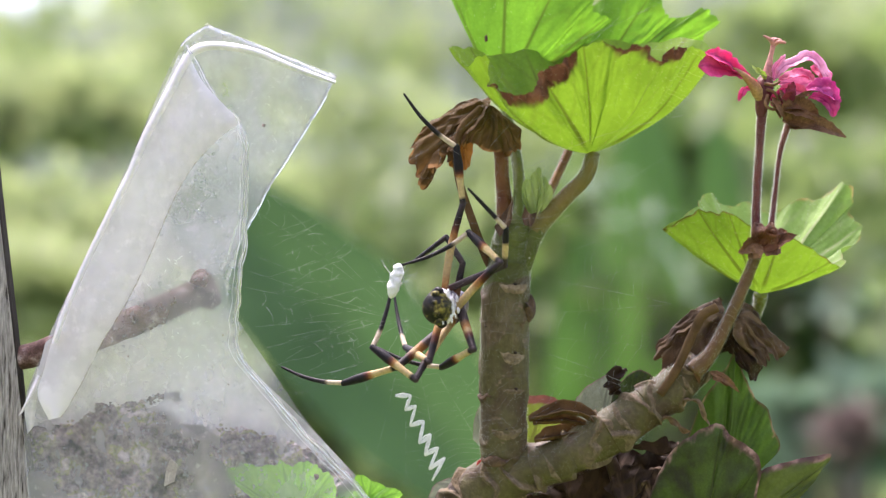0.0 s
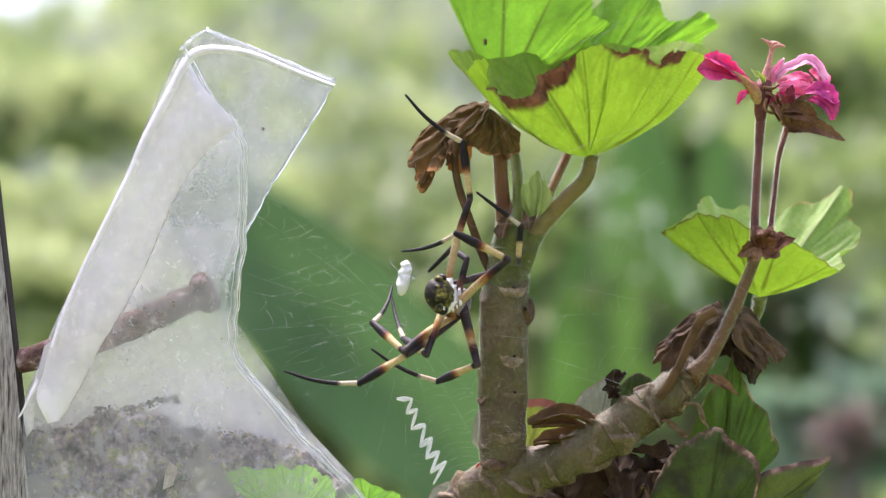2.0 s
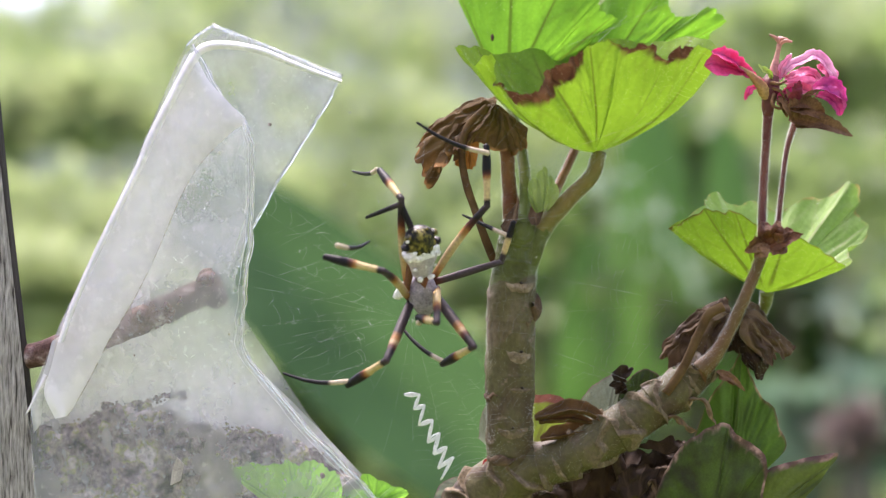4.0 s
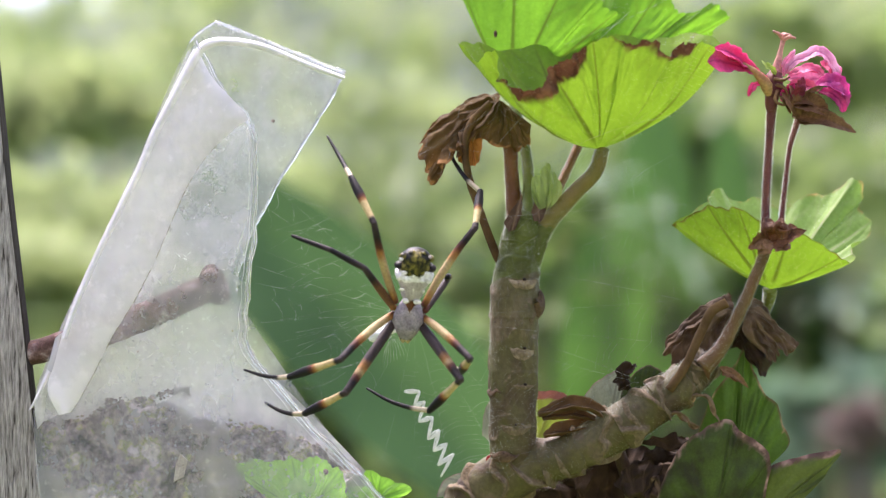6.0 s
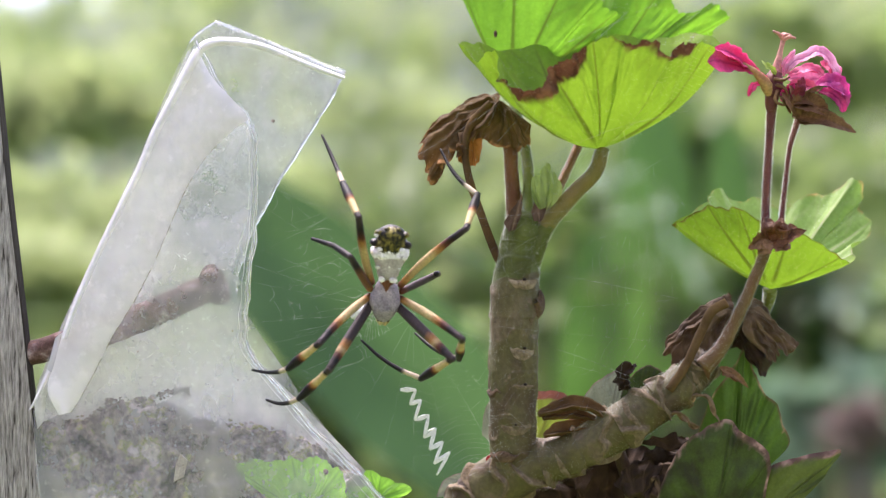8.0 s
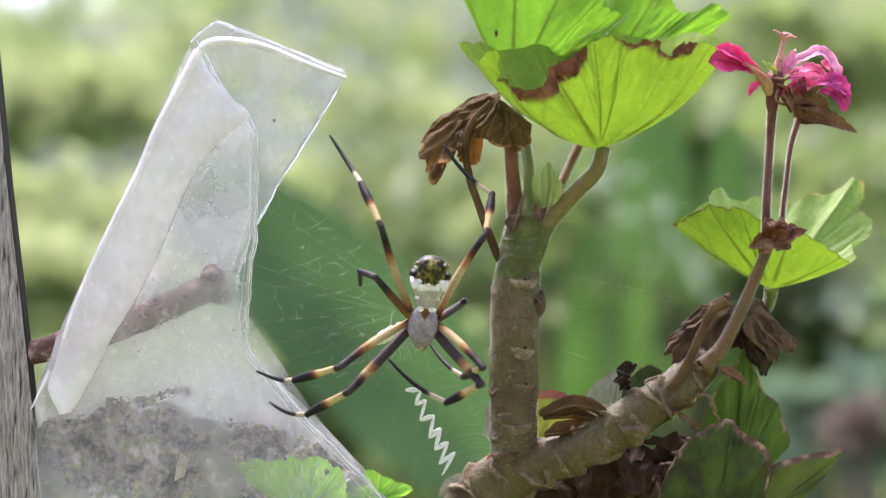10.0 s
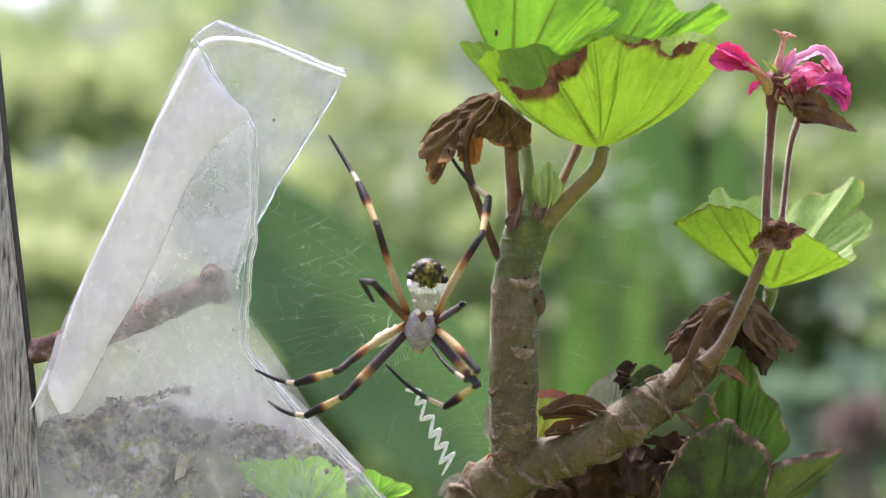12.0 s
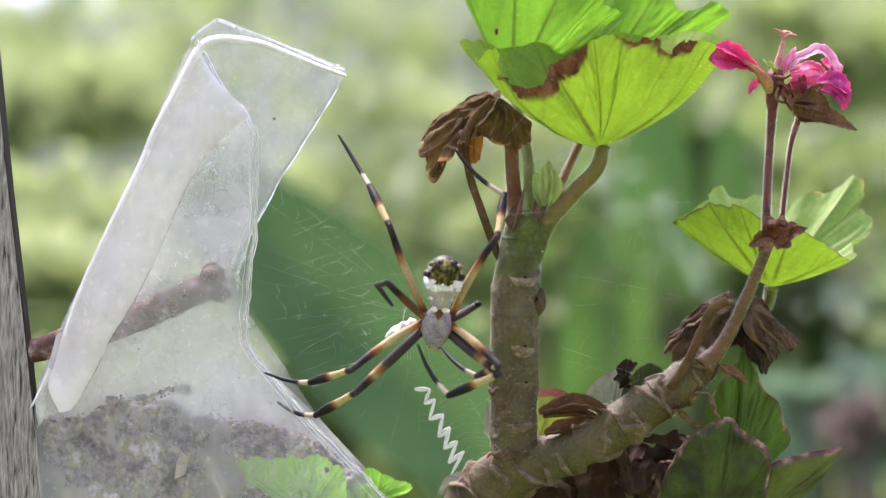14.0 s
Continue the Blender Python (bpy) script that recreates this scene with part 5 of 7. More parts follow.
    for line in ([(60.2, 36.9, 6), (59.6, 37.9, 5.4), (58.4, 38.6, 5)], [(60.2, 36.9, 6), (60.6, 37.9, 5.6), (61.6, 37.8, 5)], [(60.2, 36.9, 6), (61.2, 37.5, 5), (62.4, 37.3, 5)], [(60.2, 36.9, 6), (60, 37.9, 6), (60.6, 38.1, 6.5)]):
        tube(bm, [spot(*q) for q in line], [0.0004, 0.00035, 0.0002], 10, 6)
    part("style", bm, M_STYLE, root, "pink seed style with curled tips")
    for k, ((u0, v0), (u1, v1), w) in enumerate((((60.5, 28), (63, 22.8), 1.5), ((62, 25.8), (68.5, 23.6), 1.9), ((61.8, 23.6), (73, 20.6), 1.6), ((63, 22.5), (70.5, 22.2), 1.5), ((61.5, 26), (66.5, 25.5), 1.3), ((60, 27), (61.4, 24), 0.9), ((62, 29), (63, 25), 1.2))):
        part("dry_sepal", blade([spot(u0, v0, 5), spot((u0 + u1) / 2, (v0 + v1) / 2 + 0.6, 3.5), spot(u1, v1, 5)], w / 1000, (0, -1, 0.4), 0.8, 0.2, 0.0003, 0.0, k), M_SEPAL, root)
    bm = bmesh.new()
    tube(bm, [spot(*q) for q in ((58.4, 0.5, 4), (58.4, 1.7, 3.6), (58.6, 3.3, 3.6), (59, 4.7, 4))], [0.0010, 0.0021, 0.0018, 0.0006], 34, 24, rough=0.3, freq=420)
    part("bract", crumple(bm, 0.0006, 0.0004, 420), M_BRACT, root, "dry red-brown cup of bracts")
    for k, (line, w) in enumerate((([(58, 1.7, 3), (56.2, 1.1, 1.6), (54.4, -0.2, 2.6)], 1.5), ([(58.8, 1.3, 3), (60.4, 1.9, 1), (64.2, 3.3, 2.4)], 1.5), ([(59, 2.5, 3), (60.6, 3.1, 1.6), (62.4, 4.1, 3)], 1.2),
                                   ([(58.8, 1.1, 2.4), (60, 0.7, 1), (61.6, 0.9, 2)], 1.3), ([(57.8, 2.3, 2.4), (57.4, 3.9, 1.6), (58, 5.1, 3)], 1.2), ([(59.2, 2.9, 2.4), (59.6, 4.1, 1.6), (59.2, 5.5, 3)], 1.1), ([(58, 1.3, 2), (57.2, 0.1, 0.8), (56, -0.9, 2)], 0.9))):
        bm = blade([spot(*q) for q in line], w / 1000, (0.1 * (k % 3 - 1), -1, 0.3), 0.7, 0.2, 0.0003, 0.0, k + 60)
        part("bract", crumple(bm, 0.0005, 0.0003, 420), M_BRACT if k % 3 else M_SEPAL, root)
    for u0, v0, u1, v1 in ((49, -21, 54, -24.5), (46, -20, 47, -23), (49.5, -22, 52, -23.5)):
        part("bract", blade([spot(u0, v0, 4), spot((u0 + u1) / 2, (v0 + v1) / 2 + 0.5, 3), spot(u1, v1, 4)], 0.0007, (0, -1, 0.3), 0.8, 0.1, 0.0003, 0.0, 2), M_SEPAL, root)


build_flower(GERANIUM)


# ---- the low succulent leaves ----
def build_succulent():
    root = thing("succulent_plant", "low succulent with dark green red-edged fleshy leaves", "plant")
    wide = [
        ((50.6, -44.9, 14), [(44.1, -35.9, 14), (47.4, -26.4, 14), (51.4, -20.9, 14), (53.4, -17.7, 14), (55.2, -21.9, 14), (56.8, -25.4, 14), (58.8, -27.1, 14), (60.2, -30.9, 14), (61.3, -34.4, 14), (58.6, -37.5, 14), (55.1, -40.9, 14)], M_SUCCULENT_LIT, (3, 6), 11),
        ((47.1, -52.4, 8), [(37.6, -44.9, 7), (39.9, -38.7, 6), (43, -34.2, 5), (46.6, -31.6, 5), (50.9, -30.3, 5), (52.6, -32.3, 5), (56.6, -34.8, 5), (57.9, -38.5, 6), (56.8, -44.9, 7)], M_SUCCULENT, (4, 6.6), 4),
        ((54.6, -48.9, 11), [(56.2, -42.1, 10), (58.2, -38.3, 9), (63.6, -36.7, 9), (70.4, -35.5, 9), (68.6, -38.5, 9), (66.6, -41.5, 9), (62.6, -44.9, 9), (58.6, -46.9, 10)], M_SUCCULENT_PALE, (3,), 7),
        ((29, -31.9, 14), [(24.2, -27.5, 14), (25.6, -25.1, 13.5), (28, -22.9, 13), (31.2, -21.4, 13), (32.4, -23.1, 13), (32.2, -26.5, 13), (31, -29.9, 13)], M_SUCCULENT_GREY, (3,), 8),
        ((34.2, -29.9, 12), [(31, -28.5, 12), (32, -24.3, 12), (34.4, -21.5, 12), (36.8, -20.6, 12), (38.8, -21.9, 12), (39.4, -24.9, 12), (37.4, -27.9, 12)], M_SUCCULENT, (3,), 9),
        ((16.1, -35.9, 16), [(14.1, -27.4, 16), (16.1, -25.3, 16), (20.1, -25.2, 16), (23, -27.1, 16), (23.2, -30.9, 16)], M_YELLOWING, (2,), 13),
        ((9.1, -34.9, 17), [(6.9, -32.9, 16), (7.2, -29.4, 16), (8.2, -27.1, 16), (10, -27.9, 16)], M_SUCCULENT_GREY, (1.5,), 15),
        ((8.6, -43.1, 15), [(-1.2, -43.9, 14), (0.2, -40.9, 14), (2.8, -39.7, 14), (6.6, -39.5, 14), (9.6, -38.5, 14)], M_SUCCULENT_GREY, (2,), 16),
        ((8.8, -38.7, 9), [(7.8, -38.5, 8), (7.6, -37.1, 8), (8.4, -36.5, 8), (9.4, -37.3, 8)], M_RED_TIP, (1.5,), 17)]
    margins = {7: [(0, 0.93), (3, 0.9), (3.6, 1.1)], 4: [(0, 0.975), (4, 0.96), (5, 0.925), (8, 0.94)], 13: [(0, 0.85)]}
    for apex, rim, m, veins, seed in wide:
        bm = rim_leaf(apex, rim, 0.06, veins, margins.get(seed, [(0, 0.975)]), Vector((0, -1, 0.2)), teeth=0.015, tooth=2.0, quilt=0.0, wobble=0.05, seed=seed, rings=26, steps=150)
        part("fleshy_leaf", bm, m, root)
    # Black leaves close the gap under the branch and carry its shade as colour.
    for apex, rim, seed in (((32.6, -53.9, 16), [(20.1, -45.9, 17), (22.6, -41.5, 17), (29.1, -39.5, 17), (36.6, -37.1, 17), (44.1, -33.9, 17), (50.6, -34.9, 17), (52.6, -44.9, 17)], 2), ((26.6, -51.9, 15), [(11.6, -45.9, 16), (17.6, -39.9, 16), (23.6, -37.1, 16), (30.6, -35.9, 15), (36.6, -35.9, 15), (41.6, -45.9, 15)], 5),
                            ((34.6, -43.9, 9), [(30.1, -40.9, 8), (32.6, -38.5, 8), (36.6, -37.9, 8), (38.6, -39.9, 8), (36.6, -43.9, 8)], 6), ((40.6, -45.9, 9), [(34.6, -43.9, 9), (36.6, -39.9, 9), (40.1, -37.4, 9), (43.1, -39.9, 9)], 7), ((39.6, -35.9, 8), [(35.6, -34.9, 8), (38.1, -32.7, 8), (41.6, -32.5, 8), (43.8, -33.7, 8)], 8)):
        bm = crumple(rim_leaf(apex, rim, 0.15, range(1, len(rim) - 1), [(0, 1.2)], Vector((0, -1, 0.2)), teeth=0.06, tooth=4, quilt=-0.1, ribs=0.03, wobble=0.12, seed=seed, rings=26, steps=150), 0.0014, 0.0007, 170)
        part("dead_leaf", bm, M_DRY_DARK if seed == 7 else M_DRY_BLACK, root, "dead leaf under the branch, coloured dark for the shade there")
    leaves = [
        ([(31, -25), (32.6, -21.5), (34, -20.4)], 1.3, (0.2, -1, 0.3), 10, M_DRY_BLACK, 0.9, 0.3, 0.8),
        # These two dark leaves stand in for the shadow below the branch.
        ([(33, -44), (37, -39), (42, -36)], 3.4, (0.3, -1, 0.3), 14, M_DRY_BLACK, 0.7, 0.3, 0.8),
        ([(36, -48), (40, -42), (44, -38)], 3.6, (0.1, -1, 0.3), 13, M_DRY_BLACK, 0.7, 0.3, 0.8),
        ([(43, -28), (46, -26.2), (49, -30.5)], 0.35, (0.1, -1, 0.6), 6, M_SEPAL_LEAF, 0.8, 0.1, 0.8),
        ([(38.5, -30.4), (41, -29.6), (44.4, -31.8)], 0.35, (0.1, -1, 0.6), 6, M_SEPAL_LEAF, 0.8, 0.1, 0.8),
    ]
    for k, (line, w, facing, dep, m, fold, ser, blunt) in enumerate(leaves):
        bm = blade([spot(u, v, dep - 2 * (i == 1)) for i, (u, v) in enumerate(line)], w / 1000, facing, fold, ser, 0.0007, 0.8, k, blunt=blunt, n=50)
        withered = m is not M_SUCCULENT
        if withered:
            crumple(bm, 0.0012, 0.0007, 190)
        part("dead_leaf" if withered else "fleshy_leaf", bm, m, root)
    for line, r in (([(-2, -58), (18, -56), (34, -50), (46, -44)], 2.2), ([(34, -50), (33, -42), (30, -33)], 1.5), ([(18, -56), (14, -46), (12, -38)], 1.4), ([(46, -44), (51, -41), (53, -38)], 1.6)):
        bm = bmesh.new()
        tube(bm, [spot(u, v, 13) for u, v in line], [r / 1000, r / 1100, r / 1300], 30, 10, rough=0.15, freq=300)
        part("stem", bm, M_STEM, root)
    return root


build_succulent()


def build_low_leaf():
    root = thing("seedling", "bright green soft scalloped leaf of a seedling in the bag", "plant")
    for apex, rim, seed in (((-24.4, -47.4, 11), [(-19.4, -46.9, 10), (-26.4, -46.4, 9), (-31.8, -43.5, 9), (-36.4, -39.1, 9), (-33.8, -37.4, 9), (-29.6, -37.5, 9), (-26.8, -36.9, 9), (-25.1, -37.5, 9), (-22.8, -36.8, 9), (-20.8, -37.3, 9), (-19.8, -38.4, 9), (-18.2, -39.1, 9), (-17.4, -41.1, 9), (-17.2, -44.3, 10)], 3),
                            ((-14.4, -46.9, 13), [(-18, -45.9, 13), (-17.2, -43.1, 12.5), (-15.4, -42, 12), (-13.2, -42, 12), (-11.6, -43.3, 12.5), (-11, -45.9, 13)], 5),
                            ((-11.6, -44.9, 15), [(-15, -41.5, 15), (-13.6, -39.3, 14), (-12.2, -39.3, 14), (-11, -40.2, 14), (-9.4, -40.7, 13.5), (-8, -41.9, 13), (-8.4, -43.1, 14)], 7),
                            ((-11.4, -44.3, 13), [(-11.2, -42.8, 13), (-9.4, -41.8, 13), (-7.6, -41.4, 12.5), (-6.1, -41.9, 12.5), (-5.6, -42.8, 12.5), (-6.8, -43.6, 13), (-9, -44.4, 13), (-10.6, -44.8, 13)], 8)):
        bm = rim_leaf(apex, rim, 0.06, (3, 6, 8, 11) if seed == 3 else (1.5, 3), [(0, 1.2)], Vector((0, -1, 0.2)), teeth=0.03, tooth=4, quilt=0.03, wobble=0.03, seed=seed, rings=26, steps=180)
        part("leaf", bm, M_SEEDLING, root)
    bm = bmesh.new()
    tube(bm, [spot(-20.9, -39.2, 7.6), spot(-20.7, -39.5, 7.2), spot(-20.9, -39.9, 7.6)], [0.0003, 0.0005, 0.0003], 8, 10, rough=0.3, freq=900)
    part("leaf_spot", bm, M_RUST, root, "round dark spot on the leaf")
    bm = bmesh.new()
    tube(bm, [spot(-14.4, -46.4, 11), spot(-14.4, -48, 11), spot(-14.6, -50, 11), spot(-15, -54, 12)], [0.0007, 0.0009, 0.0009, 0.0007], 24, 8)
    part("stem", bm, M_STEM_GREEN, root)


build_low_leaf()
# ---- the orb web ----
def build_web():
    hub = Vector((-5, -12))
    root = thing("orb_web", "torn silk orb web strung between bag and plant", "spider web", spot(hub.x, hub.y, 0))
    rng = random.Random(5)
    rim = [(-31, 12), (-32, 3), (-33, -3), (-33.5, -9), (-31, -17), (-24, -29), (-12, -42), (2, -44), (22, -38), (36, -24), (42, -9), (44, 8), (38, 26), (20, 30), (6, 38), (-8, 36), (-18, 30)]
    ends = []
    for k in range(17 * 2):
        a, b = Vector(rim[k // 2]), Vector(rim[(k // 2 + 1) % 17])
        e = a.lerp(b, (k % 2) * 0.5)
        ends.append(e)
    bm = bmesh.new()
    o = root.location
    for e in ends:
        if rng.random() < 0.12:
            continue
        mid = hub.lerp(e, 0.5) + Vector((rng.uniform(-0.6, 0.6), rng.uniform(-0.6, 0.6)))
        tube(bm, [spot(hub.x, hub.y, 0.5) - o, spot(mid.x, mid.y, 0.8) - o, spot(e.x, e.y, 2 if e.x < 0 else 1) - o], [0.000011], 8, 4)
    for k in range(19):
        v = -24 + 30 * k / 18 + rng.uniform(-0.8, 0.8)
        a = Vector((rng.uniform(-31, -24), v - 2))
        b = Vector((rng.uniform(-18, -9), v + rng.uniform(1.5, 5)))
        bend = [a.lerp(b, x) + Vector((0, rng.uniform(-0.45, 0.45))) for x in (0, 0.3, 0.5, 0.75, 1)]
        tube(bm, [spot(p.x, p.y, rng.uniform(0.5, 1.5)) - o for p in bend], [rng.choice((0.000009, 0.000012, 0.000016)), rng.choice((0.00001, 0.000018))], 20, 4)
    part("radial_threads", bm, M_SILK, root)
    bm = bmesh.new()
    n = len(ends)
    for ring in range(26):
        f = 0.26 + 0.72 * ring / 25
        for k in range(n):
            a, b = hub.lerp(ends[k], f), hub.lerp(ends[(k + 1) % n], f)
            left = a.x < -8
            if rng.random() < (0.88 if left else 0.3) or (a.y > 14 and rng.random() < 0.75) or (a.x < -8 and a.y < -22):
                continue
            sag = 0.08 + rng.random() * (0.25 if left else 0.1)
            mid = a.lerp(b, 0.5)
            mid += (hub - mid).normalized() * sag * (a - b).length
            r = 0.000009 if not left else rng.choice((0.000012, 0.000016, 0.000022))
            tube(bm, [spot(a.x, a.y, 1) - o, spot(mid.x, mid.y, 1) - o, spot(b.x, b.y, 1) - o], [r], 5, 4, caps=False)
    part("spiral_threads", bm, M_SILK, root)
    bm = bmesh.new()
    for k in range(16):
        u, v = rng.uniform(-27, -10), rng.uniform(-16, 4)
        p = spot(u, v, 1) - o
        q = p + Vector((rng.uniform(-0.003, 0.003), 0, rng.uniform(-0.0015, 0.0015)))
        tube(bm, [p, p.lerp(q, 0.5) + Vector((0, 0, rng.uniform(-0.0008, 0.0008))), q], [0.000015, 0.00003, 0.000012], 7, 5)
    for u, v in ((-12.5, 14.4), (-16, 24.8), (-11.5, 1.2), (-17, 12), (-11, 9), (16.9, -0.8)):
        blob(bm, spot(u, v, 1) - o, (0.00018, 0.00012, 0.00012), 8)
    tagged(part("silk_tufts", bm, M_SILK, root), kind="stuff")
    bm = bmesh.new()
    tube(bm, [spot(14, 14, 0) - o, spot(30, 21, 0) - o, spot(48, 25.4, 2) - o], [0.000025], 12, 4)
    tube(bm, [spot(10, 19, -1) - o, spot(20, 30, -1) - o, spot(33, 42, 0) - o], [0.000025], 12, 4)
    tube(bm, [spot(16, -4, 0) - o, spot(28, -6, 0) - o, spot(42, -8.9, 2) - o], [0.000025], 12, 4)
    tube(bm, [spot(16, -16.5, 0) - o, spot(24, -19, 0) - o, spot(33, -22.5, 2) - o], [0.000025], 12, 4)
    tube(bm, [spot(-15, 3, 0) - o, spot(14, 6, 0) - o, spot(43, 8, 2) - o], [0.00002], 12, 4)
    for a, b in (((21.6, 36.3, -12), (40.6, 44.7, -12)), ((-7.9, 14.5, -2), (12.1, 26.9, 2)), ((-30.4, 11.1, 1), (-19.4, 6.9, 1)), ((17.1, 4.3, 0), (43.1, 7.9, 3))):
        tube(bm, [spot(*a) - o, (spot(*a) + spot(*b)) / 2 - o - Vector((0, 0, 0.0004)), spot(*b) - o], [0.000022], 12, 4)
    part("frame_threads", bm, M_SILK, root)
    return root


WEB = build_web()


def build_zigzag():
    root = thing("silk_zigzag", "white zigzag band of thick silk in the web", "silk band", spot(-2.6, -32, 0.8))
    rng = random.Random(3)
    corners = [(-6.9, -25.1), (-4.1, -25.1), (-5.2, -27.7), (-3.2, -26.9), (-4.3, -30.5), (-1.8, -29.6), (-2.7, -33.6), (-0.6, -31.9), (-1.7, -35.7), (0.7, -34.3), (-0.9, -38.2), (1.9, -36.1), (-0.4, -40.2)]
    pts = [spot(u, v, 0.5) - root.location for u, v in corners]
    for k, (a, b) in enumerate(zip(pts, pts[1:])):
        bm = bmesh.new()
        side = (b - a).cross(Vector((0, 1, 0))).normalized()
        strands = 4 if k % 2 == 0 else 3
        for q in range(strands):
            o = side * 0.00013 * (q - (strands - 1) / 2)
            m = a.lerp(b, 0.5) + o * 1.6 + Vector((rng.uniform(-1, 1), 0.5 * rng.uniform(-1, 1), rng.uniform(-1, 1))) * 0.00008
            tube(bm, [a + o * 0.5, m, b + o * 0.5], [0.0001, 0.00014, 0.0001], 7, 5, rough=0.4, freq=2500)
        part("silk_stroke", bm, M_SILK_THICK, root)
    return root


ZIGZAG = build_zigzag()


# ---- the spider ----
CREAM, PALE, TAN = (0.54, 0.41, 0.20), (0.54, 0.45, 0.33), (0.42, 0.30, 0.15)
ORANGE, BROWN, BLACK, PLUM = (0.34, 0.16, 0.05), (0.10, 0.03, 0.018), (0.013, 0.011, 0.013), (0.052, 0.038, 0.040)


def leg_skin(name, length, stops):
    """Leg skin whose rings of colour run into one another along the segment."""
    m, n, l, b = material(name, 0.55)
    b.inputs["Specular IOR Level"].default_value = 0.2
    x = n.new("ShaderNodeSeparateXYZ")
    l.new(coords(n), x.inputs[0])
    at = n.new("ShaderNodeMath")
    at.operation, at.inputs[1].default_value = "DIVIDE", length
    l.new(x.outputs["X"], at.inputs[0])
    wobble = n.new("ShaderNodeMath")
    wobble.operation, wobble.inputs[1].default_value, wobble.inputs[2].default_value = "MULTIPLY_ADD", 0.10, -0.05
    l.new(noise_tex(n, l, 900, 3), wobble.inputs[0])
    total = n.new("ShaderNodeMath")
    l.new(at.outputs[0], total.inputs[0])
    l.new(wobble.outputs[0], total.inputs[1])
    grain = noise_tex(n, l, 2600, 4)
    tone = ramp(n, l, grain, [(0.25, (0.6, 0.6, 0.6)), (0.75, (1.25, 1.25, 1.25))])
    l.new(mix(n, l, 0.8, ramp(n, l, total.outputs[0], stops), tone, "MULTIPLY"), b.inputs["Base Color"])
    bump(n, l, b, grain, 0.4, 0.0001)
    return m


def seg_mesh(name, length, radii, stops, bow=0.0):
    """A leg segment along +X; stops: (share of the length, colour)."""
    bm = bmesh.new()
    tube(bm, [(0, 0, 0), (length * 0.33, 0, bow), (length * 0.66, 0, bow), (length, 0, 0)], radii, 26, 10)
    for x, r in ((0, radii[0]), (length, radii[-1])):
        blob(bm, (x, 0, 0), (r * 1.04,) * 3, 10)
    # bristles
    rng = random.Random(int(length * 1e6))
    for k in range(46):
        x, a = rng.uniform(0.05, 0.97) * length, rng.uniform(0, 6.28)
        r = np.interp(x / length, [0, 0.33, 0.66, 1], (radii * 4)[:4] if len(radii) == 1 else radii)
        o = Vector((0, math.cos(a), math.sin(a)))
        b0 = Vector((x, 0, bow * 4 * x / length * (1 - x / length))) + o * r * 0.8
        tip = b0 + o * 0.00035 + Vector((0.0004, 0, 0))
        w = Vector((0.00003, 0, 0))
        side = o.cross(w).normalized() * 0.00002
        q = [bm.verts.new(p) for p in (b0 - side, b0 + side, tip)]
        bm.faces.new(q)
    return mesh_of(bm, name, leg_skin(name + "_skin", length, stops))


BIG = (0.0160, 0.0102, 0.0132)
SMALL = (0.0105, 0.0066, 0.0075)
FEMUR = seg_mesh("femur", BIG[0], [0.00062, 0.00074, 0.0007, 0.00058], [(0, BROWN), (0.08, ORANGE), (0.2, TAN), (0.5, CREAM), (0.62, ORANGE), (0.7, BROWN), (0.82, BLACK), (1, PLUM)], 0.0004)
FEMUR_DARK = seg_mesh("dark_femur", BIG[0], [0.0008, 0.0009, 0.00085, 0.00065], [(0, PLUM), (0.55, PLUM), (0.66, ORANGE), (0.72, TAN), (0.79, BROWN), (0.87, BLACK), (1, PLUM)])
TIBIA = seg_mesh("tibia", BIG[1], [0.00058, 0.00062, 0.00084, 0.00058], [(0, PLUM), (0.07, BLACK), (0.14, CREAM), (0.42, CREAM), (0.48, ORANGE), (0.54, BROWN), (0.62, BLACK), (1, BLACK)])
METATARSUS = seg_mesh("metatarsus", BIG[2], [0.00048, 0.00042, 0.00034, 0.0002], [(0, PALE), (0.22, PALE), (0.29, BLACK), (1, BLACK)], -0.0007)
MID = (0.0125, 0.0075, 0.0098)
FEMUR_M = seg_mesh("mid_femur", MID[0], [0.00062, 0.0007, 0.00066, 0.00056], [(0, BROWN), (0.15, PLUM), (1, PLUM)])
TIBIA_M = seg_mesh("mid_tibia", MID[1], [0.0005, 0.00055, 0.0006, 0.0005], [(0, PLUM), (0.2, PLUM), (0.28, CREAM), (0.56, CREAM), (0.66, BLACK)])
METATARSUS_M = seg_mesh("mid_metatarsus", MID[2], [0.00042, 0.0004, 0.00034, 0.0002], [(0, PALE), (0.22, PALE), (0.29, BLACK), (1, BLACK)])
FEMUR_S = seg_mesh("short_femur", SMALL[0], [0.00062, 0.00072, 0.00066, 0.00055], [(0, ORANGE), (0.12, (0.16, 0.08, 0.045)), (0.55, (0.13, 0.06, 0.035)), (0.75, BLACK), (1, PLUM)])
TIBIA_S = seg_mesh("short_tibia", SMALL[1], [0.00055, 0.0006, 0.00055, 0.0005], [(0, PLUM), (0.5, BLACK)])
METATARSUS_S = seg_mesh("short_metatarsus", SMALL[2], [0.0005, 0.00045, 0.0004, 0.0003], [(0, PLUM), (0.3, BLACK)])


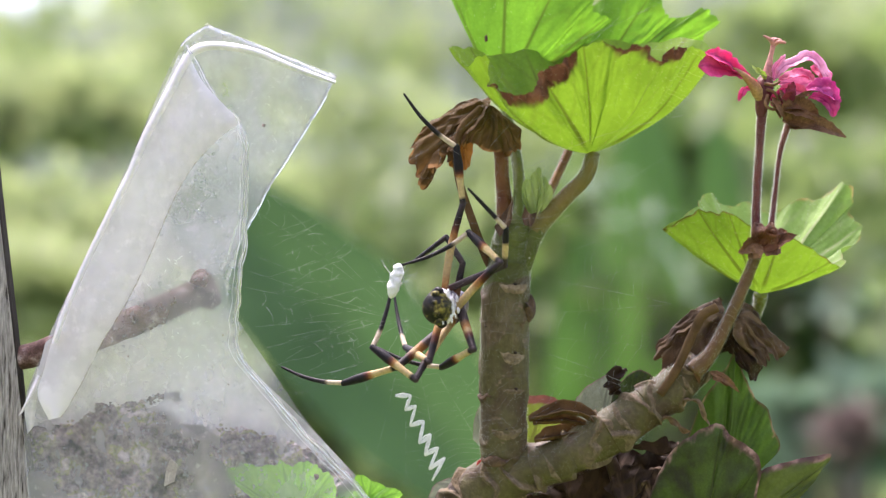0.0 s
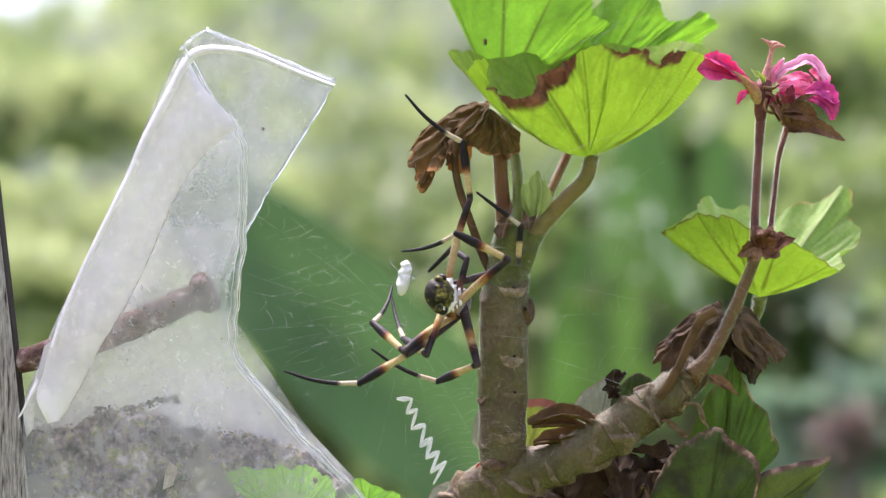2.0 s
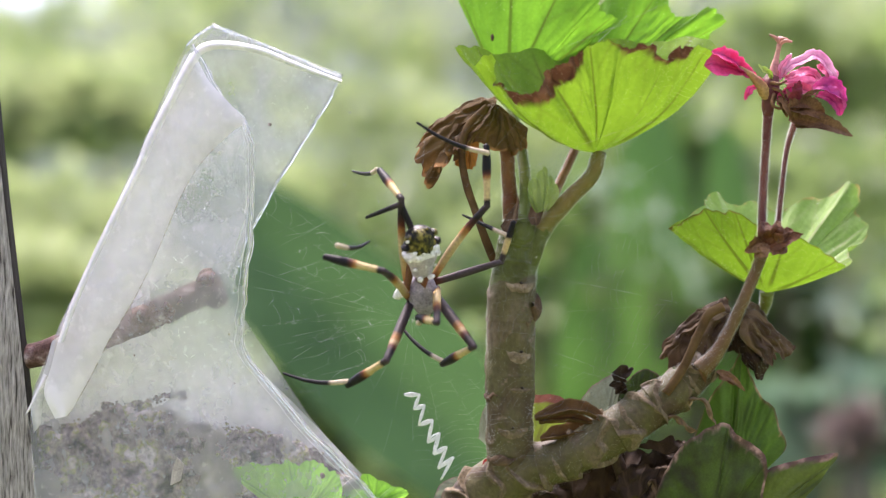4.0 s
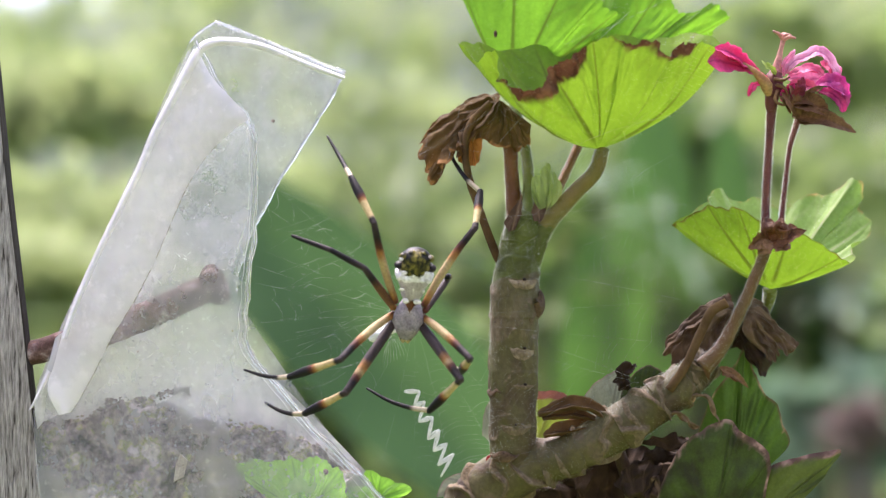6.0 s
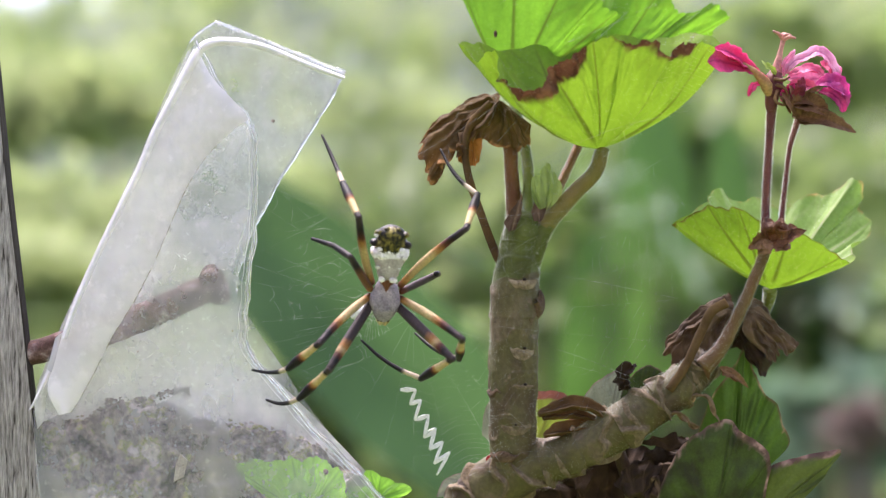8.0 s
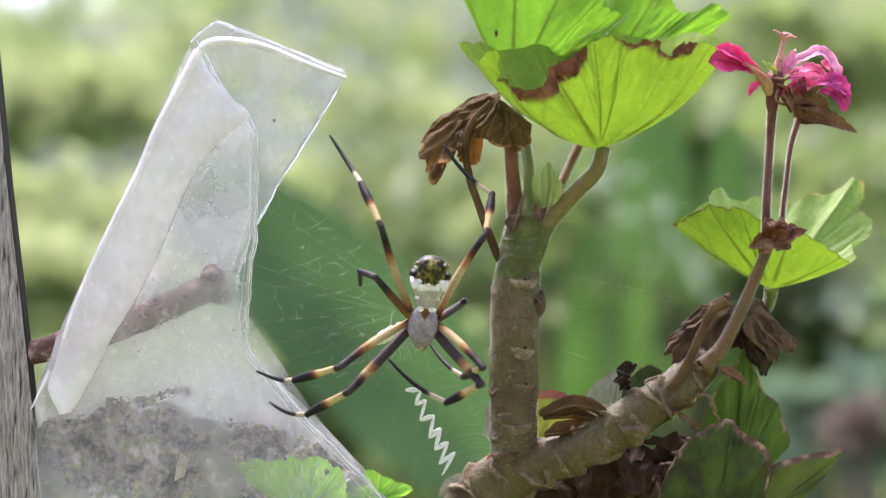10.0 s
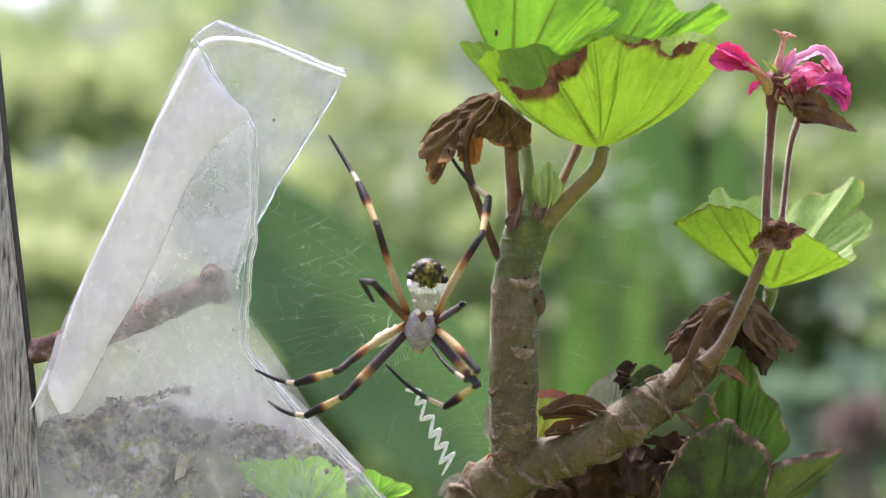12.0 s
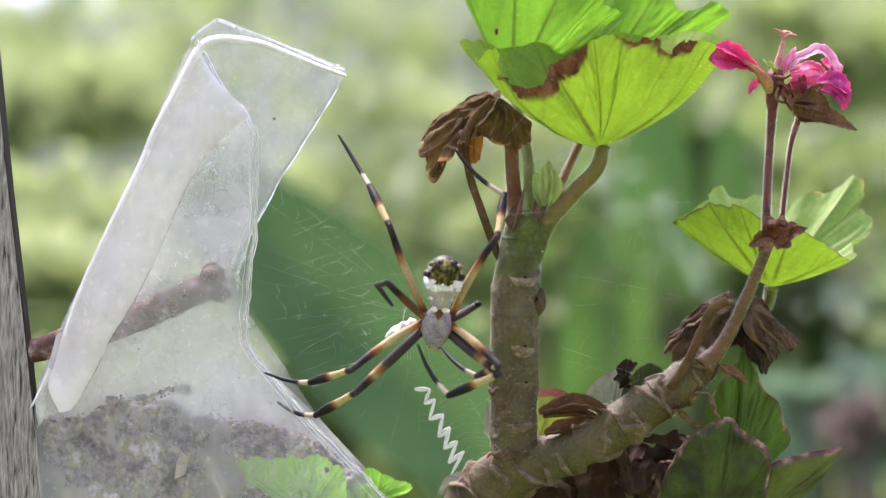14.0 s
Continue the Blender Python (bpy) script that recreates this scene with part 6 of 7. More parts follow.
def build_spider():
    root = thing("spider", "silver-backed spider with banded black and cream legs hanging in the web", "spider")
    bm = bmesh.new()
    blob(bm, (0, 0.0042, 0.0), (0.00275, 0.0041, 0.0016), 26, rough=0.12, freq=500)
    for q in bm.verts:
        s = (q.co.y - 0.0042) / 0.004
        q.co.x *= 1 - 0.32 * max(0, s) ** 1.2
        if abs(q.co.x) < 0.0005 and q.co.z > 0 and -0.5 < s < 0.2:
            q.co.z -= 0.0003
    part("cephalothorax", bm, M_SILVER, root, "silvery haired head shield")
    bm = bmesh.new()
    blob(bm, (0, 0.0013, 0.00098), (0.00075, 0.0014, 0.00055), 14)
    for q in bm.verts:
        q.co.x *= max(0.1, 1 - max(0, q.co.y - 0.001) / 0.0018)
    part("shield_notch", bm, M_BROWN, root, "brown notch in the head shield")
    bm = bmesh.new()
    blob(bm, (0, 0.0004, 0.0006), (0.0013, 0.0010, 0.0009), 14)
    part("waist", bm, M_BROWN, root, "brown waist")
    bm = bmesh.new()
    for x in (-0.0009, -0.0003, 0.0003, 0.0009):
        blob(bm, (x, 0.0078, 0.0004), (0.0002, 0.0002, 0.0002), 8)
    part("eyes", bm, M_BLACK, root, "row of small black eyes")
    bm = bmesh.new()
    blob(bm, (0.0004, 0.0080, -0.0003), (0.0005, 0.0009, 0.0007), 12)
    blob(bm, (-0.0004, 0.0080, -0.0003), (0.0005, 0.0009, 0.0007), 12)
    part("fangs", bm, M_CREAM, root, "pale tan jaws")
    for sgn in (1, -1):
        bm = bmesh.new()
        tube(bm, [(sgn * 0.0009, 0.0068, -0.0006), (sgn * 0.0010, 0.0080, -0.0002), (sgn * 0.0006, 0.0086, -0.0008)], [0.00022, 0.0002, 0.00014], 14, 8)
        part("pedipalp", bm, M_CREAM, root)
    # abdomen: raised behind the waist
    tilt = Matrix.Rotation(radians(-9), 4, "X")
    bm = bmesh.new()
    n, sides, length = 44, 36, 0.0102
    rings = []
    for i in range(n + 1):
        s = i / n
        w = np.interp(s, [0, 0.05, 0.12, 0.25, 0.34, 0.42, 0.5, 0.56, 0.61, 0.66, 0.72, 0.77, 0.82, 0.88, 0.94, 0.98, 1], [0.0008, 0.0017, 0.0019, 0.0022, 0.0026, 0.0030, 0.0034, 0.0034, 0.0026, 0.0030, 0.0030, 0.0024, 0.0026, 0.0026, 0.0019, 0.0012, 0.0004])
        h = np.interp(s, [0, 0.1, 0.5, 0.8, 0.94, 0.98, 1], [0.0006, 0.0017, 0.0026, 0.0024, 0.0019, 0.0012, 0.0004])
        ring = []
        for k in range(sides):
            a = 2 * math.pi * k / sides
            ring.append(bm.verts.new(tilt @ Vector((w * math.cos(a), -length * s, h * math.sin(a) + 0.0006))))
        rings.append(ring)
    for i, (a, b) in enumerate(zip(rings, rings[1:])):
        for k in range(sides):
            f = bm.faces.new((a[k], b[k], b[(k + 1) % sides], a[(k + 1) % sides]))
            up = math.sin(2 * math.pi * (k + 0.5) / sides)
            s = (i + 0.5) / n + 0.02 * math.sin(k * 1.4)
            f.material_index = (1 if s > 0.61 else 0) if up > (0.8 if s > 0.86 else 0.2 if s > 0.61 else -0.1) else 3
            if 0.5 + 0.035 * math.cos(k * math.pi * 6 / sides) < s < 0.61 and up > -0.1:
                f.material_index = 2
    bm.faces.new(rings[0])
    tip = bm.faces.new(rings[-1][::-1])
    tip.material_index = 3
    abdomen = part("abdomen", bm, [M_SILVER_PALE, M_ABDOMEN, M_WHITE, M_VENTRAL], root, "silver in front, black with yellow mottling behind")
    # lobes along the tail, black below and yellow or white on top
    for x, y, r, tone in ((0.0028, 0.0071, 0.0009, 1), (-0.0028, 0.0071, 0.0009, 1), (0.0024, 0.0090, 0.0007, 0), (-0.0024, 0.0090, 0.0007, 0), (0.0009, 0.0098, 0.0006, 0), (-0.0010, 0.0099, 0.0005, 0)):
        bm = bmesh.new()
        blob(bm, tilt @ Vector((x, -y, 0.0012)), (r, r * 0.8, r * 1.1), 14, 0.2, 900)
        part("tail_lobe", bm, M_BLACK if tone else M_ABDOMEN, abdomen)
    rng = random.Random(12)
    for x, y, r in ((0.0019, 0.0066, 0.0004), (-0.0021, 0.0066, 0.0005), (0.0027, 0.0088, 0.00028), (-0.0004, 0.0084, 0.0002), (0.0, 0.0034, 0.0002), (0.0026, 0.0052, 0.0005), (-0.0026, 0.0052, 0.0005), (0.0012, 0.0054, 0.0004), (-0.0012, 0.0054, 0.0004), (0.0010, 0.0007, 0.00055), (-0.0010, 0.0007, 0.00055), (0.0019, 0.0030, 0.0003), (-0.0019, 0.0030, 0.0003)):
        bm = bmesh.new()
        h = 0.0026 * math.sqrt(max(0, 1 - (x / 0.0036) ** 2)) * np.interp(y / length, [0.1, 0.5, 0.75, 0.9], [0.72, 1, 0.98, 0.72])
        blob(bm, tilt @ Vector((x, -y, h + 0.0006)), (r * rng.uniform(0.9, 1.5), r, r * 0.35), 10, 0.4, 1500)
        part("white_spot", bm, M_WHITE, abdomen)
    return root


SPIDER = build_spider()


def build_leg(femur, tibia, meta):
    leg = new("leg", femur)
    leg.parent = SPIDER
    a, b = new("tibia", tibia), new("metatarsus", meta)
    a.parent = leg
    b.parent = leg
    return leg, a, b


def build_prey():
    root = thing("wrapped_prey", "small insect wrapped in white silk", "prey")
    bm = bmesh.new()
    tube(bm, [(0, 0, 0.0030), (0, 0, 0.0022), (0.0002, 0, 0.0002), (0.0001, 0, -0.0022), (0, 0, -0.0034)], [0.0002, 0.0008, 0.0012, 0.0010, 0.0002], 34, 16, rough=0.45, freq=1100)
    part("silk_wrap", bm, M_SILK_THICK, root)
    bm = bmesh.new()
    for a in range(5):
        d = Vector((math.cos(a * 1.3), math.sin(a * 1.3), 0.6))
        tube(bm, [d * 0.001, d * 0.003, d * 0.0042 + Vector((0, 0, 0.0004))], [0.00006, 0.00005, 0.00002], 6, 4)
    for a in range(9):
        e = Vector((0.0055, 0.0005 * math.sin(a * 2.1), -0.0042 + 0.0007 * a))
        tube(bm, [Vector((0.0008, 0, 0.0016 - 0.0004 * a)), e * 0.5 + Vector((0, 0, 0.0006)), e], [0.00005, 0.00003, 0.00002], 8, 4)
    part("loose_silk", bm, M_SILK, root)
    return root


PREY_THING = build_prey()
LEG_A_HUNT = [(11.8, -1.6, 6.2, 3.7, -6.8, -2.6), (8.0, 4.4, -2.8, 5.4, -6.5, -2.6), (8.6, 2.9, -1.9, 4.4, -8.9, -1.9), (7.0, 4.0, -2.5, 4.7, -6.8, -4.0), (13.4, -0.5, 1.9, 5.3, -5.4, 1.0), (6.3, 7.7, -2.2, 10.0, -7.0, -0.5), (-2.6, 14.8, -11.2, 10.8, -13.3, -0.8), (-3.4, 15.1, -10.3, 12.1, -15.3, 3.1)]
LEG_A_REST = [(-12.2, 4.3, -16.4, 11.8, -19.8, 19.4), (-12.2, 4.6, -16.2, 12.6, -20.4, 19.9), (-11.2, 4.6, -15.4, 11.6, -20.6, 19.9), (-14.2, 5.3, -17.7, 11.9, -21.6, 20.3), (-11.2, 4.3, -15.2, 11.9, -20.4, 20.3), (-14.9, 5.6, -17.7, 11.6, -21.4, 20.1), (-11.1, 4.0, -14.6, 11.5, -20.1, 20.0), (-11.7, 3.9, -15.0, 11.4, -20.2, 19.9), (-9.6, 3.7, -13.1, 10.7, -18.6, 19.7), (-9.6, 3.7, -13.1, 10.7, -18.6, 19.7)]
LEG_B_HUNT = [(5.8, 11.9, 3.8, 20.7, -6.2, 29.2), (7.0, 12.2, 4.7, 21.2, -5.8, 29.5), (7.1, 12.9, 5.1, 20.9, -5.7, 29.6), (7.3, 11.9, 5.3, 20.9, -5.3, 29.2), (7.2, 12.5, 5.2, 21.0, -5.8, 29.5), (7.8, 15.5, 6.1, 22.0, -6.2, 29.7), (6.8, 16.1, 5.3, 21.2, -7.2, 29.9), (8.2, 16.1, 6.2, 23.1, -6.2, 29.9)]
LEG_B_REST = [(4.2, 4.3, 2.2, 12.8, -10.4, 16.9), (5.9, 4.1, 6.6, 10.1, 0.6, 18.6), (6.1, 1.6, 7.4, 9.6, 0.1, 17.9), (4.6, 4.1, 6.4, 10.1, -0.7, 17.9), (7.1, 2.6, 8.4, 9.6, 0.3, 18.1), (4.1, 3.6, 6.1, 9.6, -0.4, 17.6), (7.7, 2.8, 8.7, 9.5, 0.2, 18.2), (7.0, 2.7, 8.0, 8.9, 0.2, 18.1), (9.4, 1.7, 10.7, 9.2, 1.8, 17.5), (9.4, 1.7, 10.7, 9.2, 1.8, 17.5)]
LEG_C_HUNT = [(6.2, 3.4, 2.2, 2.9, -5.5, -2.9), (6.5, 4.0, 0.2, 2.0, -5.3, -2.6), (5.6, 2.9, 1.1, 2.4, -4.9, -3.1), (5.5, 3.5, 3.0, 3.0, -3.5, -1.6), (6.9, 3.0, 3.4, 1.5, -0.6, -2.5), (5.8, 8.5, -1.7, 10.5, -9.2, 8.0), (2.9, 9.8, -2.1, 11.4, -8.9, 7.2), (4.2, 10.1, -0.8, 12.1, -7.7, 7.1)]
LEG_C_REST = [(-15.8, -3.1, -22.2, -0.1, -24.4, 1.6), (-13.9, -3.4, -20.4, 0.1, -26.6, 2.3), (-13.4, -3.9, -19.9, 0.1, -26.2, 2.1), (-15.4, -1.9, -20.9, 1.1, -26.7, 2.6), (-13.4, -3.9, -19.4, -0.2, -25.9, 2.4), (-16.4, -1.4, -19.4, 0.6, -23.1, 1.8), (-12.1, -5.0, -14.6, -4.2, -14.1, -6.8), (-12.5, -6.1, -14.5, -5.8, -12.5, -9.4), (-10.1, -6.3, -11.8, -6.8, -9.2, -10.3), (-10.1, -6.3, -11.8, -6.8, -9.2, -10.3)]
LEG_D_HUNT = [(12.6, -2.1, 12.8, 4.4, 6.2, 11.4), (14.7, -1.8, 14.7, 4.7, 5.5, 12.5), (14.6, -2.1, 14.8, 4.9, 6.1, 12.4), (15.0, -3.0, 15.3, 5.0, 6.5, 11.9), (15.2, -1.5, 15.6, 5.5, 6.4, 12.5), (15.8, 1.5, 16.8, 7.0, 6.1, 12.2), (14.8, 1.2, 16.1, 7.0, 5.7, 11.9), (15.2, 0.6, 16.6, 6.6, 6.0, 11.6)]
LEG_D_REST = [(1.2, -3.5, 0.9, -3.5, 0.7, -3.8), (1.1, -4.9, 0.8, -4.9, 0.5, -5.2), (2.8, -7.6, 2.5, -7.6, 2.2, -7.9), (0.4, -5.2, 0.1, -5.2, -0.2, -5.5), (3.6, -8.1, 3.3, -8.1, 3.0, -8.4), (-0.9, -4.4, -1.2, -4.4, -1.5, -4.7), (3.8, -9.3, 3.5, -9.3, 3.1, -9.6), (3.5, -9.9, 3.2, -9.9, 2.9, -10.2), (6.2, -10.1, 6.0, -10.1, 5.7, -10.4), (6.2, -10.1, 6.0, -10.1, 5.7, -10.4)]
LEG_E_HUNT = [(-3.2, -22.3, -10.8, -16.6, -7.2, -4.6), (2.5, -22.0, -5.5, -17.8, -9.1, -4.8), (1.6, -21.1, -7.9, -17.6, -9.6, -8.1), (7.0, -21.8, -2.0, -22.1, -8.7, -10.6), (-5.1, -16.7, -10.6, -11.7, -7.1, -5.0), (-5.2, -11.0, -10.4, -6.5, -7.7, -0.5), (-3.4, -9.6, -11.2, -4.8, -9.2, 0.8), (-5.8, -3.9, -13.3, 0.3, -9.8, 4.3)]
LEG_E_REST = [(-16.8, -16.1, -25.2, -22.9, -27.4, -21.4), (-18.2, -19.6, -27.1, -22.6, -35.1, -21.4), (-19.4, -19.9, -26.4, -22.6, -33.6, -21.9), (-20.9, -16.4, -28.4, -21.9, -33.4, -21.6), (-17.7, -19.9, -26.4, -23.1, -33.2, -21.7), (-21.9, -16.7, -27.4, -21.1, -33.7, -21.4), (-18.4, -21.0, -26.4, -23.3, -33.0, -21.7), (-18.5, -21.6, -26.0, -23.9, -33.2, -21.6), (-16.4, -21.8, -23.6, -24.0, -31.6, -22.3), (-16.4, -21.8, -23.6, -24.0, -31.6, -22.3)]
LEG_F_HUNT = [(-6.5, -20.1, -15.9, -22.9, -26.8, -20.1), (-5.0, -18.8, -14.1, -22.5, -25.6, -20.3), (-4.6, -18.4, -13.9, -22.4, -25.9, -20.1), (-4.7, -18.6, -13.5, -22.9, -25.5, -20.6), (-4.1, -17.0, -13.6, -22.7, -26.1, -20.2), (-6.2, -18.5, -13.9, -22.0, -25.7, -20.5), (-9.2, -16.8, -14.2, -20.9, -25.4, -20.2), (-8.3, -16.4, -13.8, -20.7, -25.4, -20.2)]
LEG_F_REST = [(-15.1, -24.1, -22.4, -28.9, -30.9, -27.1), (-17.2, -25.4, -24.4, -29.1, -31.4, -27.2), (-17.4, -25.4, -23.9, -28.7, -31.4, -27.2), (-18.9, -21.4, -25.4, -27.9, -31.4, -26.9), (-17.2, -25.2, -23.9, -29.2, -31.1, -27.1), (-20.2, -21.4, -25.4, -26.4, -31.2, -26.7), (-16.8, -25.3, -24.1, -29.3, -30.8, -27.2), (-17.5, -26.1, -24.2, -29.6, -31.0, -27.1), (-15.6, -25.8, -22.6, -29.8, -29.4, -27.5), (-15.6, -25.8, -22.6, -29.8, -29.4, -27.5)]
LEG_G_HUNT = [(-0.8, -19.1, -5.0, -16.6, -7.0, -7.1), (-0.1, -18.3, -3.5, -14.8, -6.0, -6.8), (-0.6, -18.6, -4.4, -14.6, -7.4, -8.1), (1.0, -18.6, -3.0, -16.1, -6.5, -8.6), (-1.1, -17.3, -5.1, -14.5, -7.4, -6.5), (-4.7, -11.5, -8.7, -7.5, -7.2, -1.5), (-3.6, -7.8, -8.2, -8.8, -11.7, -3.8), (-3.9, -8.9, -8.3, -6.9, -9.3, -6.9)]
LEG_G_REST = [(5.8, -16.1, 5.2, -18.4, -1.2, -13.2), (4.8, -19.4, 3.1, -21.7, -2.4, -15.9), (5.4, -19.1, 2.4, -21.1, -3.2, -15.6), (3.8, -16.4, 3.1, -19.4, -4.4, -15.1), (5.8, -19.7, 2.4, -21.4, -3.6, -15.1), (3.4, -15.9, 2.8, -19.4, -4.9, -14.9), (7.0, -21.0, 3.5, -22.7, -2.9, -16.2), (6.0, -21.6, 4.0, -23.3, -2.3, -17.1), (9.8, -21.0, 5.9, -22.9, -0.8, -17.3), (10.5, -20.7, 6.4, -22.9, -0.8, -17.3)]
LEG_H_HUNT = [(7.0, -16.9, 1.4, -20.1, -9.9, -16.6), (9.2, -17.3, 2.5, -20.3, -10.3, -16.6), (9.1, -17.1, 2.1, -20.1, -10.2, -16.4), (9.2, -18.6, 2.0, -20.9, -10.3, -16.6), (7.9, -19.0, 0.9, -22.0, -10.8, -16.3), (5.8, -18.5, -0.2, -21.8, -10.9, -16.3), (2.4, -17.2, -2.6, -21.8, -11.3, -16.6), (4.2, -16.9, -2.4, -21.4, -11.2, -16.4)]
LEG_H_REST = [(3.2, -19.6, 2.0, -20.9, -4.8, -13.2), (3.1, -23.1, -2.4, -28.6, -13.4, -24.7), (4.6, -22.9, -0.9, -26.9, -11.1, -19.9), (2.6, -20.4, -2.7, -24.4, -13.4, -17.9), (5.4, -22.3, -0.9, -26.7, -10.7, -19.4), (1.6, -19.4, -3.9, -22.9, -14.4, -16.2), (6.7, -24.0, 0.5, -27.2, -9.8, -19.5), (6.0, -24.1, 0.3, -28.1, -10.2, -20.6), (9.8, -22.5, 0.9, -26.3, -4.6, -17.2), (10.6, -22.0, 4.4, -26.7, -4.8, -17.1)]
WAIST = [(2.2, -9.2), (4.5, -8.8), (4.1, -8.8), (4.0, -8.8), (2.8, -7.4), (0.6, -4.2), (-1.6, -2.4), (-1.5, -2.8), (-7.0, -7.0), (-5.7, -8.6), (-5.1, -8.4), (-8.9, -7.1), (-4.2, -8.7), (-9.9, -5.1), (-3.2, -10.1), (-3.7, -10.7), (-0.8, -10.5), (-0.8, -10.5)]
PREY = [(-6.8, -4.6), (-6.0, -4.8), (-6.9, -5.6), (-6.2, -6.8), (-5.1, -3.5), (-5.5, -2.3), (-5.2, -2.5), (-5.2, -3.4), (-9.2, -11.7), (-10.2, -14.4), (-10.4, -14.4), (-12.9, -11.9), (-9.4, -14.9), (-13.4, -10.4), (-9.6, -15.0), (-10.1, -15.5), (-7.4, -14.5), (-7.4, -14.5)]
SWAY = [(0.1, 0.0), (0.5, 0.0), (0.7, -0.1), (0.9, -0.1), (0.5, 0.0), (0.7, -0.1), (0.4, -0.1), (0.4, 0.0), (0.9, -0.1), (0.0, -0.1), (-0.3, 0.0), (-0.6, 0.2), (0.0, 0.0), (-0.7, 0.2), (0.1, 0.1), (0.1, 0.0), (1.7, -0.1), (1.7, -0.1)]


# moments (seconds) and which posture the spider holds then
MOMENTS = [(0, 0), (0.5, 1), (1, 2), (1.5, 3), (2, 4), (2.5, 5), (3, 6), (3.2, 7), (5.3, 8), (5.62, 9), (6, 9), (6.5, 10), (6.8, 10), (7, 11), (7.2, 12), (7.5, 12), (7.8, 12), (8, 13), (8.2, 12),
           (10.3, 14), (10.5, 14), (11.2, 14), (11.5, 13), (11.75, 10), (12, 15), (12.5, 15), (13, 16), (13.5, 17), (14, 16)]
# heading and back of the body, and its depth, while it wraps its prey and at rest
TURNS = [((0.45, 0.88, 0.05), (0.85, -0.45, 0.1), 3)] * 4 + [((0.45, 0.85, -0.1), (0.85, -0.45, 0.1), 3), ((0.5, 0.8, -0.3), (0.85, -0.5, 0.05), 2),
         ((0.42, 0.75, -0.48), (0.75, -0.6, -0.1), 0), ((0.35, 0.65, -0.65), (0.65, -0.7, -0.1), -1)]
AT_REST = ((-0.12, 0.36, -0.92), (0.05, -1, -0.3), -4)


def body_pose(k):
    head, back, dep = TURNS[k] if k < 8 else AT_REST
    if k in (11, 13):
        head = (-0.1, 0.26, -0.95)
    y = Vector(head).normalized()
    z = Vector(back)
    z = (z - y * z.dot(y)).normalized()
    x = y.cross(z)
    turn = Matrix((x, y, z)).transposed().to_4x4()
    return Matrix.Translation(spot(*WAIST[k], dep)) @ turn


def reach(start, u, v, length, sign):
    """The end of a rigid segment from start that shows at u, v; sign: +1 bends away from the lens, -1 towards it."""
    def gap(dep):
        return (spot(u, v, dep) - start).length - length
    base = start.y * 1000 - D
    best = min((base + k * 0.1 for k in range(-30, 31)), key=gap)
    if gap(best) >= 0:
        return start + (spot(u, v, best) - start).normalized() * length
    lo, hi = best, best + sign * 30
    for _ in range(40):
        mid = (lo + hi) / 2
        lo, hi = (mid, hi) if gap(mid) < 0 else (lo, mid)
    return spot(u, v, lo)


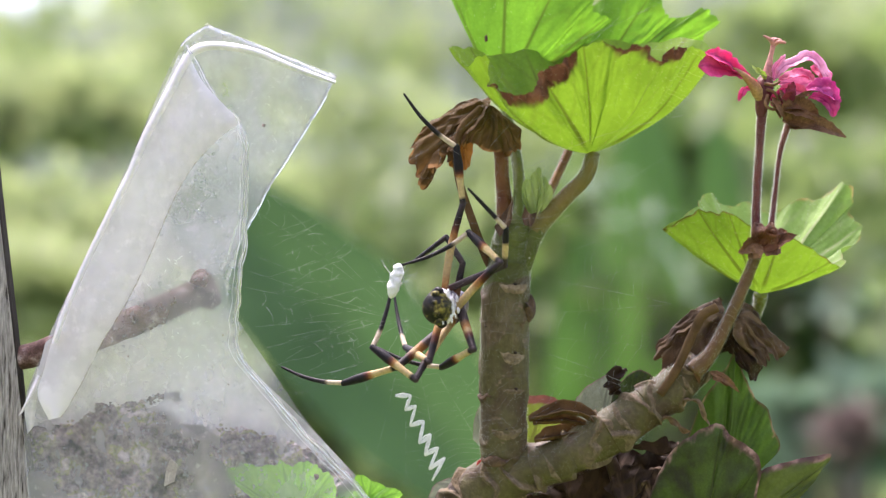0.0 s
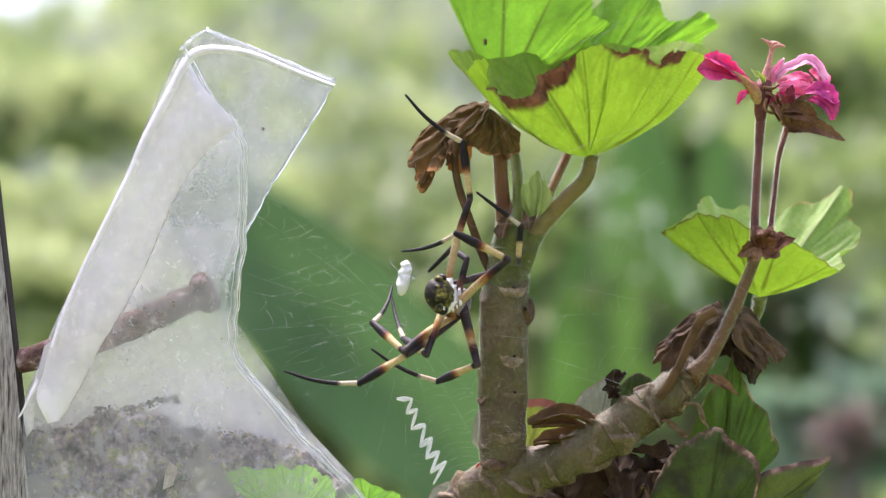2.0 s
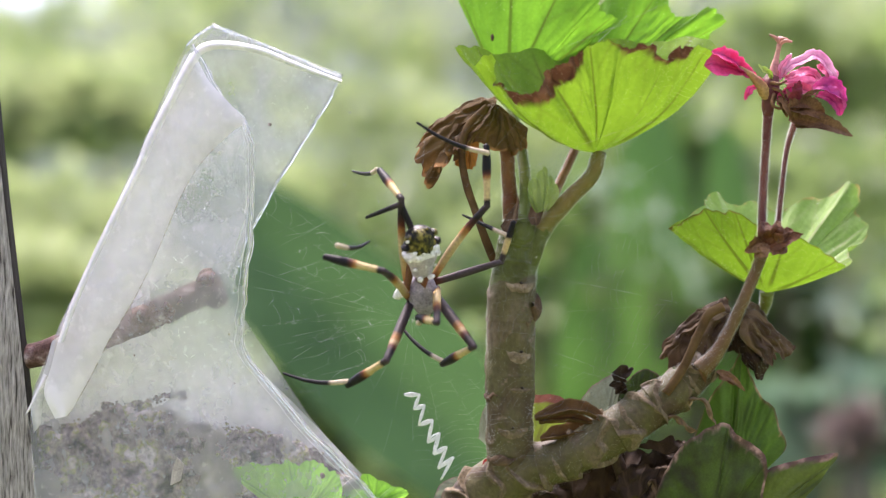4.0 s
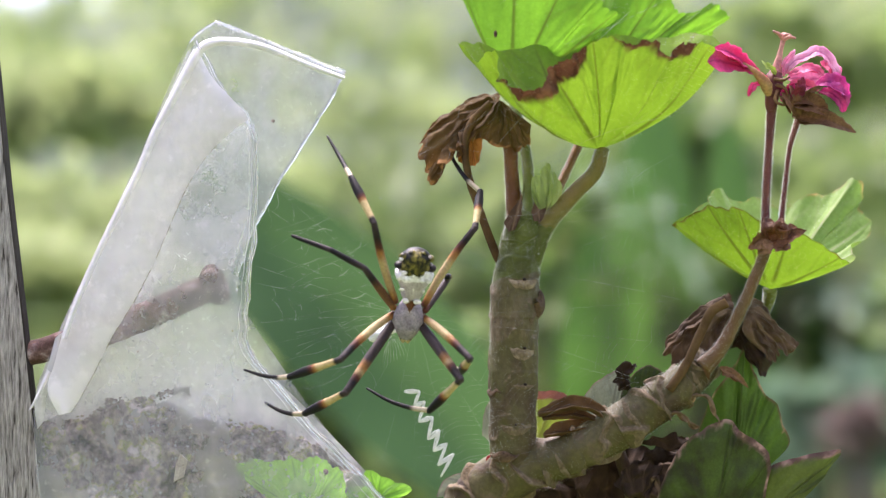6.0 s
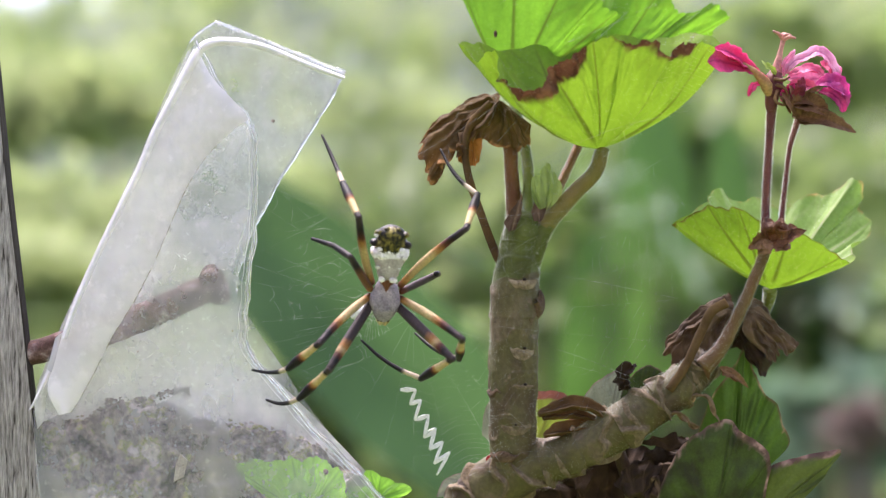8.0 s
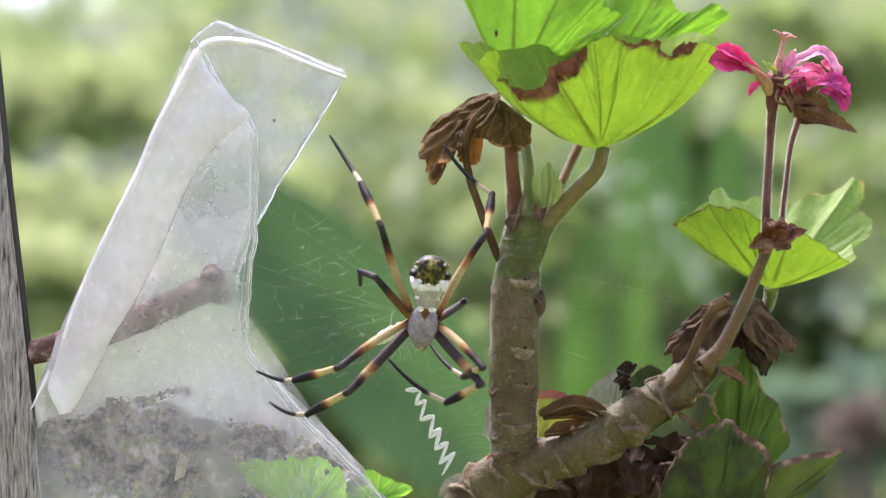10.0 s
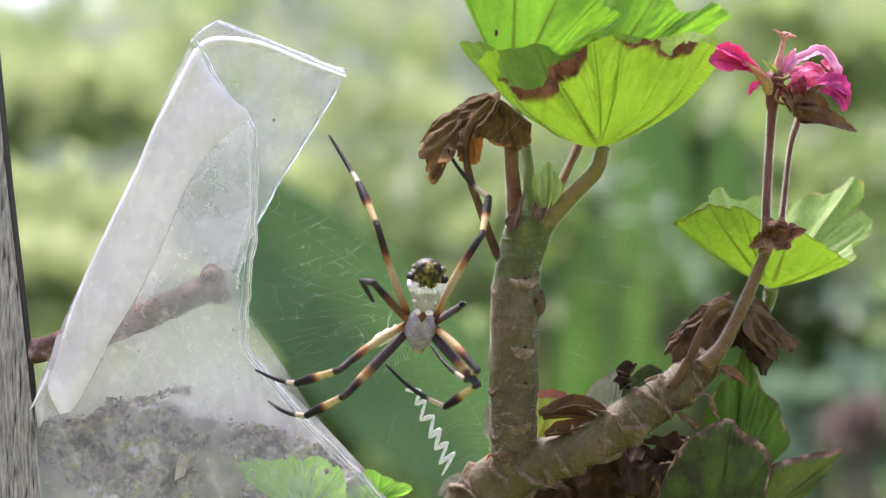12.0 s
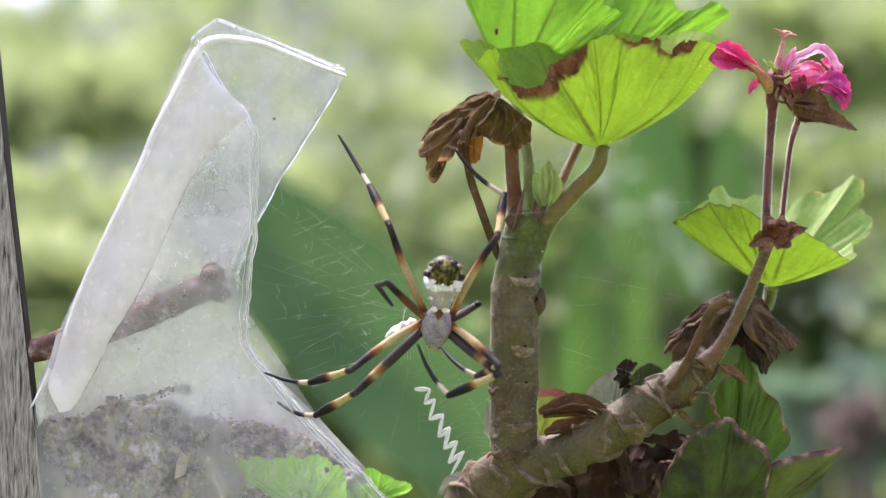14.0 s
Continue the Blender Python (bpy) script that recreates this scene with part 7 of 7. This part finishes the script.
def motions():
    walk(SPIDER, [(t, body_pose(k)) for t, k in MOMENTS])
    legs = [(LEG_A_HUNT + LEG_A_REST, (0.0026, 0.0012), BIG, (FEMUR, TIBIA, METATARSUS), (-1, 1, 1)),
            (LEG_B_HUNT + LEG_B_REST, (-0.0026, 0.0012), BIG, (FEMUR, TIBIA, METATARSUS), (-1, 1, 1)),
            (LEG_C_HUNT + LEG_C_REST, (0.0028, 0.0024), SMALL, (FEMUR_S, TIBIA_S, METATARSUS_S), (-1, 1, 1)),
            (LEG_D_HUNT + LEG_D_REST, (-0.0028, 0.0024), MID, (FEMUR_M, TIBIA_M, METATARSUS_M), (1, -1, 1)),
            (LEG_E_HUNT + LEG_E_REST, (0.0028, 0.0038), BIG, (FEMUR, TIBIA, METATARSUS), (-1, 1, 1)),
            (LEG_F_HUNT + LEG_F_REST, (0.0024, 0.0052), BIG, (FEMUR_DARK, TIBIA, METATARSUS), (-1, 1, 1)),
            (LEG_G_HUNT + LEG_G_REST, (-0.0028, 0.0038), BIG, (FEMUR, TIBIA, METATARSUS), (-1, 1, 1)),
            (LEG_H_HUNT + LEG_H_REST, (-0.0024, 0.0052), BIG, (FEMUR_DARK, TIBIA, METATARSUS), (-1, 1, 1))]
    curled = (-13.2, -3.2, -16.2, -1.6, -15.4, -4.4)   # the short leg drawn in, late in the clip
    for rows, hip, lengths, meshes, signs in legs:
        leg, tibia, meta = build_leg(*meshes)
        keys = ([], [], [])
        turns = [None, None, None]
        for t, k in MOMENTS:
            body = body_pose(k)
            joint = body @ Vector((hip[0], hip[1], -0.0006))
            row = curled if meshes[0] is FEMUR_S and 11.3 < t < 11.9 else rows[k]
            mats = []
            for i in range(3):
                sign = -1 if meshes[0] is FEMUR_M and k < 8 else signs[i]
                end = reach(joint, row[2 * i], row[2 * i + 1], lengths[i], sign)
                d = (end - joint).normalized()
                if turns[i] is None:
                    turns[i] = d.to_track_quat("X", "Z")
                else:
                    turns[i] = (turns[i] @ Vector((1, 0, 0))).rotation_difference(d) @ turns[i]
                mats.append(Matrix.Translation(joint) @ turns[i].to_matrix().to_4x4())
                joint = joint + d * lengths[i]
            keys[0].append((t, body.inverted() @ mats[0]))
            keys[1].append((t, mats[0].inverted() @ mats[1]))
            keys[2].append((t, mats[0].inverted() @ mats[2]))
        for ob, r in zip((leg, tibia, meta), keys):
            walk(ob, r)
    leans = [15, 20, 55, 40, 10, 30, 40, 40] + [60] * 10
    walk(PREY_THING, [(t, Matrix.Translation(spot(*PREY[k], 0 if k < 8 else 2.5)) @ pose(0, 0, 0, 0, leans[k], 0)) for t, k in MOMENTS])
    z0, w0 = ZIGZAG.location.copy(), WEB.location.copy()
    walk(ZIGZAG, [(t, Matrix.Translation(z0 + Vector((SWAY[k][0], 0, SWAY[k][1])) / 1000)) for t, k in MOMENTS])
    walk(WEB, [(t, Matrix.Translation(w0 + Vector((SWAY[k][0], 0, SWAY[k][1])) / 3000)) for t, k in MOMENTS])


motions()
